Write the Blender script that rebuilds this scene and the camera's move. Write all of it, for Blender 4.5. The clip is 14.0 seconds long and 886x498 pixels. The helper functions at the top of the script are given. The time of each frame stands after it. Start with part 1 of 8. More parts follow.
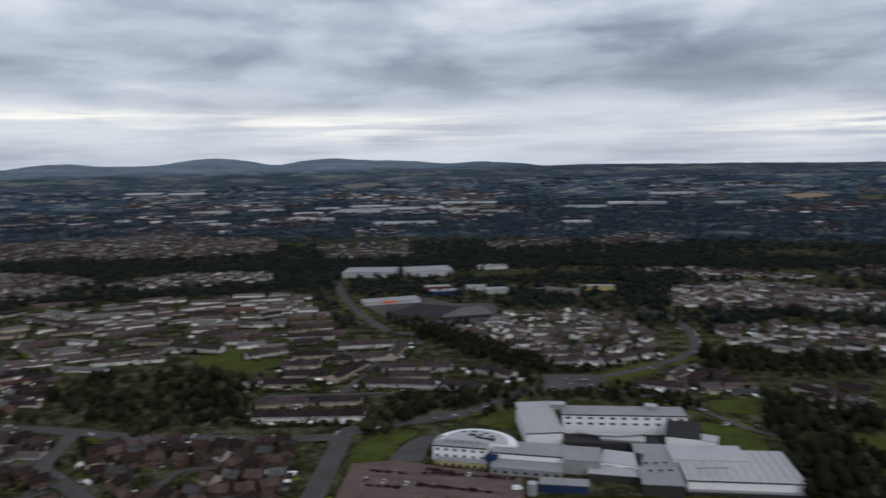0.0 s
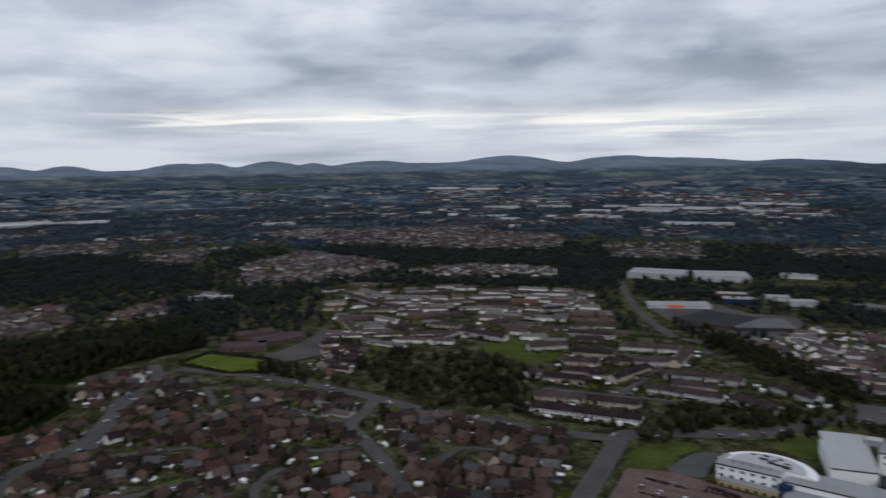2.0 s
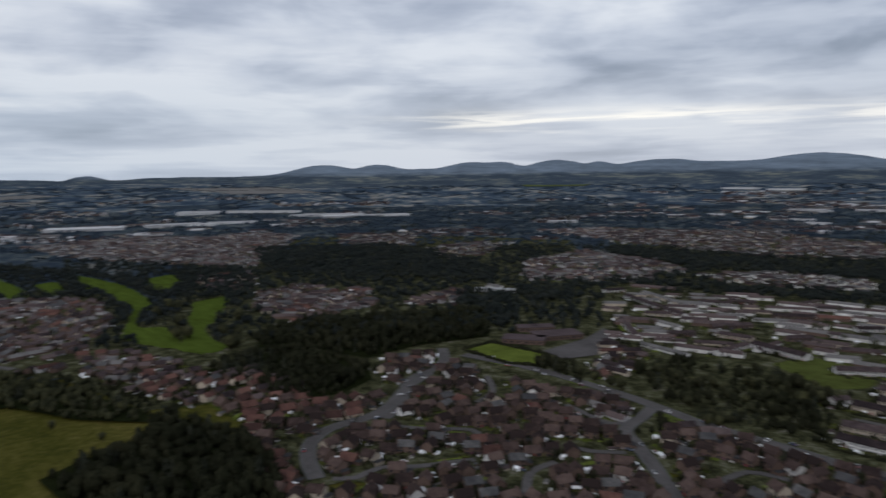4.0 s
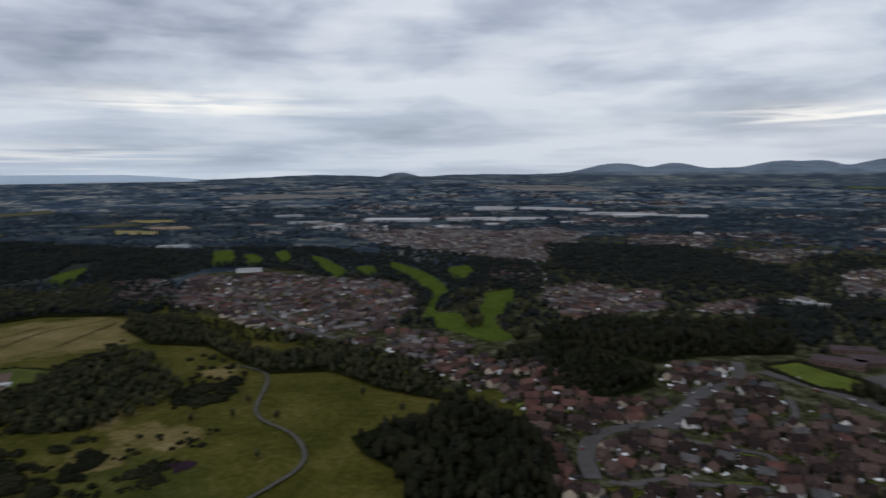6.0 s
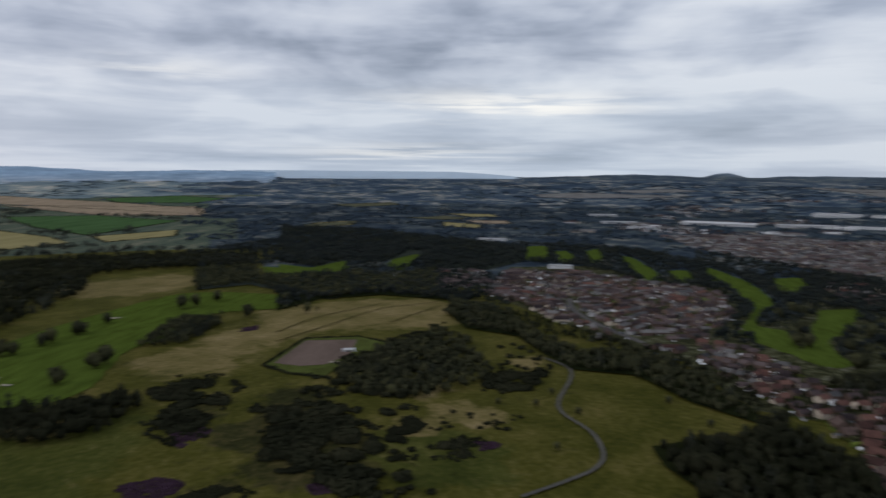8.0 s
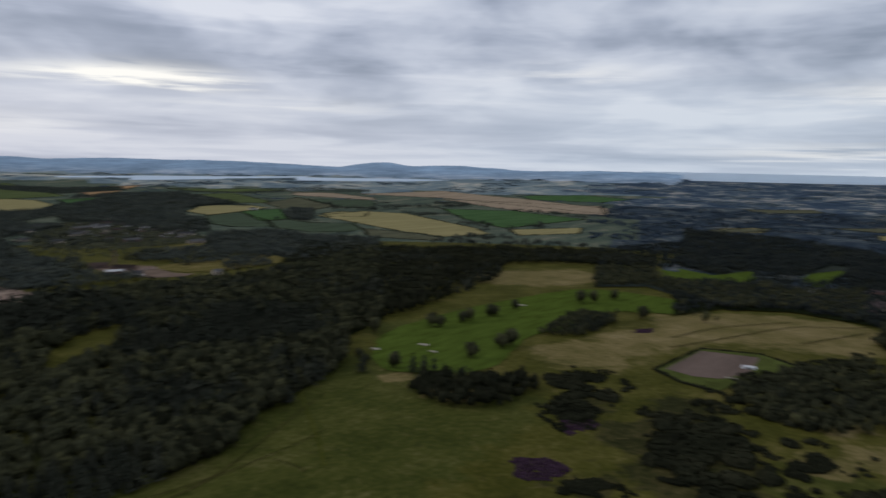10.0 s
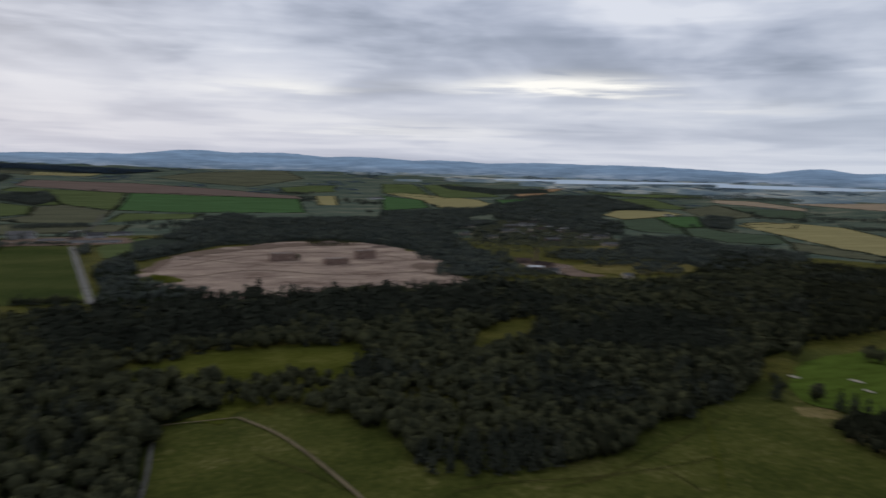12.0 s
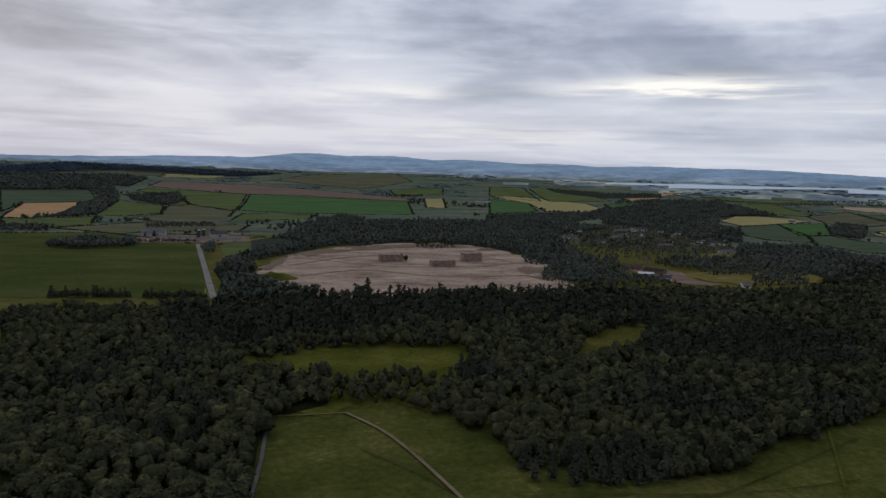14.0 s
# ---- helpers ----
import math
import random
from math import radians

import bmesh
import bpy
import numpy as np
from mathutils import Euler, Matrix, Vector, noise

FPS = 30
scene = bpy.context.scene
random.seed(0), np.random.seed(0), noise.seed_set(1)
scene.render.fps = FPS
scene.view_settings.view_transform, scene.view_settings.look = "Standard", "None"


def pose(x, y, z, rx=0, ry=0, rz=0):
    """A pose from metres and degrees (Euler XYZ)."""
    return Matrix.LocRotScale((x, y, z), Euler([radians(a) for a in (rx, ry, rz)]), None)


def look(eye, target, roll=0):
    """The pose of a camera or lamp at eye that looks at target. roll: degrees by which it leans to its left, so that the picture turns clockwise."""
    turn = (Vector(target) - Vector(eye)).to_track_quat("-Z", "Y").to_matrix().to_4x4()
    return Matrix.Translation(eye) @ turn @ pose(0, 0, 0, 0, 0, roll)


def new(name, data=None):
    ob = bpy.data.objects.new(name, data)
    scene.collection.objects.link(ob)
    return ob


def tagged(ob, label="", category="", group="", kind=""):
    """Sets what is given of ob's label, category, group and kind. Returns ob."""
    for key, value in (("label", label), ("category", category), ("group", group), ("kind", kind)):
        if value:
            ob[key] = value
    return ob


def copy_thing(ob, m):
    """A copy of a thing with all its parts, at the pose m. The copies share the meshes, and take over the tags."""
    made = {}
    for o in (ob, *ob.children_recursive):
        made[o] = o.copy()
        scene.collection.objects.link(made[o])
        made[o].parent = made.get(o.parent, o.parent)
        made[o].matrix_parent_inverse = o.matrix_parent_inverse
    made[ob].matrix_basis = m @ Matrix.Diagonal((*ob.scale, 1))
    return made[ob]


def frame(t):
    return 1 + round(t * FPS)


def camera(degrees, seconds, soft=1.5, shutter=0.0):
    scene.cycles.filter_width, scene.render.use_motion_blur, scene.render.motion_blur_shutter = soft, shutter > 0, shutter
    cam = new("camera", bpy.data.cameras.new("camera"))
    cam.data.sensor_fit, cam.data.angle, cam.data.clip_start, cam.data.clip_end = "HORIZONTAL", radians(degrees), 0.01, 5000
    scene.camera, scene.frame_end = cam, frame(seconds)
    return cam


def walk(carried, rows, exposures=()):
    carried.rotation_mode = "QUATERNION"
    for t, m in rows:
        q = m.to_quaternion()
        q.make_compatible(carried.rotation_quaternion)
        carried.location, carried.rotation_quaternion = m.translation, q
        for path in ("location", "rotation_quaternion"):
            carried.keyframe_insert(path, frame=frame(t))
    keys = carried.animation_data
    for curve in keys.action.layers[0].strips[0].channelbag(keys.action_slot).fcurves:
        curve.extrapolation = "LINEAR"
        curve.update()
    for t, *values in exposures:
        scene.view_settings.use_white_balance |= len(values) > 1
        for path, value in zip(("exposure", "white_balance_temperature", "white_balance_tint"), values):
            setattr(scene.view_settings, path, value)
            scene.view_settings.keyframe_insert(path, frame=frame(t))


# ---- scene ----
from mathutils.geometry import tessellate_polygon

# ---------------- camera: a drone hovering and turning to its left ----------------
EYE = 160.0
cam = camera(64.0, 14.0, soft=1.5, shutter=0.9)
TURN = [
    (0.0, -6.60, 1.30, 0.00),
    (0.5, -6.51, 1.07, 6.12),
    (1.0, -6.48, 0.96, 11.81),
    (1.5, -6.43, 0.93, 17.38),
    (2.0, -6.40, 0.92, 22.94),
    (2.5, -6.37, 0.81, 28.53),
    (3.0, -6.30, 0.76, 34.15),
    (5.5, -6.13, 0.53, 62.97),
    (6.0, -6.14, 0.30, 68.77),
    (6.5, -6.14, 0.13, 74.52),
    (7.0, -6.15, -0.07, 80.30),
    (9.5, -6.54, -1.09, 117.38),
    (10.0, -6.63, -1.25, 125.57),
    (10.5, -6.75, -1.37, 133.70),
    (11.0, -6.84, -1.48, 141.87),
    (11.5, -6.91, -1.58, 150.05),
    (12.0, -7.02, -1.66, 158.25),
    (12.1, -7.04, -1.69, 159.92),
    (12.2, -7.05, -1.72, 161.49),
    (12.3, -7.06, -1.74, 162.43),
    (12.4, -7.07, -1.76, 162.90),
    (12.5, -7.07, -1.77, 163.13),
    (12.6, -7.06, -1.77, 163.23),
    (13.0, -7.02, -1.75, 163.31),
    (13.4, -6.99, -1.73, 163.42),
    (13.5, -6.98, -1.72, 163.91),
    (13.6, -6.99, -1.72, 165.52),
    (13.7, -7.00, -1.72, 166.41),
    (13.8, -7.01, -1.72, 166.83),
    (13.9, -7.02, -1.72, 166.88),
    (14.0, -7.02, -1.72, 166.89),
]
walk(cam, [(t, pose(0, 0, EYE, 90 + p, r, y)) for t, p, r, y in TURN])
scene.view_settings.exposure = 0.0


# ---------------- node helpers ----------------
def tree_of(mat):
    mat.use_nodes = True
    nt = mat.node_tree
    nt.nodes.clear()
    return nt


def node(nt, kind, **values):
    n = nt.nodes.new(kind)
    for k, v in values.items():
        if k in n.inputs:
            n.inputs[k].default_value = v
    return n


def math_node(nt, op, a, b=None, c=None, clamp=False):
    n = nt.nodes.new("ShaderNodeMath")
    n.operation, n.use_clamp = op, clamp
    for i, v in enumerate((a, b, c)):
        if v is None:
            continue
        if isinstance(v, (int, float)):
            n.inputs[i].default_value = v
        else:
            nt.links.new(v, n.inputs[i])
    return n.outputs[0]


def ramp(nt, fac, stops, ease="LINEAR"):
    n = nt.nodes.new("ShaderNodeValToRGB")
    n.color_ramp.interpolation = ease
    while len(n.color_ramp.elements) < len(stops):
        n.color_ramp.elements.new(0.5)
    for e, (p, c) in zip(n.color_ramp.elements, stops):
        e.position, e.color = p, (*c, 1) if len(c) == 3 else c
    nt.links.new(fac, n.inputs[0])
    return n.outputs[0]


def mix(nt, fac, a, b, mode="MIX"):
    n = nt.nodes.new("ShaderNodeMix")
    n.data_type, n.blend_type = "RGBA", mode
    for sock, v in ((n.inputs["Factor"], fac), (n.inputs[6], a), (n.inputs[7], b)):
        if isinstance(v, (int, float)):
            sock.default_value = v
        elif isinstance(v, tuple):
            sock.default_value = (*v, 1) if len(v) == 3 else v
        else:
            nt.links.new(v, sock)
    return n.outputs[2]


def noise_fac(nt, vec, scale, detail=4.0, rough=0.55, distort=0.0):
    n = node(nt, "ShaderNodeTexNoise", Scale=scale, Detail=detail, Roughness=rough, Distortion=distort)
    nt.links.new(vec, n.inputs["Vector"])
    return n.outputs["Fac"]


# ---------------- world: an overcast sky with thin bright gaps ----------------
SUN_TURN, SUN_HIGH = radians(200), radians(30)
world = bpy.data.worlds.new("overcast_sky")
scene.world = world
world.use_nodes = True
nt = world.node_tree
nt.nodes.clear()
way = nt.nodes.new("ShaderNodeTexCoord").outputs["Generated"]
sep = nt.nodes.new("ShaderNodeSeparateXYZ")
nt.links.new(way, sep.inputs[0])
dx, dy, dz = sep.outputs
lift = math_node(nt, "ADD", math_node(nt, "MAXIMUM", dz, 0.0), 0.10)
flat = nt.nodes.new("ShaderNodeCombineXYZ")
nt.links.new(math_node(nt, "DIVIDE", dx, lift), flat.inputs[0])
nt.links.new(math_node(nt, "DIVIDE", dy, lift), flat.inputs[1])
nt.links.new(math_node(nt, "MULTIPLY", dz, 1.5), flat.inputs[2])
big = noise_fac(nt, flat.outputs[0], 0.42, 3.0, 0.45, 0.15)
mid = noise_fac(nt, flat.outputs[0], 1.05, 5.0, 0.5, 0.5)


def layered(k, c, detail, rough, distort):
    """Cloud noise in level layers that crowd together towards the horizon."""
    way_up = math_node(nt, "MULTIPLY", math_node(nt, "LOGARITHM", math_node(nt, "ADD", math_node(nt, "MAXIMUM", dz, 0.0), 0.045), 2.718), float(c))
    at = nt.nodes.new("ShaderNodeCombineXYZ")
    nt.links.new(math_node(nt, "MULTIPLY", dx, float(k)), at.inputs[0])
    nt.links.new(math_node(nt, "MULTIPLY", dy, float(k)), at.inputs[1])
    nt.links.new(way_up, at.inputs[2])
    return noise_fac(nt, at.outputs[0], 1.0, detail, rough, distort)


broad_rolls = layered(2.2, 1.7, 3.0, 0.45, 0.1)
rolls = layered(5.2, 3.1, 6.0, 0.52, 0.3)
billow = ramp(nt, rolls, [(0.38, (0, 0, 0)), (0.60, (1, 1, 1))], "EASE")
thin = layered(6.0, 11.0, 5.0, 0.54, 0.3)
# turn to the left of north and height over the horizon, in degrees, both stirred by the clouds' own noise
turn = math_node(nt, "MULTIPLY", math_node(nt, "ARCTAN2", math_node(nt, "MULTIPLY", dx, -1.0), dy), 57.2958)
turn = math_node(nt, "ADD", turn, math_node(nt, "MULTIPLY", math_node(nt, "LESS_THAN", turn, -120.0), 360.0))
turn = math_node(nt, "ADD", turn, math_node(nt, "MULTIPLY_ADD", big, 14.0, -7.0))
high = math_node(nt, "MULTIPLY", math_node(nt, "ARCSINE", dz), 57.2958)
high = math_node(nt, "ADD", high, math_node(nt, "MULTIPLY_ADD", thin, 3.0, -1.5))


def bank(spots):
    """Soft patches of the cloud deck: (turn, height, half width, half height, strength)."""
    total = None
    for a, h, w, t, k in spots:
        u = math_node(nt, "DIVIDE", math_node(nt, "SUBTRACT", turn, float(a)), float(w))
        v = math_node(nt, "DIVIDE", math_node(nt, "SUBTRACT", high, float(h)), float(t))
        q = math_node(nt, "ADD", math_node(nt, "MULTIPLY", u, u), math_node(nt, "MULTIPLY", v, v))
        e = math_node(nt, "MULTIPLY", math_node(nt, "EXPONENT", math_node(nt, "MULTIPLY", q, -1.0)), float(k))
        total = e if total is None else math_node(nt, "ADD", total, e)
    return total


BRIGHT = [(8.6, 3.8, 12, 0.7, 1), (6.0, 2.8, 8, 0.5, 0.5), (28.5, 4.3, 9, 0.5, 0.9), (-28.4, 2.7, 7, 0.9, 0.9), (37.9, 4.2, 7, 0.7, 0.4), (89.2, 5.5, 8, 0.9, 0.9), (44.5, 4.3, 7, 0.4, 0.5),
          (97.4, 1.7, 8, 0.6, 0.5), (147.6, 6.3, 5, 0.8, 0.8), (114.1, 7.6, 4, 0.6, 0.4), (150.0, 6.1, 6, 0.6, 0.9), (169.4, 5.5, 6, 0.6, 0.7), (162.5, 2.7, 9, 0.8, 0.35), (137.5, 4.6, 9, 0.5, 0.3)]
DARK = [(196.0, 8.4, 9, 1.3, 0.6), (178.0, 7.9, 11, 1.3, 0.5), (201.0, 5.2, 4, 0.7, 0.5), (141.0, 9.6, 12, 0.9, 0.5), (137.0, 7.0, 13, 0.6, 0.45), (126.0, 4.6, 9, 0.5, 0.3), (-16.1, 7.7, 24, 3.6, 0.9), (-26.5, 5.6, 10, 1.2, 0.5), (27.7, 9.7, 14, 3, 0.35), (43.7, 6.0, 9, 1.6, 0.5), (44.1, 5.1, 5, 0.8, 0.3), (87.0, 8.5, 14, 1.2, 0.4), (58.6, 7.5, 10, 1.6, 0.4), (138.2, 5.7, 14, 0.7, 0.4),
        (187.0, 7.0, 15, 1.3, 0.5), (143.4, 7.6, 14, 1.5, 0.45), (160.3, 5.6, 6, 0.8, 0.35), (191.9, 9.3, 12, 2, 0.3), (-4.0, 7.8, 11, 3.5, 0.2)]
body = math_node(nt, "ADD", math_node(nt, "ADD", math_node(nt, "MULTIPLY", big, 0.18), math_node(nt, "MULTIPLY_ADD", broad_rolls, 0.40, -0.03)), math_node(nt, "ADD", math_node(nt, "MULTIPLY_ADD", rolls, 0.19, 0.014), math_node(nt, "MULTIPLY_ADD", billow, 0.05, 0.045)))
body = math_node(nt, "ADD", body, math_node(nt, "ADD", math_node(nt, "MULTIPLY", mid, 0.02), math_node(nt, "MULTIPLY_ADD", thin, 0.11, 0.012)))
body = math_node(nt, "ADD", body, math_node(nt, "MULTIPLY", bank(DARK), -0.12))
cloud = ramp(nt, body, [(0.31, (0.20, 0.24, 0.325)), (0.38, (0.285, 0.33, 0.425)), (0.44, (0.415, 0.465, 0.575)), (0.505, (0.57, 0.62, 0.725)), (0.58, (0.75, 0.79, 0.865))])
sky = nt.nodes.new("ShaderNodeTexSky")
sky.sky_type, sky.sun_disc = "NISHITA", False
sky.sun_elevation, sky.sun_rotation = SUN_HIGH, -SUN_TURN
sky.air_density, sky.dust_density = 1.2, 2.0
blue = mix(nt, 1.0, sky.outputs[0], (0.09, 0.09, 0.09), "MULTIPLY")
tone = mix(nt, 0.10, cloud, blue)
low = ramp(nt, math_node(nt, "DIVIDE", high, 12.0), [(0.0, (1, 1, 1)), (0.3, (0.75, 0.75, 0.75)), (0.75, (0, 0, 0))], "EASE")
veil = mix(nt, ramp(nt, math_node(nt, "DIVIDE", turn, 200.0), [(0.2, (0, 0, 0)), (0.4, (1, 1, 1)), (0.55, (1, 1, 1)), (0.7, (0, 0, 0))]), (0.575, 0.62, 0.70), (0.49, 0.595, 0.71))
veil = mix(nt, ramp(nt, math_node(nt, "DIVIDE", turn, 200.0), [(0.72, (0, 0, 0)), (0.86, (1, 1, 1))]), veil, (0.565, 0.585, 0.675))
tone = mix(nt, math_node(nt, "MULTIPLY", low, 0.42), tone, veil)
# the deck turns slightly mauve towards the south
south = ramp(nt, math_node(nt, "DIVIDE", turn, 200.0), [(0.45, (1, 1, 1)), (0.7, (1.0, 0.985, 1.0))])
tone = mix(nt, 1.0, tone, south, "MULTIPLY")
gap = math_node(nt, "MULTIPLY", bank(BRIGHT), ramp(nt, thin, [(0.40, (0.12, 0.12, 0.12)), (0.58, (1, 1, 1))]), clamp=True)
tone = mix(nt, gap, tone, (1.0, 0.985, 0.94))
bg = node(nt, "ShaderNodeBackground", Strength=1.0)
nt.links.new(tone, bg.inputs["Color"])
nt.links.new(bg.outputs[0], nt.nodes.new("ShaderNodeOutputWorld").inputs["Surface"])

sun = new("sun", bpy.data.lights.new("sun", "SUN"))
sun.data.energy, sun.data.angle, sun.data.color = 0.55, radians(30), (1.0, 0.975, 0.94)
sun.matrix_world = look((0, 0, 500), (500 * math.sin(SUN_TURN) * math.cos(SUN_HIGH), -500 * math.cos(SUN_TURN) * math.cos(SUN_HIGH), 500 - 500 * math.sin(SUN_HIGH)))


# ---------------- materials ----------------
def surface(name, stops, scale=0.05, fine=1.0, rough=0.9, bump=0.0, obj_vary=0.0, island=0.0, gloss=0.0, metal=0.0, streak=None, rise=0.0):
    """Colour from two scales of noise at world size; obj_vary and island shift the value per object or per loose piece."""
    mat = bpy.data.materials.new(name)
    nt = tree_of(mat)
    geo = nt.nodes.new("ShaderNodeNewGeometry")
    pos = geo.outputs["Position"]
    if streak or rise:
        mp = nt.nodes.new("ShaderNodeMapping")
        mp.inputs["Rotation"].default_value[2] = streak[0] if streak else 0.0
        mp.inputs["Scale"].default_value = (1, streak[1] if streak else 1, rise or 1)
        nt.links.new(pos, mp.inputs[0])
        pos = mp.outputs[0]
    a = noise_fac(nt, pos, scale, 4.0, 0.6)
    b = noise_fac(nt, pos, fine, 3.0, 0.6)
    fac = math_node(nt, "ADD", math_node(nt, "MULTIPLY", a, 0.62), math_node(nt, "MULTIPLY", b, 0.38))
    if island:
        fac = math_node(nt, "ADD", fac, math_node(nt, "MULTIPLY_ADD", geo.outputs["Random Per Island"], island, -island / 2))
    if obj_vary:
        rnd = nt.nodes.new("ShaderNodeObjectInfo").outputs["Random"]
        fac = math_node(nt, "ADD", fac, math_node(nt, "MULTIPLY_ADD", rnd, obj_vary, -obj_vary / 2))
    col = ramp(nt, fac, stops)
    sh = node(nt, "ShaderNodeBsdfPrincipled", Roughness=rough, Metallic=metal)
    sh.inputs["Specular IOR Level"].default_value = gloss
    nt.links.new(col, sh.inputs["Base Color"])
    if bump:
        bn = node(nt, "ShaderNodeBump", Strength=0.6, Distance=bump)
        nt.links.new(b, bn.inputs["Height"])
        nt.links.new(bn.outputs[0], sh.inputs["Normal"])
    nt.links.new(sh.outputs[0], nt.nodes.new("ShaderNodeOutputMaterial").inputs["Surface"])
    return mat


def grades(c, spread=0.35, lo=0.33, hi=0.68):
    """Three stops round one base colour."""
    d = tuple(v * (1 - spread) for v in c)
    e = tuple(min(0.95, v * (1 + spread)) for v in c)
    return [(lo, d), (0.5, c), (hi, e)]


M = {}


def spots_mask(nt, pos, spots):
    """A soft mask over the plan: spots are (list of plan points, reach in metres)."""
    total = None
    for pts, reach in spots:
        for x, y in pts:
            n = nt.nodes.new("ShaderNodeVectorMath")
            n.operation = "DISTANCE"
            nt.links.new(pos, n.inputs[0])
            n.inputs[1].default_value = (x, y, 0)
            d = math_node(nt, "DIVIDE", n.outputs["Value"], float(reach))
            e = math_node(nt, "EXPONENT", math_node(nt, "MULTIPLY", math_node(nt, "MULTIPLY", d, d), -1.0))
            total = e if total is None else math_node(nt, "ADD", total, e)
    return total


def moor_ground(name, green, straw, heath):
    """Rough hill grass that passes softly from olive to green, to tawny straw and to dark heath, with tussocks and trodden streaks."""
    mat = bpy.data.materials.new(name)
    nt = tree_of(mat)
    pos = nt.nodes.new("ShaderNodeNewGeometry").outputs["Position"]
    stir = node(nt, "ShaderNodeTexNoise", Scale=0.035, Detail=5.0, Roughness=0.62)
    nt.links.new(pos, stir.inputs["Vector"])
    off = nt.nodes.new("ShaderNodeVectorMath")
    off.operation = "MULTIPLY_ADD"
    nt.links.new(stir.outputs["Color"], off.inputs[0])
    off.inputs[1].default_value, off.inputs[2].default_value = (60, 60, 0), (-30, -30, 0)
    where = nt.nodes.new("ShaderNodeVectorMath")
    nt.links.new(pos, where.inputs[0]), nt.links.new(off.outputs[0], where.inputs[1])
    broad_n, tuft = noise_fac(nt, pos, 0.022, 5.0, 0.6), noise_fac(nt, pos, 0.22, 4.0, 0.65)
    patch = noise_fac(nt, pos, 0.06, 4.0, 0.6, 0.6)
    fac = math_node(nt, "ADD", math_node(nt, "MULTIPLY", broad_n, 0.55), math_node(nt, "MULTIPLY", tuft, 0.45))
    olive = ramp(nt, fac, [(0.34, (0.026, 0.028, 0.005)), (0.46, (0.046, 0.046, 0.008)), (0.55, (0.070, 0.064, 0.014)), (0.68, (0.110, 0.088, 0.028))])
    lush = ramp(nt, fac, [(0.34, (0.024, 0.029, 0.006)), (0.46, (0.038, 0.044, 0.009)), (0.55, (0.056, 0.059, 0.013)), (0.66, (0.095, 0.086, 0.028))])
    tawny = ramp(nt, fac, [(0.36, (0.060, 0.056, 0.016)), (0.46, (0.112, 0.092, 0.032)), (0.55, (0.155, 0.120, 0.050)), (0.66, (0.21, 0.165, 0.082))])
    dark = ramp(nt, fac, [(0.36, (0.012, 0.013, 0.004)), (0.46, (0.024, 0.025, 0.008)), (0.55, (0.043, 0.038, 0.013)), (0.66, (0.075, 0.060, 0.024))])
    col = olive
    for tone, spots, edge in ((lush, green, 0.38), (tawny, straw, 0.36), (dark, heath, 0.5)):
        m = math_node(nt, "ADD", spots_mask(nt, where.outputs[0], spots), math_node(nt, "MULTIPLY_ADD", patch, 0.9, -0.45))
        col = mix(nt, ramp(nt, m, [(edge - 0.14, (0, 0, 0)), (edge + 0.16, (1, 1, 1))]), col, tone)
    # tawny flecks and dark rushy hollows everywhere
    fleck = noise_fac(nt, pos, 0.11, 5.0, 0.68, 0.8)
    col = mix(nt, ramp(nt, fleck, [(0.57, (0, 0, 0)), (0.70, (0.32, 0.32, 0.32))]), col, tawny)
    col = mix(nt, ramp(nt, fleck, [(0.32, (0.45, 0.45, 0.45)), (0.42, (0, 0, 0))]), col, dark)
    sh = node(nt, "ShaderNodeBsdfPrincipled", Roughness=0.95)
    sh.inputs["Specular IOR Level"].default_value = 0.02
    nt.links.new(col, sh.inputs["Base Color"])
    bn = node(nt, "ShaderNodeBump", Strength=0.7, Distance=0.5)
    nt.links.new(tuft, bn.inputs["Height"])
    nt.links.new(bn.outputs[0], sh.inputs["Normal"])
    nt.links.new(sh.outputs[0], nt.nodes.new("ShaderNodeOutputMaterial").inputs["Surface"])
    return mat


M["moor"] = moor_ground("moor_grass",
    [([(-342, -289), (-258, -295), (-381, -264)], 55), ([(-166, -349), (-221, -292), (-293, -301), (-371, -326)], 60), ([(-58, -371), (-14, -382), (-103, -307), (-184, -288), (-310, -315), (-400, -351), (-307, -272)], 60), ([(-59, -337), (-3, -346)], 45), ([(-538, -412), (-646, -389), (-744, -355)], 50), ([(-376, -15), (-396, -36)], 30)],
    [([(-654, -225), (-731, -177), (-778, -128), (-750, -74), (-565, -246)], 42), ([(-902, -505), (-971, -455)], 62), ([(-761, -204), (-812, -153), (-824, -86)], 45), ([(-506, -44), (-587, 34)], 18), ([(-463, -22), (-446, 0), (-430, -44)], 16), ([(-412, -330), (-402, -277)], 18)],
    [([(-450, -195), (-401, -150), (-439, -122)], 24), ([(-358, -108), (-352, -76), (-323, -139)], 20), ([(-486, -134), (-404, -121), (-395, -86)], 26)])
M["meadow"] = surface("rough_meadow_grass", [(0.33, (0.026, 0.030, 0.005)), (0.45, (0.046, 0.051, 0.009)), (0.56, (0.066, 0.068, 0.014)), (0.7, (0.100, 0.090, 0.026))], 0.03, 0.25, bump=0.3)
M["lawn"] = surface("mown_grass", grades((0.058, 0.069, 0.019), 0.4), 0.05, 0.4)
M["fairway"] = surface("fairway_grass", grades((0.055, 0.079, 0.014), 0.42), 0.03, 0.35, streak=(0.5, 4.0))
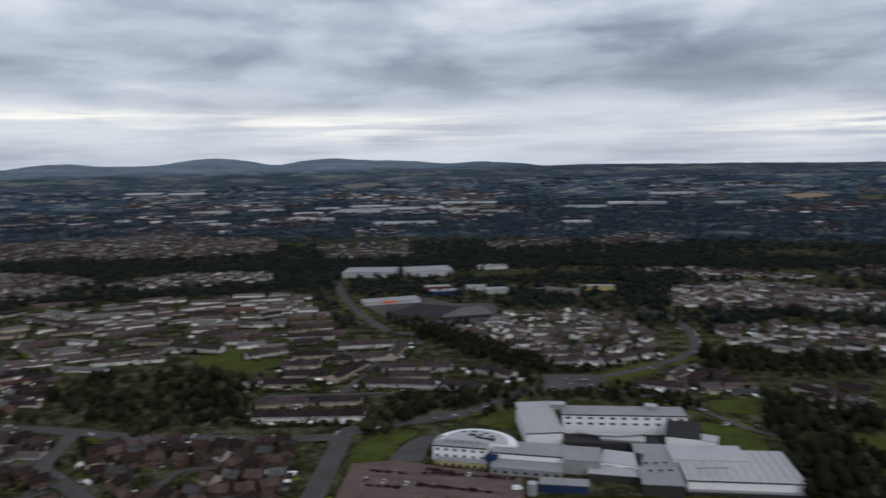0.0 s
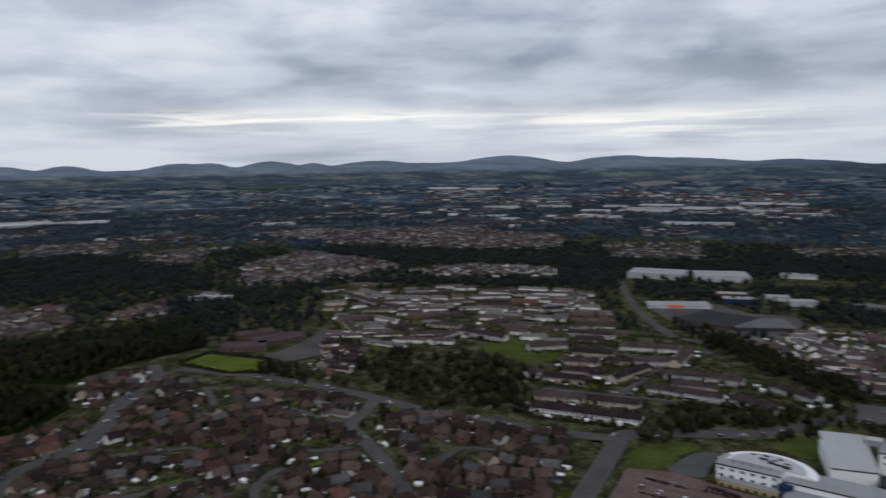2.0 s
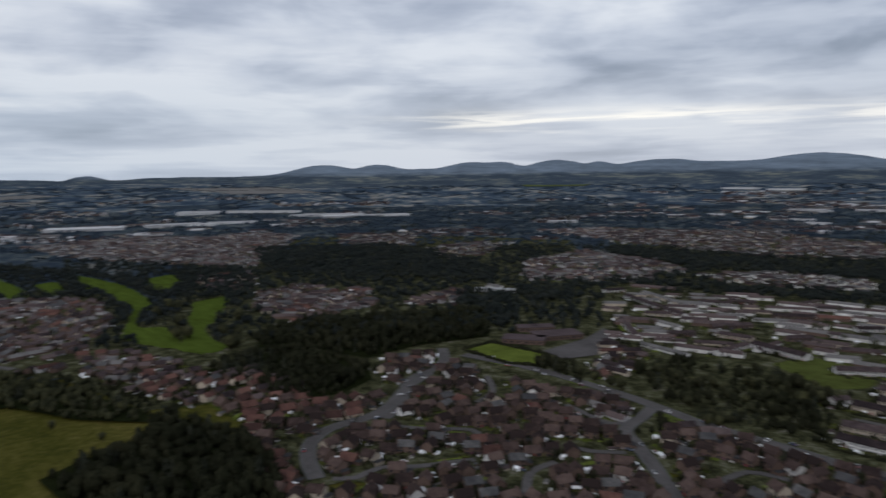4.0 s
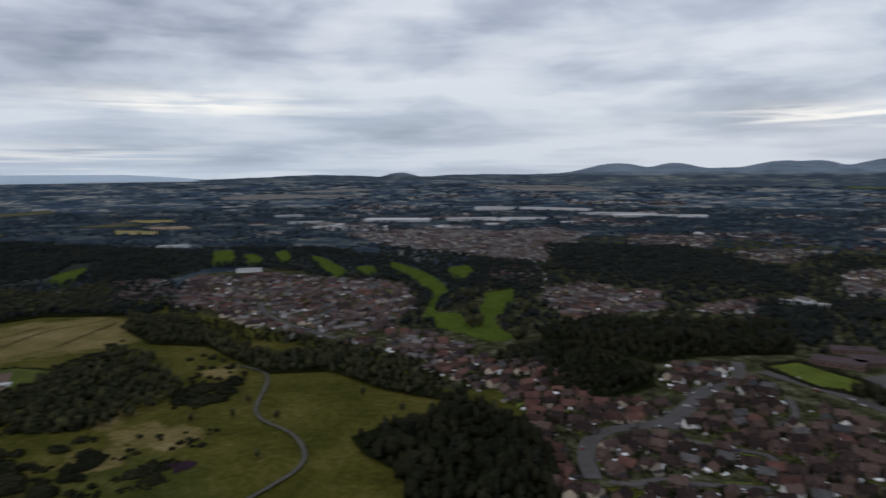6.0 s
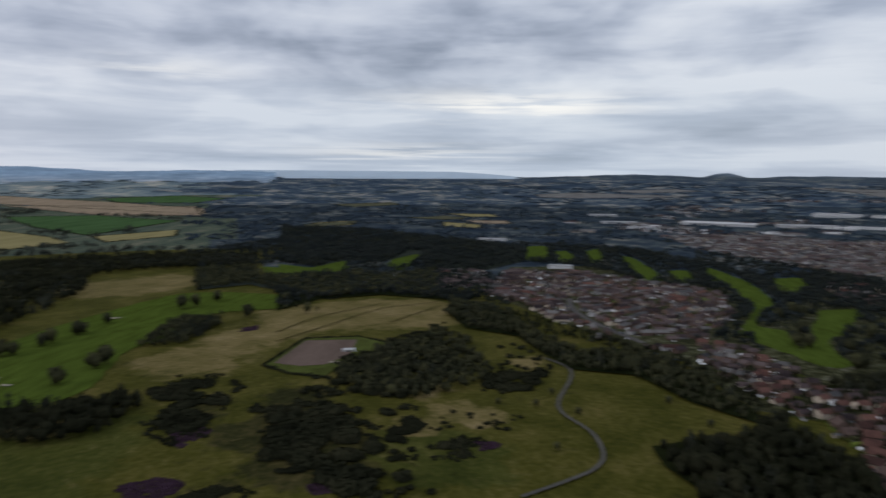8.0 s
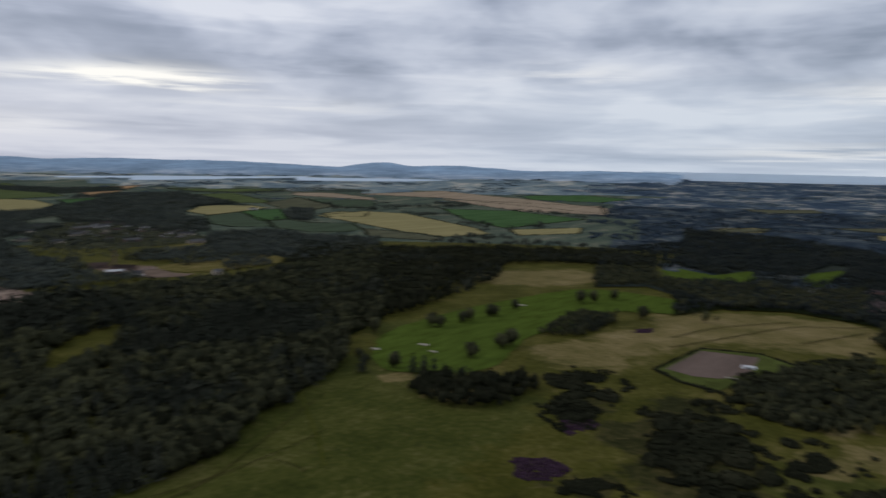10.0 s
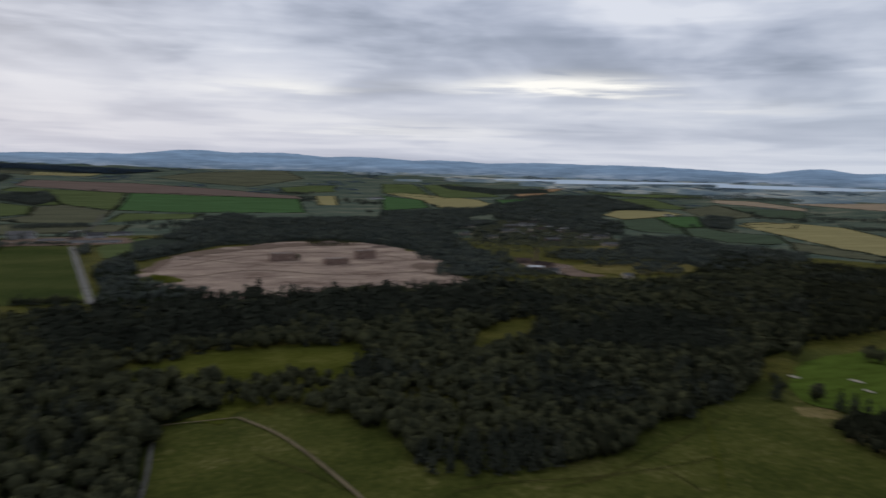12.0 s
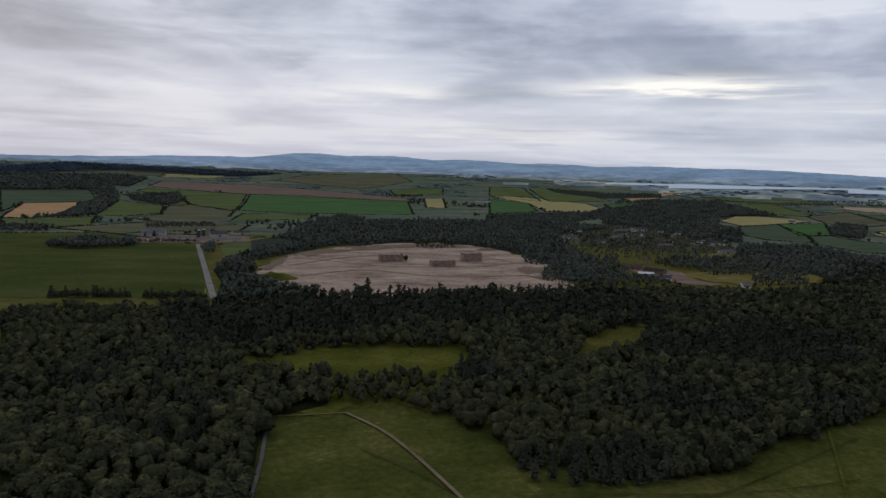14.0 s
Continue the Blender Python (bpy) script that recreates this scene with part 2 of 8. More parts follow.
# pasture and crops: some blue haze is mixed into the greens
M["pasture"] = surface("pasture_grass", grades((0.068, 0.084, 0.034), 0.35), 0.008, 0.09, streak=(0.4, 3.0))
M["green_crop"] = surface("green_crop", grades((0.050, 0.092, 0.036), 0.3), 0.006, 0.08, streak=(1.1, 4.0))
M["dark_crop"] = surface("dark_green_crop", grades((0.053, 0.070, 0.044), 0.3), 0.006, 0.08, streak=(0.8, 4.0))
M["barley"] = surface("ripening_barley", grades((0.215, 0.186, 0.088), 0.25), 0.006, 0.08, streak=(0.6, 5.0))
M["orange_stubble"] = surface("orange_straw_stubble", grades((0.285, 0.178, 0.095), 0.3), 0.006, 0.08, streak=(0.9, 5.0))
# stubble greyed so that distance haze sits in its colour
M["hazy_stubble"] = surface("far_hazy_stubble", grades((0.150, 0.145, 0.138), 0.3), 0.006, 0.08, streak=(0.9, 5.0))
M["stubble"] = surface("straw_stubble", grades((0.245, 0.190, 0.132), 0.3), 0.006, 0.08, streak=(0.9, 5.0))
M["plough"] = surface("bare_brown_soil", grades((0.122, 0.090, 0.074), 0.3), 0.006, 0.08, streak=(0.2, 5.0))
# olive greyed towards blue, again haze put into the colour
M["olive"] = surface("olive_pasture", grades((0.080, 0.080, 0.050), 0.35), 0.008, 0.09, streak=(0.3, 3.0))
M["town"] = surface("garden_ground", [(0.36, (0.013, 0.014, 0.008)), (0.46, (0.028, 0.029, 0.015)), (0.55, (0.062, 0.064, 0.032)), (0.66, (0.13, 0.122, 0.10))], 0.07, 0.35)
# near-black: the canopy's shade is in the floor's own colour
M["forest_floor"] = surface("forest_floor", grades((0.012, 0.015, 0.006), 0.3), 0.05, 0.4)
M["asphalt"] = surface("asphalt", grades((0.084, 0.078, 0.076), 0.3), 0.03, 0.4, bump=0.02)
M["paving"] = surface("red_brick_paving", grades((0.125, 0.088, 0.080), 0.25), 0.05, 0.6)
M["track"] = surface("pale_dirt_track", grades((0.130, 0.102, 0.064), 0.35), 0.05, 0.5)
M["gravel_path"] = surface("grey_gravel_path", grades((0.080, 0.076, 0.068), 0.35), 0.05, 0.5)
M["quarry"] = surface("bare_stripped_earth", [(0.34, (0.085, 0.058, 0.044)), (0.43, (0.165, 0.118, 0.092)), (0.50, (0.235, 0.176, 0.142)), (0.58, (0.29, 0.22, 0.165)), (0.68, (0.40, 0.33, 0.27))], 0.012, 0.11, bump=0.6, streak=(0.15, 2.2))
M["heather"] = surface("purple_heather", grades((0.050, 0.029, 0.044), 0.4), 0.12, 0.8)
M["straw_moor"] = surface("dry_straw_grass", [(0.34, (0.050, 0.052, 0.012)), (0.46, (0.095, 0.082, 0.026)), (0.56, (0.135, 0.108, 0.042)), (0.68, (0.185, 0.148, 0.07))], 0.035, 0.3, streak=(2.0, 3.0))
M["water"] = surface("firth_water", grades((0.33, 0.43, 0.52), 0.08), 0.002, 0.02, rough=0.4, gloss=0.3, streak=(0.9, 3.0))
# lowland with the blue haze of distance in its colour
M["far_land"] = surface("hazed_far_lowland", [(0.38, (0.0200, 0.0287, 0.0413)), (0.48, (0.0325, 0.0450, 0.0587)), (0.55, (0.0550, 0.0700, 0.0762)), (0.62, (0.1500, 0.1475, 0.1313))], 0.008, 0.035)


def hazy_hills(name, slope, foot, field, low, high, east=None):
    """Far hills, haze put into every colour: bare slopes above, and towards the foot a patchwork of dark woods and pale
    fields.
    """
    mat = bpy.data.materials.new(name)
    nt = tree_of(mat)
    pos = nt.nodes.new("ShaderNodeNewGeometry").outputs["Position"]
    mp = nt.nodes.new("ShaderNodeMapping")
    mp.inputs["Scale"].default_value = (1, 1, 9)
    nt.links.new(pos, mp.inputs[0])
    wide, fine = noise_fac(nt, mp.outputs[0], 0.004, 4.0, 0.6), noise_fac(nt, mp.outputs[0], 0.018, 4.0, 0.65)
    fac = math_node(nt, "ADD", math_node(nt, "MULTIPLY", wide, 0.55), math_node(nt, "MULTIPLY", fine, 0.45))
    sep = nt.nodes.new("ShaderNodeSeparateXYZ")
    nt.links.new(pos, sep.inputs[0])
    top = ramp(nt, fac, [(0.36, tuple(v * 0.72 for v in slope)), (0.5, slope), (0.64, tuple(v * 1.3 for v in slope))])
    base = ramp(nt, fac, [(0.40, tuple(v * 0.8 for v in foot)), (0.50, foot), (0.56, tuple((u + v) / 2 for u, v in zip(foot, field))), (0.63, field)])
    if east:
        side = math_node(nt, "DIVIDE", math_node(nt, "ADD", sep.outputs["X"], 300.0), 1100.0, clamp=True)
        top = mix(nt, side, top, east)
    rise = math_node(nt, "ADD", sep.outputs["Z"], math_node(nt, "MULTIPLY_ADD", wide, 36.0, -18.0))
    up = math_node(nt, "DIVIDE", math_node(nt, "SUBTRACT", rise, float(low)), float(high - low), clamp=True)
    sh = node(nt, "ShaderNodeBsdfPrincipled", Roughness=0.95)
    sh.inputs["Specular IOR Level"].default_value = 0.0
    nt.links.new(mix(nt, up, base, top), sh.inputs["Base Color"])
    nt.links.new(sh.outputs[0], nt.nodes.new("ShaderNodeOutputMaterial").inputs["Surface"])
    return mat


# blue and slate of these slopes are distance haze put into the colour
M["moor_hill"] = hazy_hills("hazed_moor_hill", (0.142, 0.178, 0.218), (0.052, 0.070, 0.090), (0.165, 0.175, 0.150), 136, 164, (0.056, 0.080, 0.114))
M["blue_hill"] = hazy_hills("haze_blue_hill", (0.225, 0.315, 0.415), (0.180, 0.242, 0.305), (0.40, 0.41, 0.42), 92, 132)
M["leaf"] = surface("broadleaf_foliage", [(0.30, (0.016, 0.0175, 0.0115)), (0.44, (0.030, 0.032, 0.0185)), (0.55, (0.046, 0.0475, 0.0255)), (0.68, (0.086, 0.083, 0.035))], 0.085, 0.5, island=0.10, rough=0.8, bump=0.5)
M["dark_leaf"] = surface("dark_wood_foliage", [(0.32, (0.0105, 0.0115, 0.0075)), (0.5, (0.020, 0.0215, 0.0125)), (0.7, (0.038, 0.037, 0.021))], 0.03, 0.6, island=0.08, rough=0.8, bump=0.5)
M["needle"] = surface("conifer_needles", [(0.32, (0.016, 0.0182, 0.0135)), (0.5, (0.028, 0.031, 0.0225)), (0.7, (0.048, 0.050, 0.034))], 0.05, 0.6, island=0.1, rough=0.8, bump=0.4)
M["bark"] = surface("bark", grades((0.055, 0.042, 0.030), 0.3), 0.8, 5.0)
M["white_wall"] = surface("pale_render_wall", grades((0.60, 0.59, 0.575), 0.3), 0.15, 1.2, obj_vary=0.3, island=0.4)
M["brick_wall"] = surface("brown_brick_wall", grades((0.120, 0.084, 0.070), 0.3), 0.15, 1.5, obj_vary=0.25, island=0.3)
M["cream_wall"] = surface("cream_harled_wall", grades((0.42, 0.36, 0.29), 0.25), 0.15, 1.2, obj_vary=0.2, island=0.3)
M["roof"] = surface("brown_tile_roof", [(0.3, (0.025, 0.018, 0.017)), (0.5, (0.058, 0.040, 0.036)), (0.7, (0.105, 0.074, 0.064))], 0.2, 2.0, obj_vary=0.5, gloss=0.02, island=0.5)
M["red_roof"] = surface("red_tile_roof", [(0.3, (0.045, 0.026, 0.023)), (0.5, (0.085, 0.044, 0.037)), (0.7, (0.135, 0.072, 0.058))], 0.2, 2.0, obj_vary=0.3, gloss=0.02, island=0.4)
M["grey_roof"] = surface("grey_tile_roof", [(0.3, (0.042, 0.042, 0.045)), (0.5, (0.082, 0.080, 0.080)), (0.7, (0.15, 0.142, 0.138))], 0.2, 2.0, obj_vary=0.3, gloss=0.02, island=0.5)
M["metal_roof"] = surface("pale_metal_roof", grades((0.40, 0.40, 0.405), 0.14), 0.05, 0.6, rough=0.55, gloss=0.3)
M["grey_metal"] = surface("grey_metal_roof", grades((0.255, 0.255, 0.26), 0.18), 0.05, 0.6, rough=0.6, gloss=0.3)
M["white_panel"] = surface("white_cladding", grades((0.78, 0.79, 0.80), 0.07), 0.1, 0.8, rough=0.6, gloss=0.3)
M["dark_felt"] = surface("dark_felt_roof", grades((0.045, 0.044, 0.046), 0.2), 0.05, 0.6)
M["blue_panel"] = surface("navy_blue_cladding", grades((0.020, 0.035, 0.085), 0.15), 0.1, 0.8, rough=0.5)
M["glass"] = surface("dark_window_glass", grades((0.020, 0.024, 0.03), 0.3), 0.3, 2.0, rough=0.15, gloss=0.5)
M["door"] = surface("painted_door", [(0.2, (0.25, 0.03, 0.03)), (0.4, (0.04, 0.07, 0.14)), (0.6, (0.4, 0.4, 0.4)), (0.8, (0.1, 0.05, 0.03))], 0.2, 2.0, obj_vary=0.9)
M["car_paint"] = surface("car_paint", [(0.25, (0.03, 0.03, 0.035)), (0.36, (0.5, 0.5, 0.5)), (0.48, (0.6, 0.6, 0.6)), (0.52, (0.22, 0.23, 0.24)), (0.62, (0.05, 0.08, 0.16)), (0.72, (0.30, 0.03, 0.025)), (0.8, (0.62, 0.62, 0.62))], 0.01, 0.05, rough=0.3, obj_vary=1.0, gloss=0.5)
M["tyre"] = surface("tyre_rubber", grades((0.02, 0.02, 0.02), 0.2), 1.0, 5.0)
M["rubble"] = surface("brown_brick_rubble", [(0.32, (0.11, 0.072, 0.058)), (0.5, (0.25, 0.175, 0.145)), (0.68, (0.42, 0.34, 0.29))], 0.25, 1.2, bump=0.3, island=0.4)

M["shed_wall"] = surface("pale_grey_cladding", grades((0.46, 0.465, 0.475), 0.25), 0.1, 0.8, rough=0.6, gloss=0.2, obj_vary=0.5)
# foliage paled and blued so that it holds the haze of distance
M["haze_leaf"] = surface("hazed_plain_foliage", [(0.32, (0.055, 0.076, 0.092)), (0.5, (0.075, 0.100, 0.116)), (0.7, (0.10, 0.125, 0.135))], 0.01, 0.1, island=0.15, rough=0.8)
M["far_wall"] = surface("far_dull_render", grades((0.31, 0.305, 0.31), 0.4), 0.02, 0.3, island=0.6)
M["bay_line"] = surface("worn_white_paint", grades((0.42, 0.40, 0.38), 0.2), 0.2, 1.0)
M["hedge_leaf"] = surface("yellow_green_hedge_leaf", grades((0.062, 0.070, 0.018), 0.4), 0.1, 0.8, island=0.5)
M["purple_hedge"] = surface("dark_purple_hedge_leaf", grades((0.030, 0.018, 0.018), 0.4), 0.3, 2.0, island=0.2)
# leaf copy lightened with haze for woods at middle distance
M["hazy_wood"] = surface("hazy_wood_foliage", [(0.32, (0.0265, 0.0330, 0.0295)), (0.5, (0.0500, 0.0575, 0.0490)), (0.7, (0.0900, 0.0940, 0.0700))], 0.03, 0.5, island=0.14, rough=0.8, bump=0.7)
# bluer copy of dark_leaf, haze mixed into the dark green
M["blue_wood"] = surface("hazed_dark_foliage", [(0.32, (0.0118, 0.0151, 0.0151)), (0.5, (0.0213, 0.0258, 0.0241)), (0.7, (0.0381, 0.0414, 0.0336))], 0.04, 0.5, island=0.12, rough=0.8, bump=0.7)
M["terrace_roof"] = surface("dark_brown_tile_roof", [(0.3, (0.022, 0.017, 0.018)), (0.5, (0.050, 0.038, 0.039)), (0.7, (0.104, 0.079, 0.076))], 0.2, 2.0, obj_vary=0.25, gloss=0.02, island=0.4)
M["red_panel"] = surface("dull_red_cladding", grades((0.16, 0.035, 0.035), 0.2), 0.1, 0.8, rough=0.5)
M["school_felt"] = surface("brown_felt_roof", grades((0.075, 0.058, 0.060), 0.2), 0.06, 0.5)
M["ochre"] = surface("pale_yellow_panel", grades((0.42, 0.35, 0.16), 0.2), 0.1, 0.8, rough=0.6)
M["deck"] = surface("worn_grey_roof_deck", grades((0.13, 0.127, 0.125), 0.3), 0.05, 0.5)
M["stone_wall"] = surface("weathered_stone_wall", grades((0.235, 0.195, 0.16), 0.3), 0.15, 1.2, obj_vary=0.3)
# lighter copy of that floor, shade still held in the colour
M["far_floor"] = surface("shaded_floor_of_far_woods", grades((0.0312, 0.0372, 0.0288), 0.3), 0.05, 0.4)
M["orange"] = surface("orange_sign_paint", grades((0.75, 0.12, 0.04), 0.1), 0.2, 1.0, rough=0.5)
M["farm_road"] = surface("pale_worn_concrete_road", grades((0.15, 0.142, 0.13), 0.3), 0.05, 0.4)
M["rubble_pale"] = surface("pale_broken_concrete", grades((0.22, 0.18, 0.155), 0.3), 0.3, 1.5, bump=0.2)
M["haul"] = surface("rutted_dark_earth", grades((0.135, 0.098, 0.075), 0.3), 0.05, 0.4)
M["rut"] = surface("rutted_earth", grades((0.175, 0.125, 0.095), 0.35), 0.05, 0.4)
M["sand"] = surface("bunker_sand", grades((0.26, 0.235, 0.18), 0.15), 0.2, 1.5)
M["shed_wood"] = surface("brown_stained_wood", grades((0.12, 0.07, 0.04), 0.3), 0.4, 4.0, obj_vary=0.3)
M["garden_lawn"] = surface("garden_lawn_grass", grades((0.078, 0.098, 0.020), 0.45), 0.05, 0.5, island=0.35)
# haze-lightened leaf colours of the farther copses and belts
M["mid_leaf"] = surface("hazed_mid_foliage", [(0.32, (0.024, 0.028, 0.024)), (0.5, (0.042, 0.047, 0.038)), (0.7, (0.070, 0.072, 0.052))], 0.03, 0.3, island=0.14, rough=0.8)
M["far_leaf"] = surface("hazed_far_foliage", [(0.32, (0.0208, 0.0325, 0.0481)), (0.5, (0.0338, 0.0481, 0.0663)), (0.7, (0.0520, 0.0689, 0.0845))], 0.01, 0.1, island=0.15, rough=0.8)
# farmland green with extra blue for haze
M["far_farm"] = surface("hazed_green_farmland", [(0.36, (0.036, 0.050, 0.042)), (0.46, (0.062, 0.080, 0.060)), (0.56, (0.092, 0.105, 0.074)), (0.66, (0.17, 0.155, 0.11))], 0.005, 0.04, streak=(0.6, 3.0))
M["deep_pasture"] = surface("deep_green_pasture", [(0.34, (0.026, 0.036, 0.012)), (0.46, (0.038, 0.048, 0.015)), (0.56, (0.050, 0.058, 0.019)), (0.68, (0.080, 0.078, 0.028))], 0.006, 0.11, streak=(0.4, 2.0))
M["heath"] = surface("dark_heath", [(0.33, (0.012, 0.013, 0.004)), (0.46, (0.024, 0.024, 0.008)), (0.57, (0.042, 0.036, 0.013)), (0.7, (0.075, 0.06, 0.024))], 0.03, 0.25, bump=0.3)
# both far plains carry haze in their base colours
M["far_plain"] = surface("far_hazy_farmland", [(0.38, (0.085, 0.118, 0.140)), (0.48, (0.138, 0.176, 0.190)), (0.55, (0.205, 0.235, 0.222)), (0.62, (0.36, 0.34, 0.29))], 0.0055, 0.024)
M["slate_plain"] = surface("hazed_dark_lowland", [(0.40, (0.0312, 0.0468, 0.0696)), (0.48, (0.0468, 0.0672, 0.0924)), (0.545, (0.0840, 0.1080, 0.1224)), (0.60, (0.2400, 0.2280, 0.2040))], 0.007, 0.028)


# ---------------- shape of the land ----------------
def land(x, y):
    """Height of the ground: level round the town and the moor, rising slowly to the far plain."""
    r = math.hypot(x, y)
    s = min(max((r - 2300) / 2600, 0.0), 1.0)
    return 120 * s * s * (3 - 2 * s)


def mesh_object(name, verts, faces, mat, parent=None, label="", smooth=False):
    me = bpy.data.meshes.new(name)
    me.from_pydata(verts, [], faces)
    me.materials.append(mat)
    if smooth:
        me.polygons.foreach_set("use_smooth", [True] * len(me.polygons))
    ob = new(name, me)
    if parent:
        ob.parent = parent
    if label:
        ob["label"] = label
    return ob


def part(name, bm, mat, parent, label=""):
    """One bmesh as one mesh object under a thing."""
    me = bpy.data.meshes.new(name)
    bm.to_mesh(me)
    bm.free()
    me.materials.append(mat)
    ob = new(name, me)
    ob.parent = parent
    if label:
        ob["label"] = label
    return ob


def ground_sheet():
    """One sheet in rings that widen outwards, to the edge of sight."""
    radii = [0, 40, 80, 120, 160, 200, 240, 280, 320, 360, 400, 450, 500, 560, 630, 700, 800, 900, 1000, 1150, 1300, 1500, 1700, 1900, 2100]
    radii += list(range(2300, 4960, 60))
    n = 180
    verts, faces = [(0, 0, land(0, 0))], []
    for r in radii[1:]:
        for k in range(n):
            a = 2 * math.pi * k / n
            x, y = r * math.cos(a), r * math.sin(a)
            verts.append((x, y, land(x, y)))
    for k in range(n):
        faces.append((0, 1 + k, 1 + (k + 1) % n))
    for i in range(len(radii) - 2):
        a, b = 1 + i * n, 1 + (i + 1) * n
        for k in range(n):
            m = (k + 1) % n
            faces.append((a + k, b + k, b + m, a + m))
    ob = mesh_object("ground", verts, faces, M["moor"], smooth=True)
    # outer rings: haze is painted into these four materials
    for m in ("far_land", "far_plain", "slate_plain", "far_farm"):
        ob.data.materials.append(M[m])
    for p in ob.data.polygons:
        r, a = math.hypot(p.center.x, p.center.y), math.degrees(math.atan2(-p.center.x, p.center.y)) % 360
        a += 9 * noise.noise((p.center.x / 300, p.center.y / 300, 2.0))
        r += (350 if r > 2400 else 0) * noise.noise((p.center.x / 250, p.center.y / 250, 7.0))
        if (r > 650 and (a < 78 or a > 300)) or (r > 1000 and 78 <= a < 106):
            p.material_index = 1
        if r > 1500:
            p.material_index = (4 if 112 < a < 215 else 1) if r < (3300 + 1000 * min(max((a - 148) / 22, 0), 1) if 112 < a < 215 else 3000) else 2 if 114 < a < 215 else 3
    return tagged(ob, "olive rough moorland grass reaching to a far plain", "ground", kind="structure")


ground_sheet()


def smooth_line(pts, step=6.0):
    """A soft curve through a few plan points."""
    out = []
    p = [Vector((*q, 0)) for q in pts]
    p = [p[0] * 2 - p[1]] + p + [p[-1] * 2 - p[-2]]
    for i in range(1, len(p) - 2):
        n = max(1, int((p[i + 1] - p[i]).length / step))
        for k in range(n):
            t = k / n
            a, b, c, d = p[i - 1], p[i], p[i + 1], p[i + 2]
            out.append(0.5 * ((2 * b) + (c - a) * t + (2 * a - 5 * b + 4 * c - d) * t * t + (3 * b - a - 3 * c + d) * t ** 3))
    return out + [p[-2]]


LAYER = [0]


def drape(name, corners, mat, label, category="field", lift=0.25, cell=None, kind="structure", flat=None, ragged=0.0):
    """A patch of ground cover laid over the land, cut into cells so that it follows it; ragged: how far its edge strays."""
    if ragged:
        loop = smooth_line(list(corners) + list(corners[:1]), max(4.0, ragged * 1.2))[:-1]
        corners = [(p.x + ragged * (noise.noise((p.x / 22, p.y / 22, 1.5)) * 1.4 + noise.noise((p.x / 7, p.y / 7, 4.5)) * 0.6), p.y + ragged * (noise.noise((p.x / 22, p.y / 22, 8.5)) * 1.4 + noise.noise((p.x / 7, p.y / 7, 6.5)) * 0.6)) for p in loop]
    if category in ("car park", "pavement") or name == "road_junction":
        OPEN.append(list(corners))
    LAYER[0] += 1
    lift += 0.004 * LAYER[0]
    bm = bmesh.new()
    vs = [bm.verts.new((x, y, 0)) for x, y in corners]
    bm.faces.new(vs)
    xs, ys = [c[0] for c in corners], [c[1] for c in corners]
    far = max(math.hypot(x, y) for x, y in corners)
    step = cell or (45 if far < 700 else 400 if far < 2200 else 110)
    if flat is None:
        for axis, lo, hi in ((0, min(xs), max(xs)), (1, min(ys), max(ys))):
            k = math.ceil(lo / step) * step
            while k < hi:
                co, no = [0, 0, 0], [0, 0, 0]
                co[axis], no[axis] = k, 1
                bmesh.ops.bisect_plane(bm, geom=bm.verts[:] + bm.edges[:] + bm.faces[:], plane_co=co, plane_no=no)
                k += step
    bmesh.ops.triangulate(bm, faces=bm.faces[:])
    for v in bm.verts:
        v.co.z = (land(v.co.x, v.co.y) if flat is None else flat) + lift
    bm.normal_update()
    for f in bm.faces:
        if f.normal.z < 0:
            f.normal_flip()
    me = bpy.data.meshes.new(name)
    bm.to_mesh(me)
    bm.free()
    me.materials.append(mat)
    return tagged(new(name, me), label, category, kind=kind)


STREETS = []


def road(name, pts, width, mat, label, category="road", lift=0.4, kerb=False):
    """A strip along a curve, with kerbs as real steps where asked for."""
    line = smooth_line(pts, 6.0 if width > 3 else 4.0)
    STREETS.append((line, width / 2))
    LAYER[0] += 1
    lift += 0.004 * LAYER[0]
    verts, faces = [], []
    for i, p in enumerate(line):
        d = (line[min(i + 1, len(line) - 1)] - line[max(i - 1, 0)]).normalized()
        n = Vector((-d.y, d.x, 0))
        for s in (-0.5, 0.5):
            q = p + n * width * s
            verts.append((q.x, q.y, land(q.x, q.y) + lift))
    for i in range(len(line) - 1):
        faces.append((2 * i, 2 * i + 2, 2 * i + 3, 2 * i + 1))
    ob = tagged(mesh_object(name, verts, faces, mat), label, category, kind="structure")
    if kerb:
        for s in (-1, 1):
            kv, kf = [], []
            for i, p in enumerate(line):
                d = (line[min(i + 1, len(line) - 1)] - line[max(i - 1, 0)]).normalized()
                n = Vector((-d.y, d.x, 0)) * s
                for off, up in ((0.5 * width, 0.0), (0.5 * width, 0.12), (0.5 * width + 1.3, 0.12), (0.5 * width + 1.3, -0.3)):
                    q = p + n * off
                    kv.append((q.x, q.y, land(q.x, q.y) + lift + up))
            for i in range(len(line) - 1):
                for k in range(3):
                    a = 4 * i + k
                    kf.append((a, a + 1, a + 5, a + 4) if s < 0 else (a, a + 4, a + 5, a + 1))
            tagged(mesh_object("pavement", kv, kf, M["paving_grey"]), "grey pavement with a raised kerb beside the road", "pavement", kind="structure")
    return ob


M["paving_grey"] = surface("grey_slab_paving", grades((0.085, 0.083, 0.081), 0.2), 0.1, 0.8)


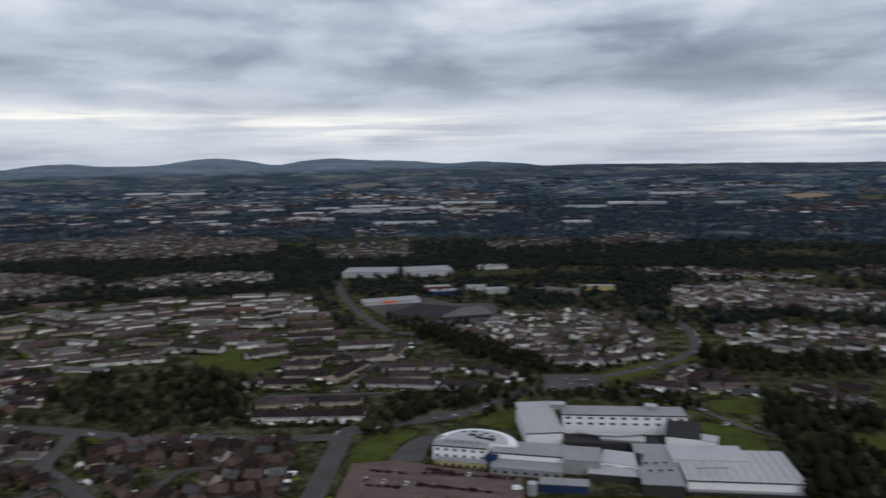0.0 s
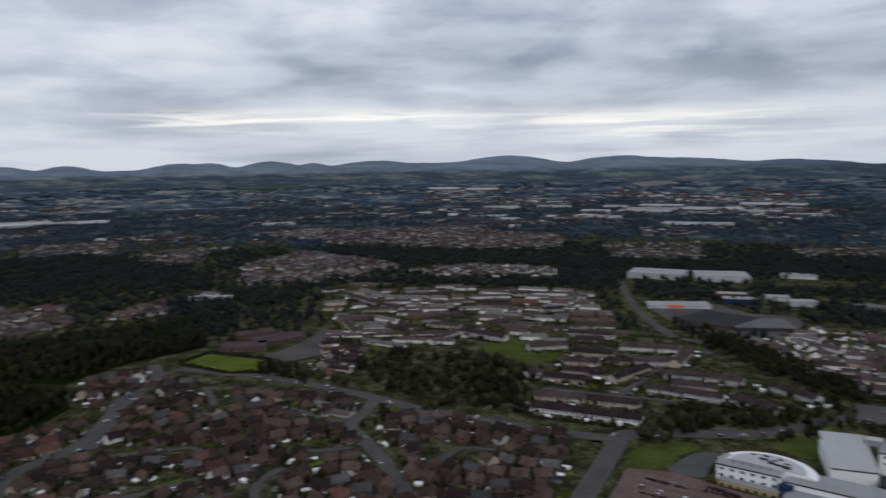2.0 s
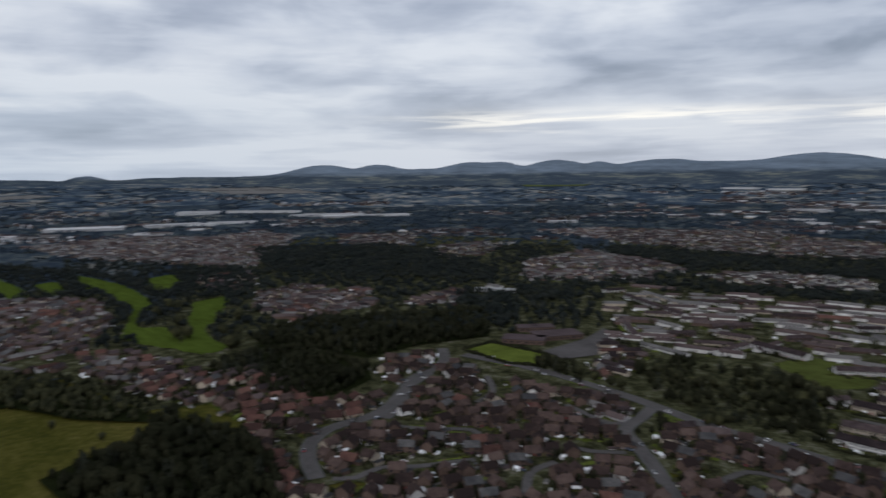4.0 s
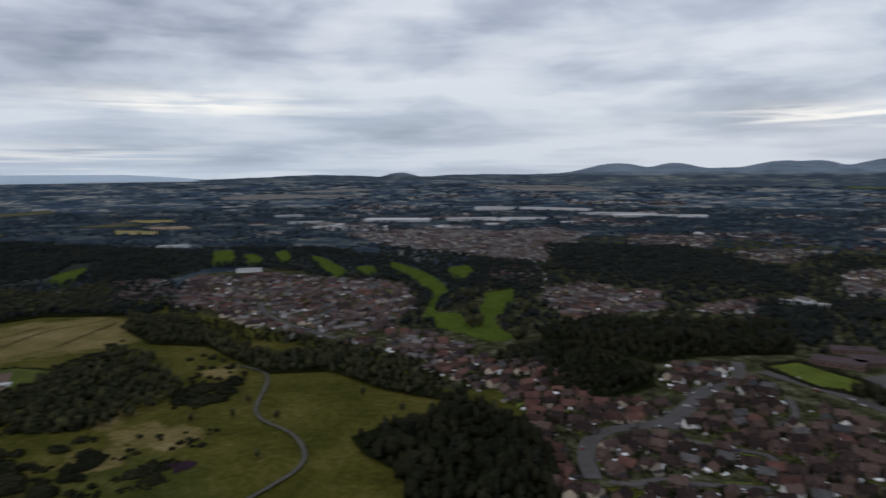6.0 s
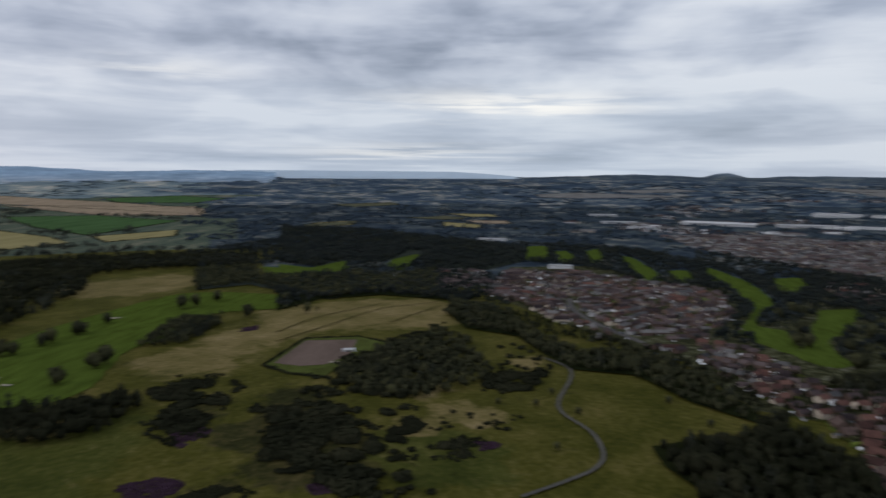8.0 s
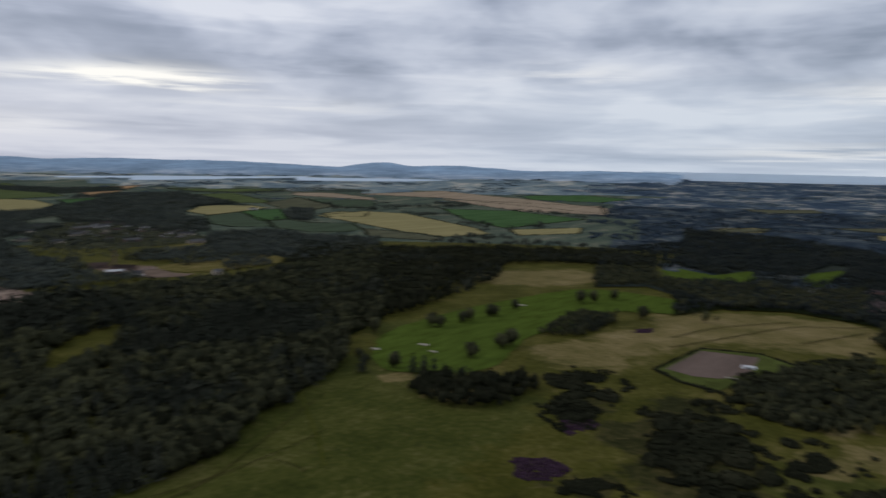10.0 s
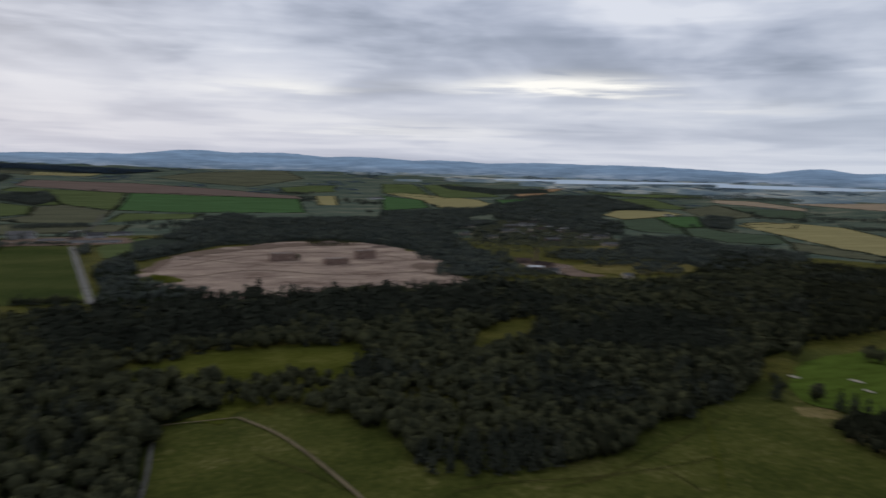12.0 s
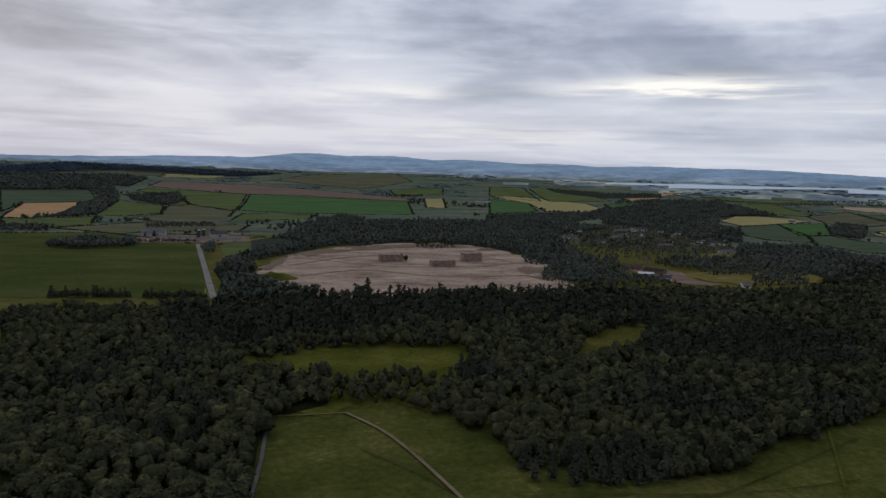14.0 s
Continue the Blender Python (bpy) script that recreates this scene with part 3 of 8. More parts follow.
# ---------------- far hills and the firth ----------------
def hill_range(name, hills, near, far, mat, label, a0, a1, base=70):
    """A backdrop ridge: each hill is (turn from north to the left in degrees, height over the eye's level in metres, half width in degrees)."""
    verts, faces = [], []
    n = int((a1 - a0) * 4)
    rows = 7
    for i in range(n + 1):
        a = a0 + (a1 - a0) * i / n
        rise = 0.0
        for c, hgt, w in hills:
            rise += (max(2.0, EYE + hgt - 8 - base) * math.exp(-abs((a - c) / (w * 1.2)) ** 2.0 * 0.7)) ** 7
        top = base + rise ** (1 / 7) + 4 * noise.noise((a * 0.55, 3.1, 0)) + 2.5 * noise.noise((a * 1.9, 7.7, 0))
        for k in range(rows):
            u = k / (rows - 1)
            r = near + (far - near) * u
            z = (base - 45) + (top - base + 45) * math.sin(u * math.pi / 2) ** 1.3 + (6 * noise.noise((a * 1.2, u * 4, 5)) if 0 < k < rows - 1 else 0)
            verts.append((-r * math.sin(radians(a)), r * math.cos(radians(a)), z))
    for i in range(n):
        for k in range(rows - 1):
            q = i * rows + k
            faces.append((q, q + rows, q + rows + 1, q + 1))
    return tagged(mesh_object(name, verts, faces, mat, smooth=True), label, "hill", kind="structure")


MOOR_HILLS = [(28.4, 69, 4.0), (17.9, 95, 4.2), (9.1, 81, 4.0), (4.7, 62, 5.0), (-3.0, 39, 4.0), (-11.9, 3, 6.0), (-21.8, -6, 2.5), (-27.8, -32, 4.0),
              (42.9, 64, 3.0), (40.9, 69, 1.8), (36.5, 79, 2.6), (33.2, 64, 1.5), (28.3, 59, 3.0), (23.9, 50, 4.0),
              (55.1, 64, 2.6), (50.8, 64, 2.0), (43.3, 61, 2.5), (44.2, 32, 13.0), (23.9, 38, 15.0), (-9.7, -0, 15.0)]
hill_range("far_moor_hills", MOOR_HILLS, 3900, 4850, M["moor_hill"], "moorland hills tinted slate by haze along the far skyline", -60, 62, EYE - 37)
hill_range("far_low_ridge", [(72.2, 11, 1.1), (78.3, -3, 4.0), (64.8, -2, 5.0)], 4300, 4880, M["moor_hill"], "low ridge tinted blue-grey by haze on the horizon behind the towns", 55, 90, EYE - 38)
BLUE_HILLS = [(147.2, 14, 6.0), (140.3, 7, 5.0), (130.5, 28, 2.2), (124.8, 15, 4.0), (112.1, 1, 6.0),
              (189.0, -23, 5.0), (184.1, 1, 5.0), (177.1, 39, 3.5), (171.4, 36, 4.0), (164.7, 24, 4.0), (157.9, 15, 4.0), (150.8, 15, 4.0), (142.9, 14, 5.0)]
hill_range("far_blue_hills", BLUE_HILLS, 3950, 4880, M["blue_hill"], "hills tinted pale blue by haze beyond the wide firth", 107, 215, EYE - 34)
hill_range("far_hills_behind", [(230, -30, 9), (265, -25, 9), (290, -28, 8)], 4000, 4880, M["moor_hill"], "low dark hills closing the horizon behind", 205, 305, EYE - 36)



# ---------------- ground cover: fields, lawns, woods' floors, roads ----------------
OPEN, HEDGED, HEATHER = [], [], []
GLADE_PLAN = [(41, -548), (-35, -599), (-161, -595), (-164, -531)] + [(-92, -457), (-72, -464), (-40, -442), (-32, -425), (24, -471)]



def field(corners, kind, label, lift=0.3):
    OPEN.append(corners)
    HEDGED.append(corners)
    drape("field", corners, M[kind], label, "field", lift)


OPEN.append([(-1677, -3441), (-2070, -3333), (-2360, -3153), (-2793, -2921), (-2745, -2871), (-2283, -3048), (-2000, -3219), (-1649, -3384)])
drape("water", OPEN[-1], M["water"], "pale still water of a wide firth", "water", 0.6)
OPEN.append([(-2731, -2784), (-2941, -2573), (-2874, -2513), (-2776, -2627)])
drape("water", OPEN[-1], M["water"], "pale still water of a wide firth", "water", 0.6)
OPEN.append([(-1975, -3319), (-2398, -3136), (-2302, -3011), (-1875, -3152)])
drape("water", OPEN[-1], M["water"], "pale still water of a wide firth", "water", 0.6)
OPEN.append([(-2699, -2911), (-3143, -2484), (-3269, -2270), (-3003, -2374), (-2564, -2767)])
drape("water", OPEN[-1], M["water"], "pale still water of a wide firth", "water", 0.6)
OPEN.append([(-4653, -1370), (-4769, -883), (-4798, -53), (-4617, 224), (-4445, -431), (-4236, -1248)])
drape("water", OPEN[-1], M["water"], "pale still water of a wide firth", "water", 0.6)
# the open sea beyond, up to the edge of sight
sea_v = [(-r * math.sin(radians(87 + 0.5 * k)), r * math.cos(radians(87 + 0.5 * k)), 113 + (z - 113) * min(1.0, k / 12) ** 0.6) for k in range(47) for r, z in ((4560, 116.0), (4740, 138.0), (4930, 157.0))]
sea_f = [(3 * k + j, 3 * k + j + 3, 3 * k + j + 4, 3 * k + j + 1) for k in range(46) for j in range(2)]
tagged(mesh_object("sea", sea_v, sea_f, M["water"], smooth=True), "pale blue open sea along the horizon", "water", kind="structure")

# farmland beyond the woods
field([(515, -1506), (333, -1518), (137, -1325), (76, -822), (290, -839)], "deep_pasture", "wide even green pasture beside a farm track")
field([(628, -1842), (730, -2322), (581, -2405), (538, -1976), (557, -1835)], "orange_stubble", "pale orange stubble field between woods")
field([(938, -2761), (674, -2858), (578, -2539), (581, -2405), (730, -2322), (684, -2009)], "dark_crop", "dark green field below a wooded ridge")
field([(445, -1938), (504, -2514), (335, -2300), (301, -2016), (371, -1912)], "pasture", "rough green pasture dotted with bushes")
field([(500, -3049), (485, -3268), (87, -3209), (-211, -3031), (-503, -2748), (-494, -2636), (111, -2834)], "plough", "bare brown field on a gentle slope")
field([(512, -2865), (489, -2984), (111, -2834), (118, -2153), (267, -2387), (329, -2670)], "pasture", "light green pasture with a pale strip")
field([(98, -2836), (-81, -2825), (-483, -2634), (-397, -2066), (-60, -2075), (110, -2153)], "green_crop", "bright green crop field on a slope")
field([(623, -1827), (546, -1807), (435, -1903), (396, -1680), (456, -1611), (560, -1639)], "pasture", "rough green pasture near the farm")
field([(323, -2277), (260, -2366), (117, -2109), (126, -1796), (156, -1761), (284, -1777), (350, -1863), (294, -1978)], "olive", "dull green pasture above the farm")
field([(91, -2050), (-110, -2021), (-80, -1886), (67, -1803), (112, -1782)], "pasture", "green pasture below a slope")
field([(241, -1501), (153, -1484), (139, -1369), (215, -1402)], "olive", "small olive paddock behind the farm")
field([(100, -1318), (32, -1450), (-53, -1357), (18, -1224), (78, -1161)], "pasture", "green paddock beside trees")
field([(525, -2706), (508, -2821), (323, -2604), (268, -2363), (322, -2326)], "pasture", "green pasture on a slope")
field([(448, -1601), (300, -1746), (162, -1732), (59, -1699), (80, -1556), (255, -1545), (300, -1488), (334, -1518)], "olive", "olive pasture strips beside the farm")
field([(908, -3671), (591, -3725), (315, -3588), (529, -3486), (909, -3578)], "olive", "pale olive field on a high slope")
field([(521, -3600), (237, -3584), (279, -3461), (525, -3460)], "barley", "straw-coloured field on a high slope")
field([(24, -3478), (-202, -3761), (-644, -3917), (-659, -3484), (-364, -3123), (-176, -3263)], "olive", "rough olive pasture on a knoll")
field([(-484, -3088), (-627, -3175), (-745, -3182), (-685, -2921), (-472, -2857)], "pasture", "light green pasture")
field([(-568, -2754), (-648, -2761), (-575, -2396), (-503, -2388)], "barley", "yellow barley field")
field([(-989, -3249), (-1145, -3222), (-1027, -2667), (-875, -2870)], "pasture", "light green pasture")
field([(-1159, -3171), (-1357, -3211), (-1331, -2671), (-1054, -2644)], "pasture", "green pasture bounded by hedges")
field([(-875, -2870), (-980, -2867), (-1180, -2574), (-1155, -2363), (-1037, -2235), (-898, -2273), (-945, -2580)], "barley", "yellow ripening barley field")
field([(-841, -2757), (-945, -2580), (-872, -2294), (-653, -2134)], "green_crop", "dark green crop field")
field([(-1458, -2929), (-1796, -2929), (-1549, -2713), (-1401, -2621)], "orange_stubble", "orange-brown stubble field")
field([(-1254, -2568), (-1432, -2554), (-1179, -2362)], "green_crop", "small green field")
field([(-1355, -1971), (-1518, -2121), (-1688, -2102), (-1664, -1940), (-1318, -1797)], "barley", "yellow-green barley field")
field([(-1284, -1777), (-1483, -1859), (-1326, -1553), (-1199, -1383), (-1122, -1446), (-1139, -1551)], "dark_crop", "dark green crop field")
field([(-1496, -1876), (-1675, -1885), (-1404, -1554), (-1294, -1538)], "green_crop", "mid-green crop field")
field([(-1311, -1524), (-1391, -1539), (-1363, -1417), (-1428, -1319), (-1319, -1187), (-1237, -1163), (-1169, -1213), (-1188, -1360)], "dark_crop", "long green field along a wood's edge")
field([(-1779, -2090), (-2035, -2188), (-1897, -1842), (-1707, -1780), (-1690, -1902)], "olive", "olive-brown grass field")
field([(-2026, -2133), (-2197, -1911), (-1960, -1702), (-1895, -1792)], "dark_crop", "blue-green crop field")
field([(-1786, -2502), (-1935, -2470), (-1840, -2134), (-1779, -2090), (-1704, -2156), (-1739, -2306)], "pasture", "olive-green pasture on a slope")
field([(-2159, -2354), (-2283, -2237), (-2272, -1978), (-2197, -1911), (-2148, -2103), (-2082, -2253)], "stubble", "pale straw stubble strip")
field([(-1637, -1649), (-1754, -1678), (-1785, -1583), (-1662, -1481), (-1558, -1539)], "barley", "yellow barley strip")
field([(-1806, -2762), (-2086, -2588), (-2219, -2420), (-1975, -2482), (-1837, -2598)], "pasture", "green fields below the firth")
field([(-1563, -1594), (-1824, -1642), (-1867, -1483), (-1575, -1019), (-1452, -895), (-1316, -934), (-1361, -1113)], "barley", "long yellow barley field")
field([(-2130, -1519), (-2258, -1292), (-2133, -953), (-1622, -954), (-1819, -1216)], "green_crop", "dark green crop field")
field([(-2336, -2140), (-2747, -1966), (-2707, -1457), (-2600, -1071), (-2396, -985), (-2461, -1322), (-2495, -1783)], "stubble", "long pale stubble field")
field([(-1336, -1200), (-1338, -1094), (-1295, -919), (-1233, -902), (-1192, -1053)], "olive", "olive field along the wood")
field([(-2822, -1587), (-3047, -1378), (-3004, -1136), (-2797, -1185), (-2705, -1465)], "green_crop", "green field near the horizon")
field([(-2668, -1130), (-2338, -968), (-2267, -1274), (-2452, -1760)], "stubble", "pale stubble field")
field([(-1599, -931), (-1812, -817), (-1643, -749), (-1481, -831)], "barley", "narrow yellow field")
field([(-2107, -534), (-2235, -452), (-2065, -401), (-1977, -477)], "barley", "small straw field")
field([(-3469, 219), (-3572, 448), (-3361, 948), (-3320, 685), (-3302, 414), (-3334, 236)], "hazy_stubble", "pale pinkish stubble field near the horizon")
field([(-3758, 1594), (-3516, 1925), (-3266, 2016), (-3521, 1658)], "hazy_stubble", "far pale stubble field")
field([(-2399, -288), (-2503, -159), (-2426, -31), (-2339, -149)], "olive", "olive field among trees")
field([(-2615, -166), (-2602, 6), (-2502, 42), (-2481, -68)], "barley", "pale straw strip among trees")
field([(-2324, -98), (-2327, 57), (-2199, 70), (-2182, -28)], "stubble", "pale stubble strip among trees")
field([(-2901, -639), (-3033, -424), (-2943, -371), (-2794, -561)], "olive", "dull field strip among woods")
field([(-3669, 578), (-3743, 960), (-3611, 1049), (-3539, 730)], "hazy_stubble", "pale field strip near the horizon")
field([(-2243, -151), (-2138, -28), (-2012, -19), (-2046, -131)], "barley", "pale straw field among trees")
field([(-2044, -546), (-2237, -421), (-2146, -397), (-1929, -491)], "olive", "narrow olive field among woods")
field([(1292, 2754), (1443, 2771), (1459, 2640), (1295, 2564)], "stubble", "far tan stubble field")
field([(1496, 2596), (1614, 2597), (1499, 2410), (1440, 2464)], "olive", "far yellow-green field")
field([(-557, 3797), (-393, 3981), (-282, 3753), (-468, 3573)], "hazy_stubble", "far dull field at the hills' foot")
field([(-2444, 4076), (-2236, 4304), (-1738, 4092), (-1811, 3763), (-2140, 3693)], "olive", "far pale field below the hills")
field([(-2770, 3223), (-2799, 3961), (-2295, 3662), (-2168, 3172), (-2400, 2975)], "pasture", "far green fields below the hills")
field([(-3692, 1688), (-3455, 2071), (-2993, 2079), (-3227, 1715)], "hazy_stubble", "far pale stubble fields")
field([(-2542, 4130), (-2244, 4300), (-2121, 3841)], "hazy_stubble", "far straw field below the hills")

# cleared site with bare earth
drape("cleared_site", [(26, -988), (17, -1068), (-15, -1136), (-64, -1242), (-113, -1257), (-159, -1312), (-250, -1353), (-294, -1297), (-356, -1323), (-396, -1268), (-413, -1186), (-436, -1161), (-423, -1059), (-384, -949), (-392, -876), (-351, -798), (-260, -803), (-152, -814), (-60, -814), (-11, -838), (5, -902)], M["quarry"], "broad cleared site of bare pinkish earth with tyre tracks", "ground", 0.45, ragged=9)
drape("works_yard", [(-593, -962), (-652, -974), (-838, -963), (-776, -884), (-662, -861), (-604, -902)], M["straw_moor"], "rough yellowing yard beside old works", "ground", 0.45, ragged=6)
drape("works_yard", [(-543, -1025), (-607, -984), (-592, -898), (-609, -867), (-577, -860), (-536, -914)], M["haul"], "bare earth yard of old works", "ground", 0.5, ragged=5)
drape("village_green", [(-617, -1387), (-808, -1744), (-1022, -1823), (-979, -1656), (-970, -1391), (-886, -1230), (-750, -1201), (-698, -1239), (-634, -1259)], M["town"], "village gardens and greens among trees", "grass", 0.4, ragged=8)
drape("field", [(-750, -1173), (-846, -1202), (-830, -1135), (-736, -1095)], M["straw_moor"], "dry straw paddock among trees", "field", 0.45)

# the moor and the golf course
drape("meadow", GLADE_PLAN, M["meadow"], "green glade inside the wood", "grass", 0.1)

drape("golf_fairway", [(-440, -384), (-504, -426), (-613, -439), (-737, -428), (-867, -397), (-893, -342), (-884, -275), (-846, -220), (-793, -246), (-756, -302), (-667, -292), (-598, -315), (-494, -292), (-450, -301), (-418, -342)], M["fairway"], "mown bright green golf fairway with bunkers", "golf course", 0.3, ragged=2.5)
drape("lawn", [(-557, -183), (-651, -173), (-665, -124), (-640, -88), (-605, -93), (-570, -118), (-529, -126), (-536, -155)], M["lawn"], "green strip round a fenced bare plot", "grass", 0.6)
drape("bare_plot", [(-563, -176), (-642, -170), (-651, -123), (-596, -119), (-563, -133), (-556, -152)], M["plough"], "bare brown plot fenced in on the moor", "ground", 0.75)
for corners in ([(-332, -184), (-343, -172), (-337, -152), (-320, -157), (-312, -171)], [(-403, -195), (-425, -180), (-408, -165), (-379, -175)], [(-689, -253), (-706, -240), (-686, -230), (-673, -244)], [(-340, -93), (-349, -72), (-341, -68), (-330, -90)], [(-412, -7), (-408, 7), (-398, 9), (-394, -4)]):
    HEATHER.append(corners)
FAIRWAYS = []
FAIRWAYS += [[(-1231, 374), (-1086, 383), (-965, 371), (-871, 347), (-817, 311), (-761, 284), (-727, 304), (-641, 281), (-593, 282), (-613, 276), (-675, 257), (-734, 259), (-868, 322), (-994, 333), (-1121, 340)],
             [(-852, 392), (-858, 440), (-743, 371), (-690, 329), (-638, 311), (-608, 309), (-592, 288), (-637, 279), (-716, 319)],
             [(-1107, 436), (-1117, 481), (-1002, 444), (-956, 399), (-1026, 408)],
             [(-1399, 253), (-1324, 272), (-1120, 268), (-1044, 245), (-1065, 232), (-1243, 240)],
             [(-1173, 290), (-1178, 327), (-1046, 299), (-1052, 278)]]
FAIRWAYS += [[(-1449, 194), (-1497, 228), (-1313, 210), (-1261, 181)],
             [(-1436, 133), (-1450, 157), (-1310, 159), (-1251, 130)],
             [(-1530, 80), (-1527, 123), (-1307, 110), (-1294, 71)],
             [(-1203, -175), (-1407, -162), (-1396, -126), (-1172, -134), (-1130, -151)],
             [(-1203, -282), (-1227, -251), (-1113, -227), (-1104, -252)]]
FAIRWAYS += [[(-1177, -356), (-1129, -284), (-1073, -267), (-1055, -320)],
             [(-1139, -376), (-1121, -322), (-1073, -283), (-1031, -287), (-1044, -326)],
             [(-1132, -297), (-1179, -262), (-1105, -238), (-1071, -259)]]
for corners in FAIRWAYS:
    OPEN.append(corners)
    drape("golf_fairway", corners, M["fairway"], "bright green mown golf fairway between trees", "golf course", 0.5, ragged=2.5)

# the town's ground and its greens
drape("town_ground", [(-226, 339), (-517, 807), (-1091, 1731), (-540, 1744), (144, 1587), (827, 1323), (389, 615), (206, 320)], M["town"], "dark gardens and plots of a housing estate", "ground", 0.1, cell=300)
drape("town_ground", [(-556, 235), (-876, 377), (-1364, 614), (-1594, 947), (-1327, 1237), (-952, 1343), (-283, 511), (-162, 292), (-353, 171), (-403, 217)], M["town"], "dark gardens and plots of a housing estate", "ground", 0.13, cell=300)
drape("town_ground", [(-928, -1), (-1189, 36), (-1224, 171), (-1002, 344), (-781, 297), (-1026, 586), (-851, 762), (-619, 678), (-265, 297), (-298, 183), (-370, 207), (-453, 234), (-480, 183), (-608, 166), (-763, 69)], M["town"], "dark gardens and plots of a housing estate", "ground", 0.16, cell=300)
for corners in ([(-218, 587), (-202, 624), (-164, 625), (-141, 579), (-158, 548), (-187, 562)], [(-436, 452), (-434, 487), (-372, 488), (-350, 450), (-377, 443)],
                [(-55, 362), (-56, 388), (-47, 407), (-28, 419), (-19, 412), (-30, 395), (-33, 377)], [(18, 426), (26, 443), (47, 454), (50, 433), (38, 416)], [(154, 423), (178, 407), (174, 367), (161, 366), (150, 386)],
                [(100, 492), (117, 529), (174, 560), (163, 536), (131, 503)], [(175, 460), (206, 458), (193, 433), (172, 438)],
                [(-225, 422), (-203, 426), (-198, 413), (-222, 412)], [(-240, 416), (-185, 406), (-142, 416), (-145, 403), (-218, 407)], [(229, 634), (235, 617), (215, 588)],
                [(235, 398), (248, 388), (238, 372), (227, 381)]):
    OPEN.append(corners)
    drape("lawn", corners, M["lawn"], "mown green open grass among the houses", "grass", 0.35, ragged=1.5)

drape("playing_field", [(-434, 451), (-433, 485), (-373, 485), (-354, 452), (-377, 443)], M["garden_lawn"], "bright green mown playing field behind a hedge", "grass", 0.4)

# roads and paths
ROAD = "grey asphalt street through the housing estate"
road("road", [(-68, 323), (-66, 360), (-64, 397), (-61, 420), (-27, 433), (2, 442), (33, 465), (62, 496)], 9, M["asphalt"], ROAD, kerb=True)
road("road", [(-423, 437), (-346, 443), (-273, 435), (-227, 425), (-189, 415), (-148, 412), (-106, 408), (-68, 410), (-53, 421)], 7.5, M["asphalt"], ROAD, kerb=True)
road("road", [(60, 494), (86, 505), (128, 525), (167, 547), (206, 583), (227, 641), (231, 722), (214, 775)], 9, M["asphalt"], ROAD)
drape("road_junction", [(72, 527), (107, 525), (118, 510), (103, 489), (69, 487)], M["asphalt"], "wide asphalt junction with parked cars", "road", 0.5)
road("road", [(-56, 680), (-80, 732), (-114, 828), (-145, 951), (-162, 1011)], 10, M["asphalt"], ROAD)
road("road", [(-24, 628), (-30, 665), (-50, 678)], 8, M["asphalt"], ROAD)
road("road", [(-151, 302), (-178, 331), (-206, 357), (-224, 374), (-229, 404), (-234, 426)], 6.5, M["asphalt"], ROAD, kerb=True)
road("road", [(-303, 201), (-327, 212), (-348, 228), (-359, 251), (-358, 280), (-366, 305), (-388, 340), (-408, 386), (-425, 415), (-453, 440)], 7, M["asphalt"], ROAD, kerb=True)
road("road", [(-898, 103), (-820, 100), (-734, 120), (-666, 147)], 7, M["asphalt"], ROAD)
for line in ([(-297, 207), (-289, 217), (-290, 233), (-277, 248), (-267, 265), (-260, 277)], [(-344, 275), (-319, 288), (-293, 309), (-282, 303)], [(-205, 343), (-221, 331), (-235, 329)], [(-225, 392), (-238, 377), (-254, 381), (-279, 388)], [(-364, 402), (-335, 376), (-326, 350)], [(-213, 263), (-227, 285), (-226, 305)], [(-126, 369), (-145, 364), (-151, 338)]):
    road("road", line, 5, M["asphalt"], ROAD)
road("road", [(-348, 285), (-364, 313), (-400, 354), (-412, 400)], 6.5, M["asphalt"], ROAD, kerb=True)
road("road", [(230, 359), (205, 383), (180, 406), (162, 441), (132, 476), (107, 488)], 5, M["asphalt"], ROAD)
drape("car_park", [(-56, 331), (-53, 370), (-30, 373), (37, 348), (35, 318), (-55, 321)], M["paving"], "red-brown paved school car park with marked bays", "car park", 0.45)
drape("paved_approach", [(-33, 373), (-27, 393), (-18, 406), (-8, 406), (-13, 386), (-16, 370)], M["paving_grey"], "grey paved approach beside the school", "pavement", 0.5, ragged=1)
road("road", [(-77, 484), (-71, 515), (-60, 559), (-50, 610), (-48, 650)], 5, M["asphalt"], ROAD)
road("road", [(-130, 489), (-94, 489), (-62, 490), (-38, 491)], 5, M["asphalt"], ROAD)
road("road", [(-110, 622), (-73, 593), (-35, 595)], 4.5, M["asphalt"], ROAD)
road("path", [(-336, 18), (-356, 42), (-373, 59), (-394, 67), (-427, 65), (-461, 51), (-489, 51), (-542, 65), (-574, 66), (-602, 49)], 2.6, M["gravel_path"], "grey gravel path winding over the moor", "path", 0.55)
for line in ([(-636, -197), (-713, -164), (-805, -124), (-849, -70), (-872, -56)], [(-675, -208), (-754, -183), (-836, -128)], [(-731, -103), (-778, -82), (-832, -56)]):
    road("path", line, 1.6, M["heath"], "faint dark track worn across tawny grass", "path", 0.5)
road("path", [(-89, -299), (-81, -334), (-71, -373), (-60, -404), (-43, -434)], 2.2, M["track"], "pale worn dirt path across the meadow", "path", 0.4)
road("path", [(12, -324), (8, -366), (6, -402), (2, -432)], 2.2, M["gravel_path"], "grey gravel path beside the wood", "path", 0.4)
road("path", [(2, -434), (-12, -434), (-43, -434)], 1.1, M["track"], "narrow pale path along the wood", "path", 0.4)
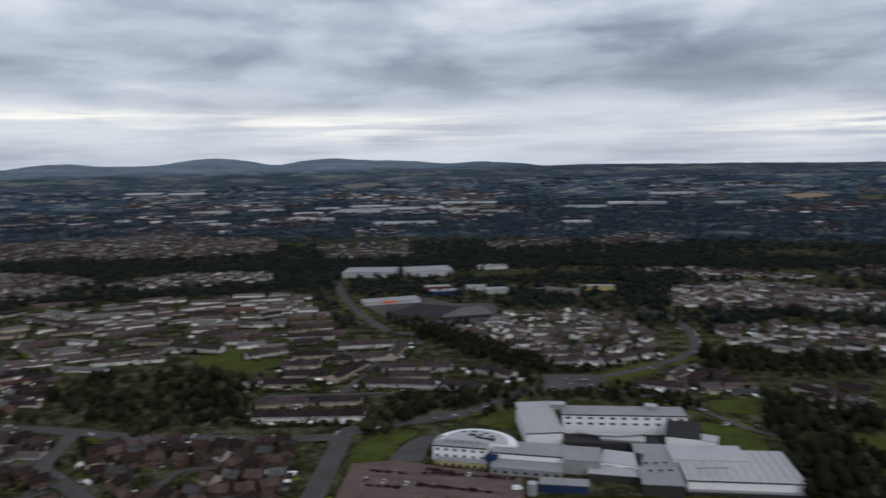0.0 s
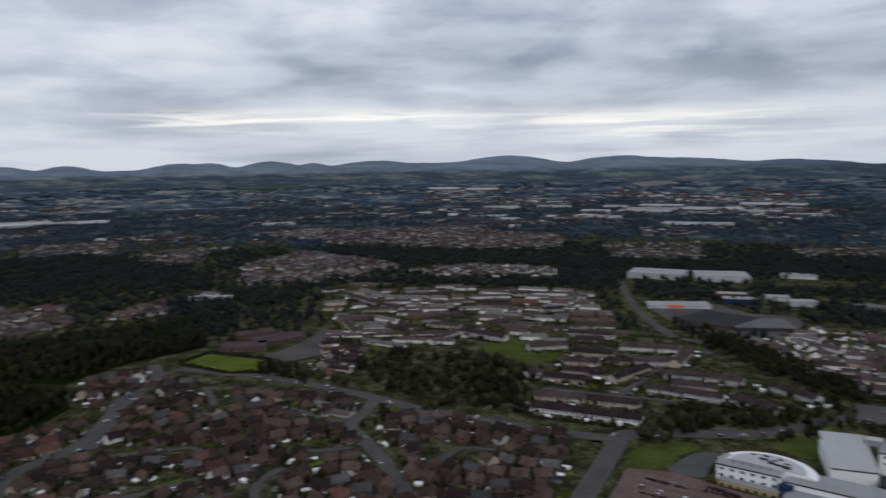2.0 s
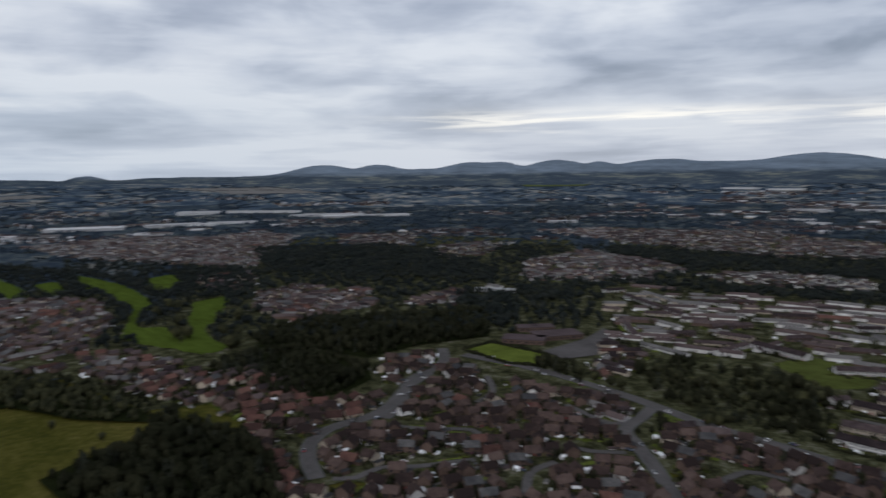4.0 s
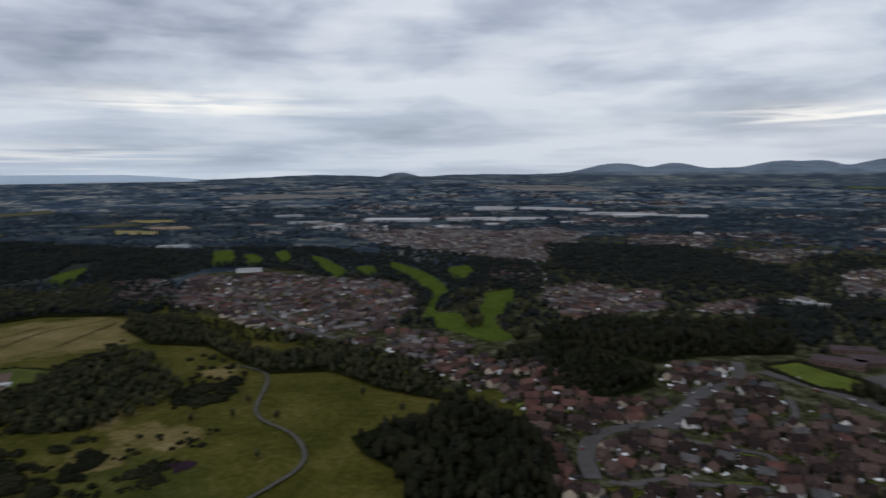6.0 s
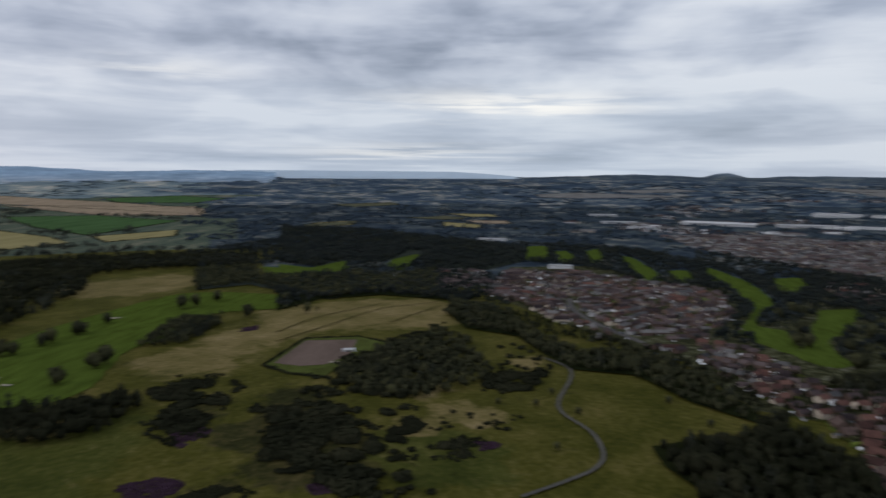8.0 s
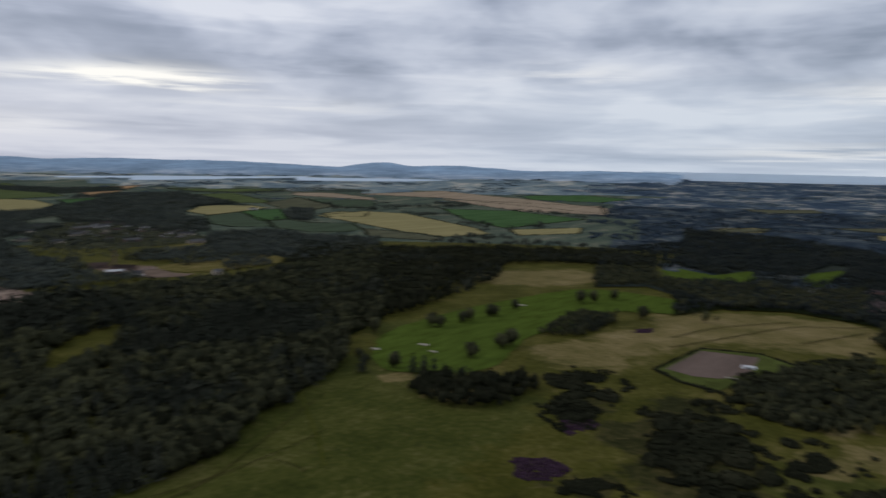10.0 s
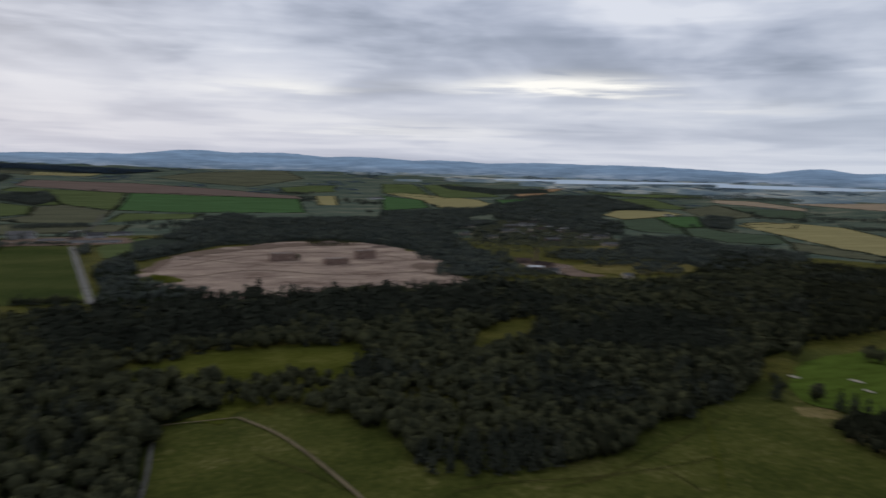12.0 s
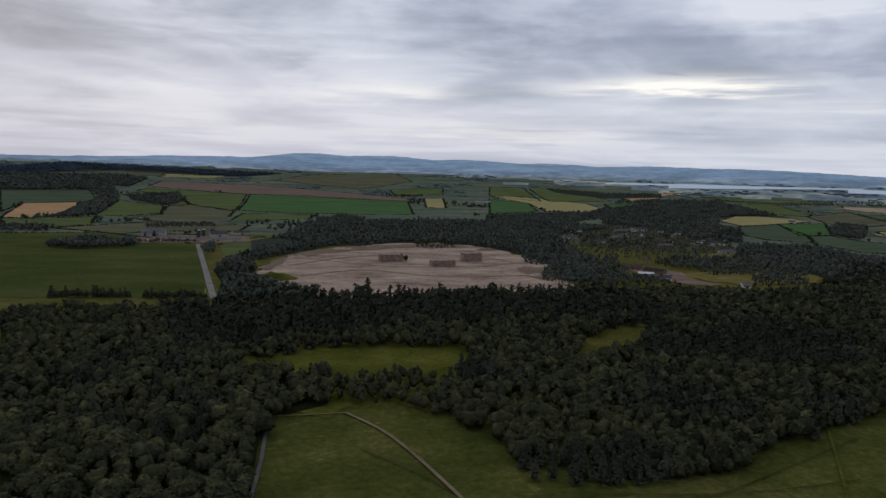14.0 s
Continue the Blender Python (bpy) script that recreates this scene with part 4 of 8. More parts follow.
road("farm_track", [(68, -815), (89, -970), (137, -1325)], 8, M["farm_road"], "straight pale grey farm road between fields", "road", 0.6)
road("farm_track", [(142, -1552), (130, -1721), (133, -2004)], 6, M["gravel_path"], "pale grey farm road", "road", 0.6)
for line in ([(-130, -301), (-160, -302), (-204, -294), (-253, -292), (-299, -295)], [(-46, -375), (-66, -348), (-87, -312)], [(-248, -286), (-250, -272), (-248, -261)], [(-183, -289), (-218, -294), (-288, -322), (-345, -345)], [(-455, -139), (-414, -90), (-368, -37)]):
    road("path", line, 0.7, M["heath"], "faint trodden line in the meadow grass", "path", 0.35)
road("path", [(-259, -258), (-281, -285), (-305, -317), (-336, -359)], 1.6, M["meadow"], "faint trodden line in the meadow grass", "path", 0.35)



# ---------------- trees ----------------
rng = np.random.default_rng(5)


def ico(scale, shift, jitter=0.2):
    bm = bmesh.new()
    bmesh.ops.create_icosphere(bm, subdivisions=1, radius=1.0)
    v = np.array([x.co[:] for x in bm.verts])
    f = np.array([[q.index for q in x.verts] for x in bm.faces])
    bm.free()
    v = v * (1 + rng.uniform(-jitter, jitter, (len(v), 1)))
    return v * np.array(scale) + np.array(shift), f


def leaves(points, out, size, wild=0.3):
    """One leaf clump, a bent scrap of foliage, at every point, facing roughly outwards."""
    n = len(points)
    nrm = out + rng.normal(0, wild, (n, 3))
    nrm /= np.linalg.norm(nrm, axis=1)[:, None]
    side = np.cross(nrm, rng.normal(0, 1, (n, 3)))
    side /= np.linalg.norm(side, axis=1)[:, None]
    up = np.cross(nrm, side)
    s = size * rng.uniform(0.6, 1.35, (n, 1))
    a = points - side * s * 0.55 - up * s * 0.35
    b = points + side * s * 0.55 - up * s * 0.30
    c = points + up * s * 0.75 + nrm * s * 0.15
    return np.stack([a, b, c], 1).reshape(-1, 3), np.arange(3 * n).reshape(-1, 3)


def join(pieces):
    vs, fs, k = [], [], 0
    for v, f in pieces:
        vs.append(v), fs.append(f + k)
        k += len(v)
    return np.concatenate(vs), np.concatenate(fs)


def trunk_piece(height, radius, sides=5):
    v, f = [], []
    for k in range(sides):
        a = 2 * math.pi * k / sides
        v += [(radius * math.cos(a), radius * math.sin(a), -0.6), (radius * 0.45 * math.cos(a), radius * 0.45 * math.sin(a), height)]
    for k in range(sides):
        m = (k + 1) % sides
        f += [(2 * k, 2 * m, 2 * m + 1), (2 * k, 2 * m + 1, 2 * k + 1)]
    return np.array(v), np.array(f)


def crown_core(finer, rx, rz, cz, lobes=7):
    """A lumpy crown body: a rounded form that swells towards a few lobes."""
    bm = bmesh.new()
    bmesh.ops.create_icosphere(bm, subdivisions=finer, radius=1.0)
    v = np.array([x.co[:] for x in bm.verts])
    f = np.array([[q.index for q in x.verts] for x in bm.faces])
    bm.free()
    d = rng.normal(0, 1, (lobes, 3)) + (0, 0, 0.3)
    d /= np.linalg.norm(d, axis=1)[:, None]
    swell = np.max(np.exp(-4.0 * (1 - v @ d.T)) * rng.uniform(0.6, 1.0, lobes), axis=1)
    v = v * (0.45 + 0.62 * swell + rng.uniform(-0.13, 0.13, len(v)))[:, None]
    return v * np.array((rx, rx, rz)) + np.array((0, 0, cz)), f


def broad(count, size, finer=2):
    """A broadleaf crown, 13.5 high at full size: a lobed body clad in loose leaf clumps that break its outline."""
    v, f = crown_core(finer, 4.3, 6.6, 6.9, 9)
    pick = rng.integers(0, len(f), count)
    w = rng.dirichlet((1, 1, 1), count)
    spot = (v[f[pick]] * w[:, :, None]).sum(1)
    out = spot - (0, 0, 6.4)
    out /= np.linalg.norm(out, axis=1)[:, None]
    return join([(v, f), leaves(spot + out * rng.uniform(-0.15, 0.75, (count, 1)), out, size)])


def conifer(count, size):
    """A narrow pointed crown of drooping sprays in tiers round a dark core."""
    v, f = [], []
    for k in range(7):
        a = 2 * math.pi * k / 7
        q = rng.uniform(0.8, 1.15)
        v.append((2.0 * q * math.cos(a), 2.0 * q * math.sin(a), 1.6))
    v += [(0, 0, 15.0), (0, 0, 1.0)]
    for k in range(7):
        f += [(k, (k + 1) % 7, 7), ((k + 1) % 7, k, 8)]
    pieces = [(np.array(v), np.array(f))]
    u = rng.random(count) ** 1.3
    tier = np.round(u * 9) / 9 * 0.7 + u * 0.3
    z = 1.8 + tier * 13.2
    r = (1 - tier) * 3.5 + 0.25
    a = rng.uniform(0, 2 * math.pi, count)
    p = np.stack([r * np.cos(a), r * np.sin(a), z], 1)
    o = np.stack([np.cos(a), np.sin(a), np.full(count, 0.9)], 1)
    pieces.append(leaves(p, o, size))
    return join(pieces)


def bush(count, size):
    pieces = [ico((1.5, 1.5, 0.9), (0, 0, 0.6), 0.25)]
    d = rng.normal(0, 1, (count, 3))
    d[:, 2] = np.abs(d[:, 2])
    d /= np.linalg.norm(d, axis=1)[:, None]
    pieces.append(leaves(d * (1.7, 1.7, 1.35) * rng.uniform(0.8, 1.1, (count, 1)) + (0, 0, 0.4), d, size))
    return join(pieces)


# shapes by nearness: 0 near, 1 middle, 2 far
BROAD = [[broad(170, 1.25) for _ in range(8)], [broad(50, 1.9, 1) for _ in range(8)], [broad(8, 3.6, 1) for _ in range(6)]]
CONIFER = [[conifer(115, 1.3) for _ in range(5)], [conifer(36, 2.1) for _ in range(4)], [conifer(6, 3.5) for _ in range(3)]]
BUSH = [[bush(45, 0.8) for _ in range(4)], [bush(14, 1.2) for _ in range(3)], [bush(5, 1.6) for _ in range(3)]]


def inside(p, poly):
    x, y = p[:, 0], p[:, 1]
    hit = np.zeros(len(p), bool)
    for (x0, y0), (x1, y1) in zip(poly, poly[1:] + poly[:1]):
        if y0 == y1:
            continue
        cross = ((y0 > y) != (y1 > y)) & (x < (x1 - x0) * (y - y0) / (y1 - y0) + x0)
        hit ^= cross
    return hit


def scatter(poly, gap, holes=(), clear=True):
    q = np.array(poly, float)
    lo, hi = q.min(0), q.max(0)
    gx, gy = np.meshgrid(np.arange(lo[0], hi[0], gap), np.arange(lo[1], hi[1], gap))
    p = np.stack([gx.ravel(), gy.ravel()], 1)
    p += rng.uniform(-0.48, 0.48, p.shape) * gap
    q = p + np.array([(noise.noise((x / 26, y / 26, 2.2)) + 0.5 * noise.noise((x / 9, y / 9, 5.1)), noise.noise((x / 26, y / 26, 7.7)) + 0.5 * noise.noise((x / 9, y / 9, 3.3))) for x, y in p]).reshape(-1, 2) * 7.0
    keep = inside(q, poly)
    for hole in list(holes) + (OPEN if clear else []):
        keep &= ~inside(p, hole)
    return p[keep]


def big_mesh(name, verts, tris, mats, index, smooth=False):
    me = bpy.data.meshes.new(name)
    me.vertices.add(len(verts))
    me.vertices.foreach_set("co", verts.astype(np.float32).ravel())
    me.loops.add(3 * len(tris))
    me.loops.foreach_set("vertex_index", tris.astype(np.int32).ravel())
    me.polygons.add(len(tris))
    me.polygons.foreach_set("loop_start", np.arange(0, 3 * len(tris), 3, dtype=np.int32))
    for m in mats:
        me.materials.append(m)
    me.polygons.foreach_set("material_index", index.astype(np.int32))
    me.polygons.foreach_set("use_smooth", np.full(len(tris), smooth))
    me.update(calc_edges=True)
    return new(name, me)


# dense spruce stands inside the mixed woods
SPRUCE = [[(112, -725), (75, -575), (25, -560), (-5, -618), (-150, -640), (-270, -655), (-420, -690), (-420, -805), (112, -795)],
          [(-350, -500), (-400, -450), (-490, -470), (-520, -620), (-430, -630)],
          [(-130, -330), (-140, -312), (-200, -306), (-215, -335), (-180, -352)]]


def plant(name, pts, height, label, conifers=0.0, detail=None, low=False, kind="stuff", spread=1.0, leaf="leaf", category="woodland"):
    """Trees at plan points as one growth: broad crowns and, by a share, conifers."""
    if len(pts) == 0:
        return None
    vs, fs, ms, k = [], [], [], 0
    near = np.hypot(pts[:, 0], pts[:, 1])
    spruce = np.zeros(len(pts), bool)
    for stand in SPRUCE:
        spruce |= inside(pts, stand)
    for i, ((x, y), r) in enumerate(zip(pts, near)):
        lod = detail if detail is not None else (0 if r < 440 else 1 if r < 800 else 2)
        fir = rng.random() < conifers + (0.75 if spruce[i] else 0.0) + (1.6 * noise.noise((x / 55, y / 55, 9.3)) - 0.25 if conifers > 0.09 and not low else 0.0)
        pool = BUSH[lod] if low else (CONIFER[lod] if fir else BROAD[lod])
        v, f = pool[rng.integers(len(pool))]
        s = height / (1.7 if low else 13.5) * rng.uniform(0.62, 1.25) * (1.28 if fir and spruce[i] and y < -640 else 1.0)
        if not low and r < 900:
            s *= 1.0 + 0.45 * noise.noise((x / 26, y / 26, 2.2))
        w = s * spread * rng.uniform(0.9, 1.2)
        a = rng.uniform(0, 2 * math.pi)
        ca, sa = math.cos(a), math.sin(a)
        q = np.empty_like(v)
        q[:, 0] = (v[:, 0] * ca - v[:, 1] * sa) * w + x
        q[:, 1] = (v[:, 0] * sa + v[:, 1] * ca) * w + y
        q[:, 2] = v[:, 2] * s + land(x, y)
        vs.append(q), fs.append(f + k), ms.append(np.full(len(f), 1 if fir else 0))
        k += len(v)
    return tagged(big_mesh(name, np.concatenate(vs), np.concatenate(fs), [M[leaf], M["needle"]], np.concatenate(ms), True), label, category, kind=kind)


def wood(poly, gap, height, label, conifers=0.1, holes=(), detail=None, spread=1.0, leaf="leaf", floor=True):
    pts = scatter(poly, gap, holes)
    whole = scatter(poly, gap, holes, False)
    pts = whole if len(pts) < 0.5 * len(whole) else pts
    q = np.array(poly, float)
    area = abs(np.sum(q[:, 0] * np.roll(q[:, 1], -1) - q[:, 1] * np.roll(q[:, 0], -1))) / 2
    # a sheet whose dark colour stands for shade between the crowns
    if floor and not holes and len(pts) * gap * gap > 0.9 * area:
        drape("forest_floor", poly, M["forest_floor" if math.hypot(*q.mean(0)) < 1000 else "far_floor"], "floor under trees with the shade put into its dark colour", "ground", 0.6)
    return plant("woodland", pts, height, label, conifers, detail, spread=spread, leaf=leaf)


# woods round the meadow and the moor
GLADE = [(30, -555), (-35, -587), (-91, -589), (-158, -583), (-155, -536)] + [(-96, -449), (-71, -458), (-39, -436), (-31, -420), (-26, -444), (27, -464)]
GLADE_SMALL = [(-275, -589), (-335, -638), (-382, -648)] + [(-309, -552), (-240, -513), (-235, -525)]
EDGE = []
FRONT_WOOD = [(-34, -449), (-77, -449), (-107, -412), (-122, -366), (-115, -337), (-137, -318), (-164, -309), (-197, -311), (-250, -315), (-278, -341), (-339, -360), (-414, -389), (-478, -446)] + [(-503, -510), (-519, -621), (-606, -782), (-494, -808), (-347, -800), (-187, -792), (-58, -783), (39, -740), (112, -715)] + [(90, -565), (33, -533), (-34, -503)]
p = scatter(FRONT_WOOD, 7.9, (GLADE, GLADE_SMALL))
p = p[np.argsort(np.hypot(p[:, 0], p[:, 1]))]
EDGE += [tuple(q) for q in p[:130]]
plant("woodland", p[130:], 13.0, "dense mixed wood of dark broadleaf trees and firs", 0.34, spread=1.3)
wood([(107, -297), (176, -502)] + [(259, -750), (170, -754), (61, -745)] + [(45, -701), (30, -533), (-34, -503), (-33, -451), (5, -432), (10, -384), (14, -282), (55, -246)], 8.0, 12.5, "dense dark broadleaf wood beside the meadow", 0.12, spread=1.35)
wood([(-478, -446), (-558, -471)] + [(-780, -667), (-1036, -892), (-758, -798), (-695, -786), (-603, -778), (-519, -621), (-503, -510)], 9.4, 13, "dark wood behind the golf course", 0.3, spread=1.15)
wood([(-485, -456), (-415, -390), (-362, -368), (-268, -334), (-244, -307), (-207, -316), (-175, -308)] + [(-461, -786), (-517, -770), (-590, -767), (-705, -797), (-875, -941), (-1005, -955), (-1063, -814), (-1188, -717), (-1260, -555), (-1263, -424)] + [(-1128, -392), (-1104, -475), (-1078, -549), (-1006, -590), (-846, -515), (-661, -482)], 9.6, 12.5, "wide dark wood behind the golf course", 0.3, floor=False, leaf="dark_leaf", spread=1.15)
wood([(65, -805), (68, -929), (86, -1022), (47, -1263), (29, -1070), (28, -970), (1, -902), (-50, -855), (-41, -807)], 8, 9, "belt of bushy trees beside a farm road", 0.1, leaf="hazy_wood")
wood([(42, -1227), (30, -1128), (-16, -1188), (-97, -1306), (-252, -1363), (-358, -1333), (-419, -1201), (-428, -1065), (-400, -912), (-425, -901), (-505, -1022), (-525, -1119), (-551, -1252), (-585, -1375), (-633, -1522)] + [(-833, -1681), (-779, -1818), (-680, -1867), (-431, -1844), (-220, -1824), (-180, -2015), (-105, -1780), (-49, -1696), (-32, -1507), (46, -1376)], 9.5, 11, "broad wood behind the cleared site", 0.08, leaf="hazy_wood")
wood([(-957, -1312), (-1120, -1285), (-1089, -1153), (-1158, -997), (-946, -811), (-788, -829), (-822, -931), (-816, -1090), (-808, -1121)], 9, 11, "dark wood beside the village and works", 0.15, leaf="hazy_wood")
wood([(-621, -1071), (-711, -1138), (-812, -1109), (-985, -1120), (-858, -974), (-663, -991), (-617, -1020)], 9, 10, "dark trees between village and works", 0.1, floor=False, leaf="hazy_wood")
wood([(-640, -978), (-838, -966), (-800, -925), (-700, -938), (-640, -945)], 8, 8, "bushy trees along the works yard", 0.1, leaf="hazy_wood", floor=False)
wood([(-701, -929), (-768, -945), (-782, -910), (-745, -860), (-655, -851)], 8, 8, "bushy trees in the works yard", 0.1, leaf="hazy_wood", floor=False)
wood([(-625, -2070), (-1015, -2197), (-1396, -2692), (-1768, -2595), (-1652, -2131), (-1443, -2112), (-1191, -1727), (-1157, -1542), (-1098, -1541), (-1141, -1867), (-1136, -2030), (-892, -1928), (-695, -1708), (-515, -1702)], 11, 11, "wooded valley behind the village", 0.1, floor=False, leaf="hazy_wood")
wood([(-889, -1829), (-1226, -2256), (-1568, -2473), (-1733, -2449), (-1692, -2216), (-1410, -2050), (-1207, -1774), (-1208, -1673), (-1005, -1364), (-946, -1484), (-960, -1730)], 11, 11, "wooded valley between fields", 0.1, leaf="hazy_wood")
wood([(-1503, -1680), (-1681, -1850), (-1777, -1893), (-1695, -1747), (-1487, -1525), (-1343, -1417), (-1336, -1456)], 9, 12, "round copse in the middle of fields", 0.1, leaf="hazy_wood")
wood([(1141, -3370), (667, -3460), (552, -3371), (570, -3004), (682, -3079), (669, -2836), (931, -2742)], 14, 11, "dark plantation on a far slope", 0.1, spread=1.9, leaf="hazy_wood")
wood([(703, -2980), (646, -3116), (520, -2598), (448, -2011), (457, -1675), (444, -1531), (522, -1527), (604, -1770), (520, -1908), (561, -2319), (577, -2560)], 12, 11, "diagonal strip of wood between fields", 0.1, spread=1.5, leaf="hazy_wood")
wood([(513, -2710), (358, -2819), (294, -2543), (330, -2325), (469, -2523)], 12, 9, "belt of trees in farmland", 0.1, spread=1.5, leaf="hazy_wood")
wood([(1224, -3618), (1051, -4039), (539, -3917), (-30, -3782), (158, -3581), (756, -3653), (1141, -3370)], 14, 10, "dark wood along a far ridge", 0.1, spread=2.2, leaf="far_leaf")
wood([(368, -1280), (305, -1251), (236, -1299), (249, -1347), (322, -1362), (374, -1320)], 8, 13, "clump of trees standing in a pasture", 0.0, leaf="hazy_wood", floor=False)
wood([(283, -1693), (140, -1720), (134, -1653), (270, -1616)], 9, 8, "line of trees near the farm", 0.0, leaf="hazy_wood", floor=False)
wood([(-1857, -2752), (-2080, -2544), (-2364, -2466), (-2508, -2206), (-2428, -2134), (-2238, -2332), (-1942, -2406), (-1764, -2612)], 12, 7, "line of woods below the firth", 0.1, leaf="hazy_wood")
wood([(-1244, -3192), (-1440, -2978), (-1686, -2899), (-1625, -2768), (-1347, -2757), (-1224, -2998)], 12, 7, "strip of trees between fields", 0.1, leaf="hazy_wood")
wood([(-1382, -2250), (-1717, -2250), (-1666, -2030), (-1592, -2114), (-1461, -2124)], 12, 10, "trees along a field's edge", 0.1, leaf="hazy_wood")
for line in ([(242, -838), (202, -836)], [(196, -835), (158, -833)], [(143, -828), (76, -820)]):
    (x0, y0), (x1, y1) = line
    n = int(math.hypot(x1 - x0, y1 - y0) / 1.7)
    plant("hedge", np.array([(x0 + (x1 - x0) * k / n, y0 + (y1 - y0) * k / n) for k in range(n + 1)]), 9.5, "trimmed row of dark conifers along a field", 1.0, 1, category="hedge")

wood([(-29, -457), (-36, -483), (-62, -504), (-96, -511), (-118, -492), (-84, -446), (-55, -445)], 7.5, 10.5, "trees between the glade and the meadow", 0.1, floor=False)
wood([(-356, -909), (-415, -1036), (-520, -1165), (-574, -1117), (-538, -1025), (-512, -938), (-541, -914), (-540, -875), (-439, -867)], 8.5, 9, "trees beside the old works", 0.1, leaf="hazy_wood", floor=False)
wood([(-611, -1500), (-823, -1779), (-1043, -1862), (-997, -1687), (-986, -1414), (-891, -1229), (-752, -1183), (-668, -1068), (-620, -1099), (-578, -1147), (-556, -1246)], 15, 6.5, "garden trees of the village", 0.05, floor=False, leaf="hazy_wood")
wood([(-1592, 74), (-1497, 308), (-1258, 399), (-1092, 415), (-1179, 513), (-945, 438), (-856, 393), (-776, 316), (-724, 262), (-975, 337), (-1019, 243), (-1215, 150), (-1243, 57)], 9, 9, "dark trees standing between the fairways", 0.1, leaf="blue_wood", floor=False)
wood([(-1303, -574), (-1563, -491), (-1594, -370), (-1630, -137), (-1580, -6), (-1342, -30), (-1044, -159), (-1171, -357), (-1084, -456)], 11, 10, "dark woods beyond the fairways", 0.15, leaf="blue_wood", floor=False)
wood([(-961, -160), (-1150, -94), (-1106, -67), (-912, -60), (-906, -137)], 10, 9, "trees beside the estate", 0.1, leaf="blue_wood", floor=False)
wood([(263, -1328), (205, -1351), (140, -1349), (141, -1375), (219, -1387), (271, -1369)], 7, 6, "bushes round the farm yard", 0.0, leaf="hazy_wood", floor=False)
wood([(128, -1276), (111, -1339), (101, -1276), (103, -1190)], 7, 9, "trees beside the farm road", 0.0, leaf="hazy_wood", floor=False)
wood([(-260, -1355), (-318, -1374), (-345, -1344), (-327, -1281), (-283, -1267), (-255, -1285)], 7, 5, "green bushes at the edge of bare earth", 0.0, leaf="leaf", floor=False)
wood([(-407, -1144), (-457, -1185), (-413, -1037), (-391, -1077)], 7.5, 7, "bushes on the bank of the cleared site", 0.0, leaf="hazy_wood", floor=False)
wood([(-135, -1331), (-207, -1385), (-232, -1367), (-151, -1289)], 7.5, 6, "bushes behind the cleared site", 0.0, leaf="hazy_wood", floor=False)
# woods and belts within the town
BELTS = []
BELTS += [([(-296, 517), (-279, 529), (-245, 541), (-212, 561), (-178, 554), (-145, 508), (-132, 453), (-161, 429), (-200, 445), (-237, 438), (-277, 478)], 12.5, 10),
    ([(-54, 425), (-52, 455), (-36, 471), (-13, 466), (-11, 446), (-26, 431), (-39, 412)], 7.5, 10),
    ([(-11, 460), (35, 489), (51, 507), (55, 489), (37, 469), (2, 448)], 7.5, 9),
    ([(-51, 690), (-6, 674), (52, 584), (92, 542), (72, 525), (40, 557), (-1, 606), (-27, 641)], 8, 9),
    ([(214, 578), (274, 552), (346, 546), (320, 505), (250, 501), (200, 523)], 8.5, 11)]
BELTS += [([(215, 469), (233, 445), (269, 422), (199, 309), (168, 312), (180, 359), (186, 399)], 8, 11),
    ([(215, 855), (269, 875), (232, 728), (202, 753)], 9, 10),
    ([(-583, 914), (-373, 945), (-160, 1001), (-141, 925), (-185, 918), (-333, 898), (-543, 849)], 10, 9),
    ([(-127, 893), (-132, 973), (-87, 990), (-38, 959), (-36, 903), (-93, 893)], 9, 8),
    ([(75, 806), (104, 854), (155, 870), (140, 779), (107, 777)], 9, 9)]
BELTS += [([(-802, 1265), (-582, 1231), (-284, 1226), (12, 1220), (208, 1216), (678, 1083), (628, 1001), (188, 1100), (-256, 1103), (-513, 1082), (-729, 1148)], 14, 10),
    ([(224, 728), (282, 695), (354, 715), (436, 692), (414, 656), (346, 699), (258, 662), (218, 688)], 10, 9),
    ([(105, 479), (133, 482), (166, 451), (156, 435), (127, 459), (109, 463)], 8, 8),
    ([(-287, 1196), (-184, 1216), (-148, 999), (-208, 960), (-250, 1038)], 11, 9),
    ([(-389, 446), (-354, 449), (-311, 436), (-274, 427), (-304, 441), (-336, 480), (-368, 482)], 8, 9)]
BELTS += [([(-1359, 758), (-1218, 1004), (-832, 903), (-673, 777), (-836, 687), (-1004, 593)], 12, 10),
    ([(-1159, 503), (-1063, 591), (-886, 498), (-808, 419), (-955, 412)], 11, 10)]
BELTS += [([(13, 1341), (508, 1374), (440, 1187), (12, 1191)], 14, 10),
    ([(10, 992), (360, 1018), (341, 964), (10, 941)], 9, 9),
    ([(79, 879), (142, 886), (134, 816), (82, 804)], 8.8, 10),
    ([(243, 979), (323, 988), (256, 796), (220, 806)], 9, 10),
    ([(-619, 752), (-553, 798), (-497, 700), (-552, 677)], 9, 10),
    ([(-664, 678), (-570, 690), (-460, 553), (-502, 509)], 9, 10),
    ([(-55, 722), (-32, 730), (27, 643), (79, 561), (68, 524), (2, 610)], 8, 9)]
for poly, gap, hgt in BELTS:
    p = scatter(poly, min(gap, 9.5))
    if gap == 12.5:
        p = p[np.array([noise.noise((x / 24, y / 24, 4.4)) for x, y in p]) > -0.3]
    plant("woodland", p, hgt, "dark belt of broadleaf trees inside the town", 0.06, leaf="dark_leaf" if gap < 8.6 or gap == 12.5 else "blue_wood")

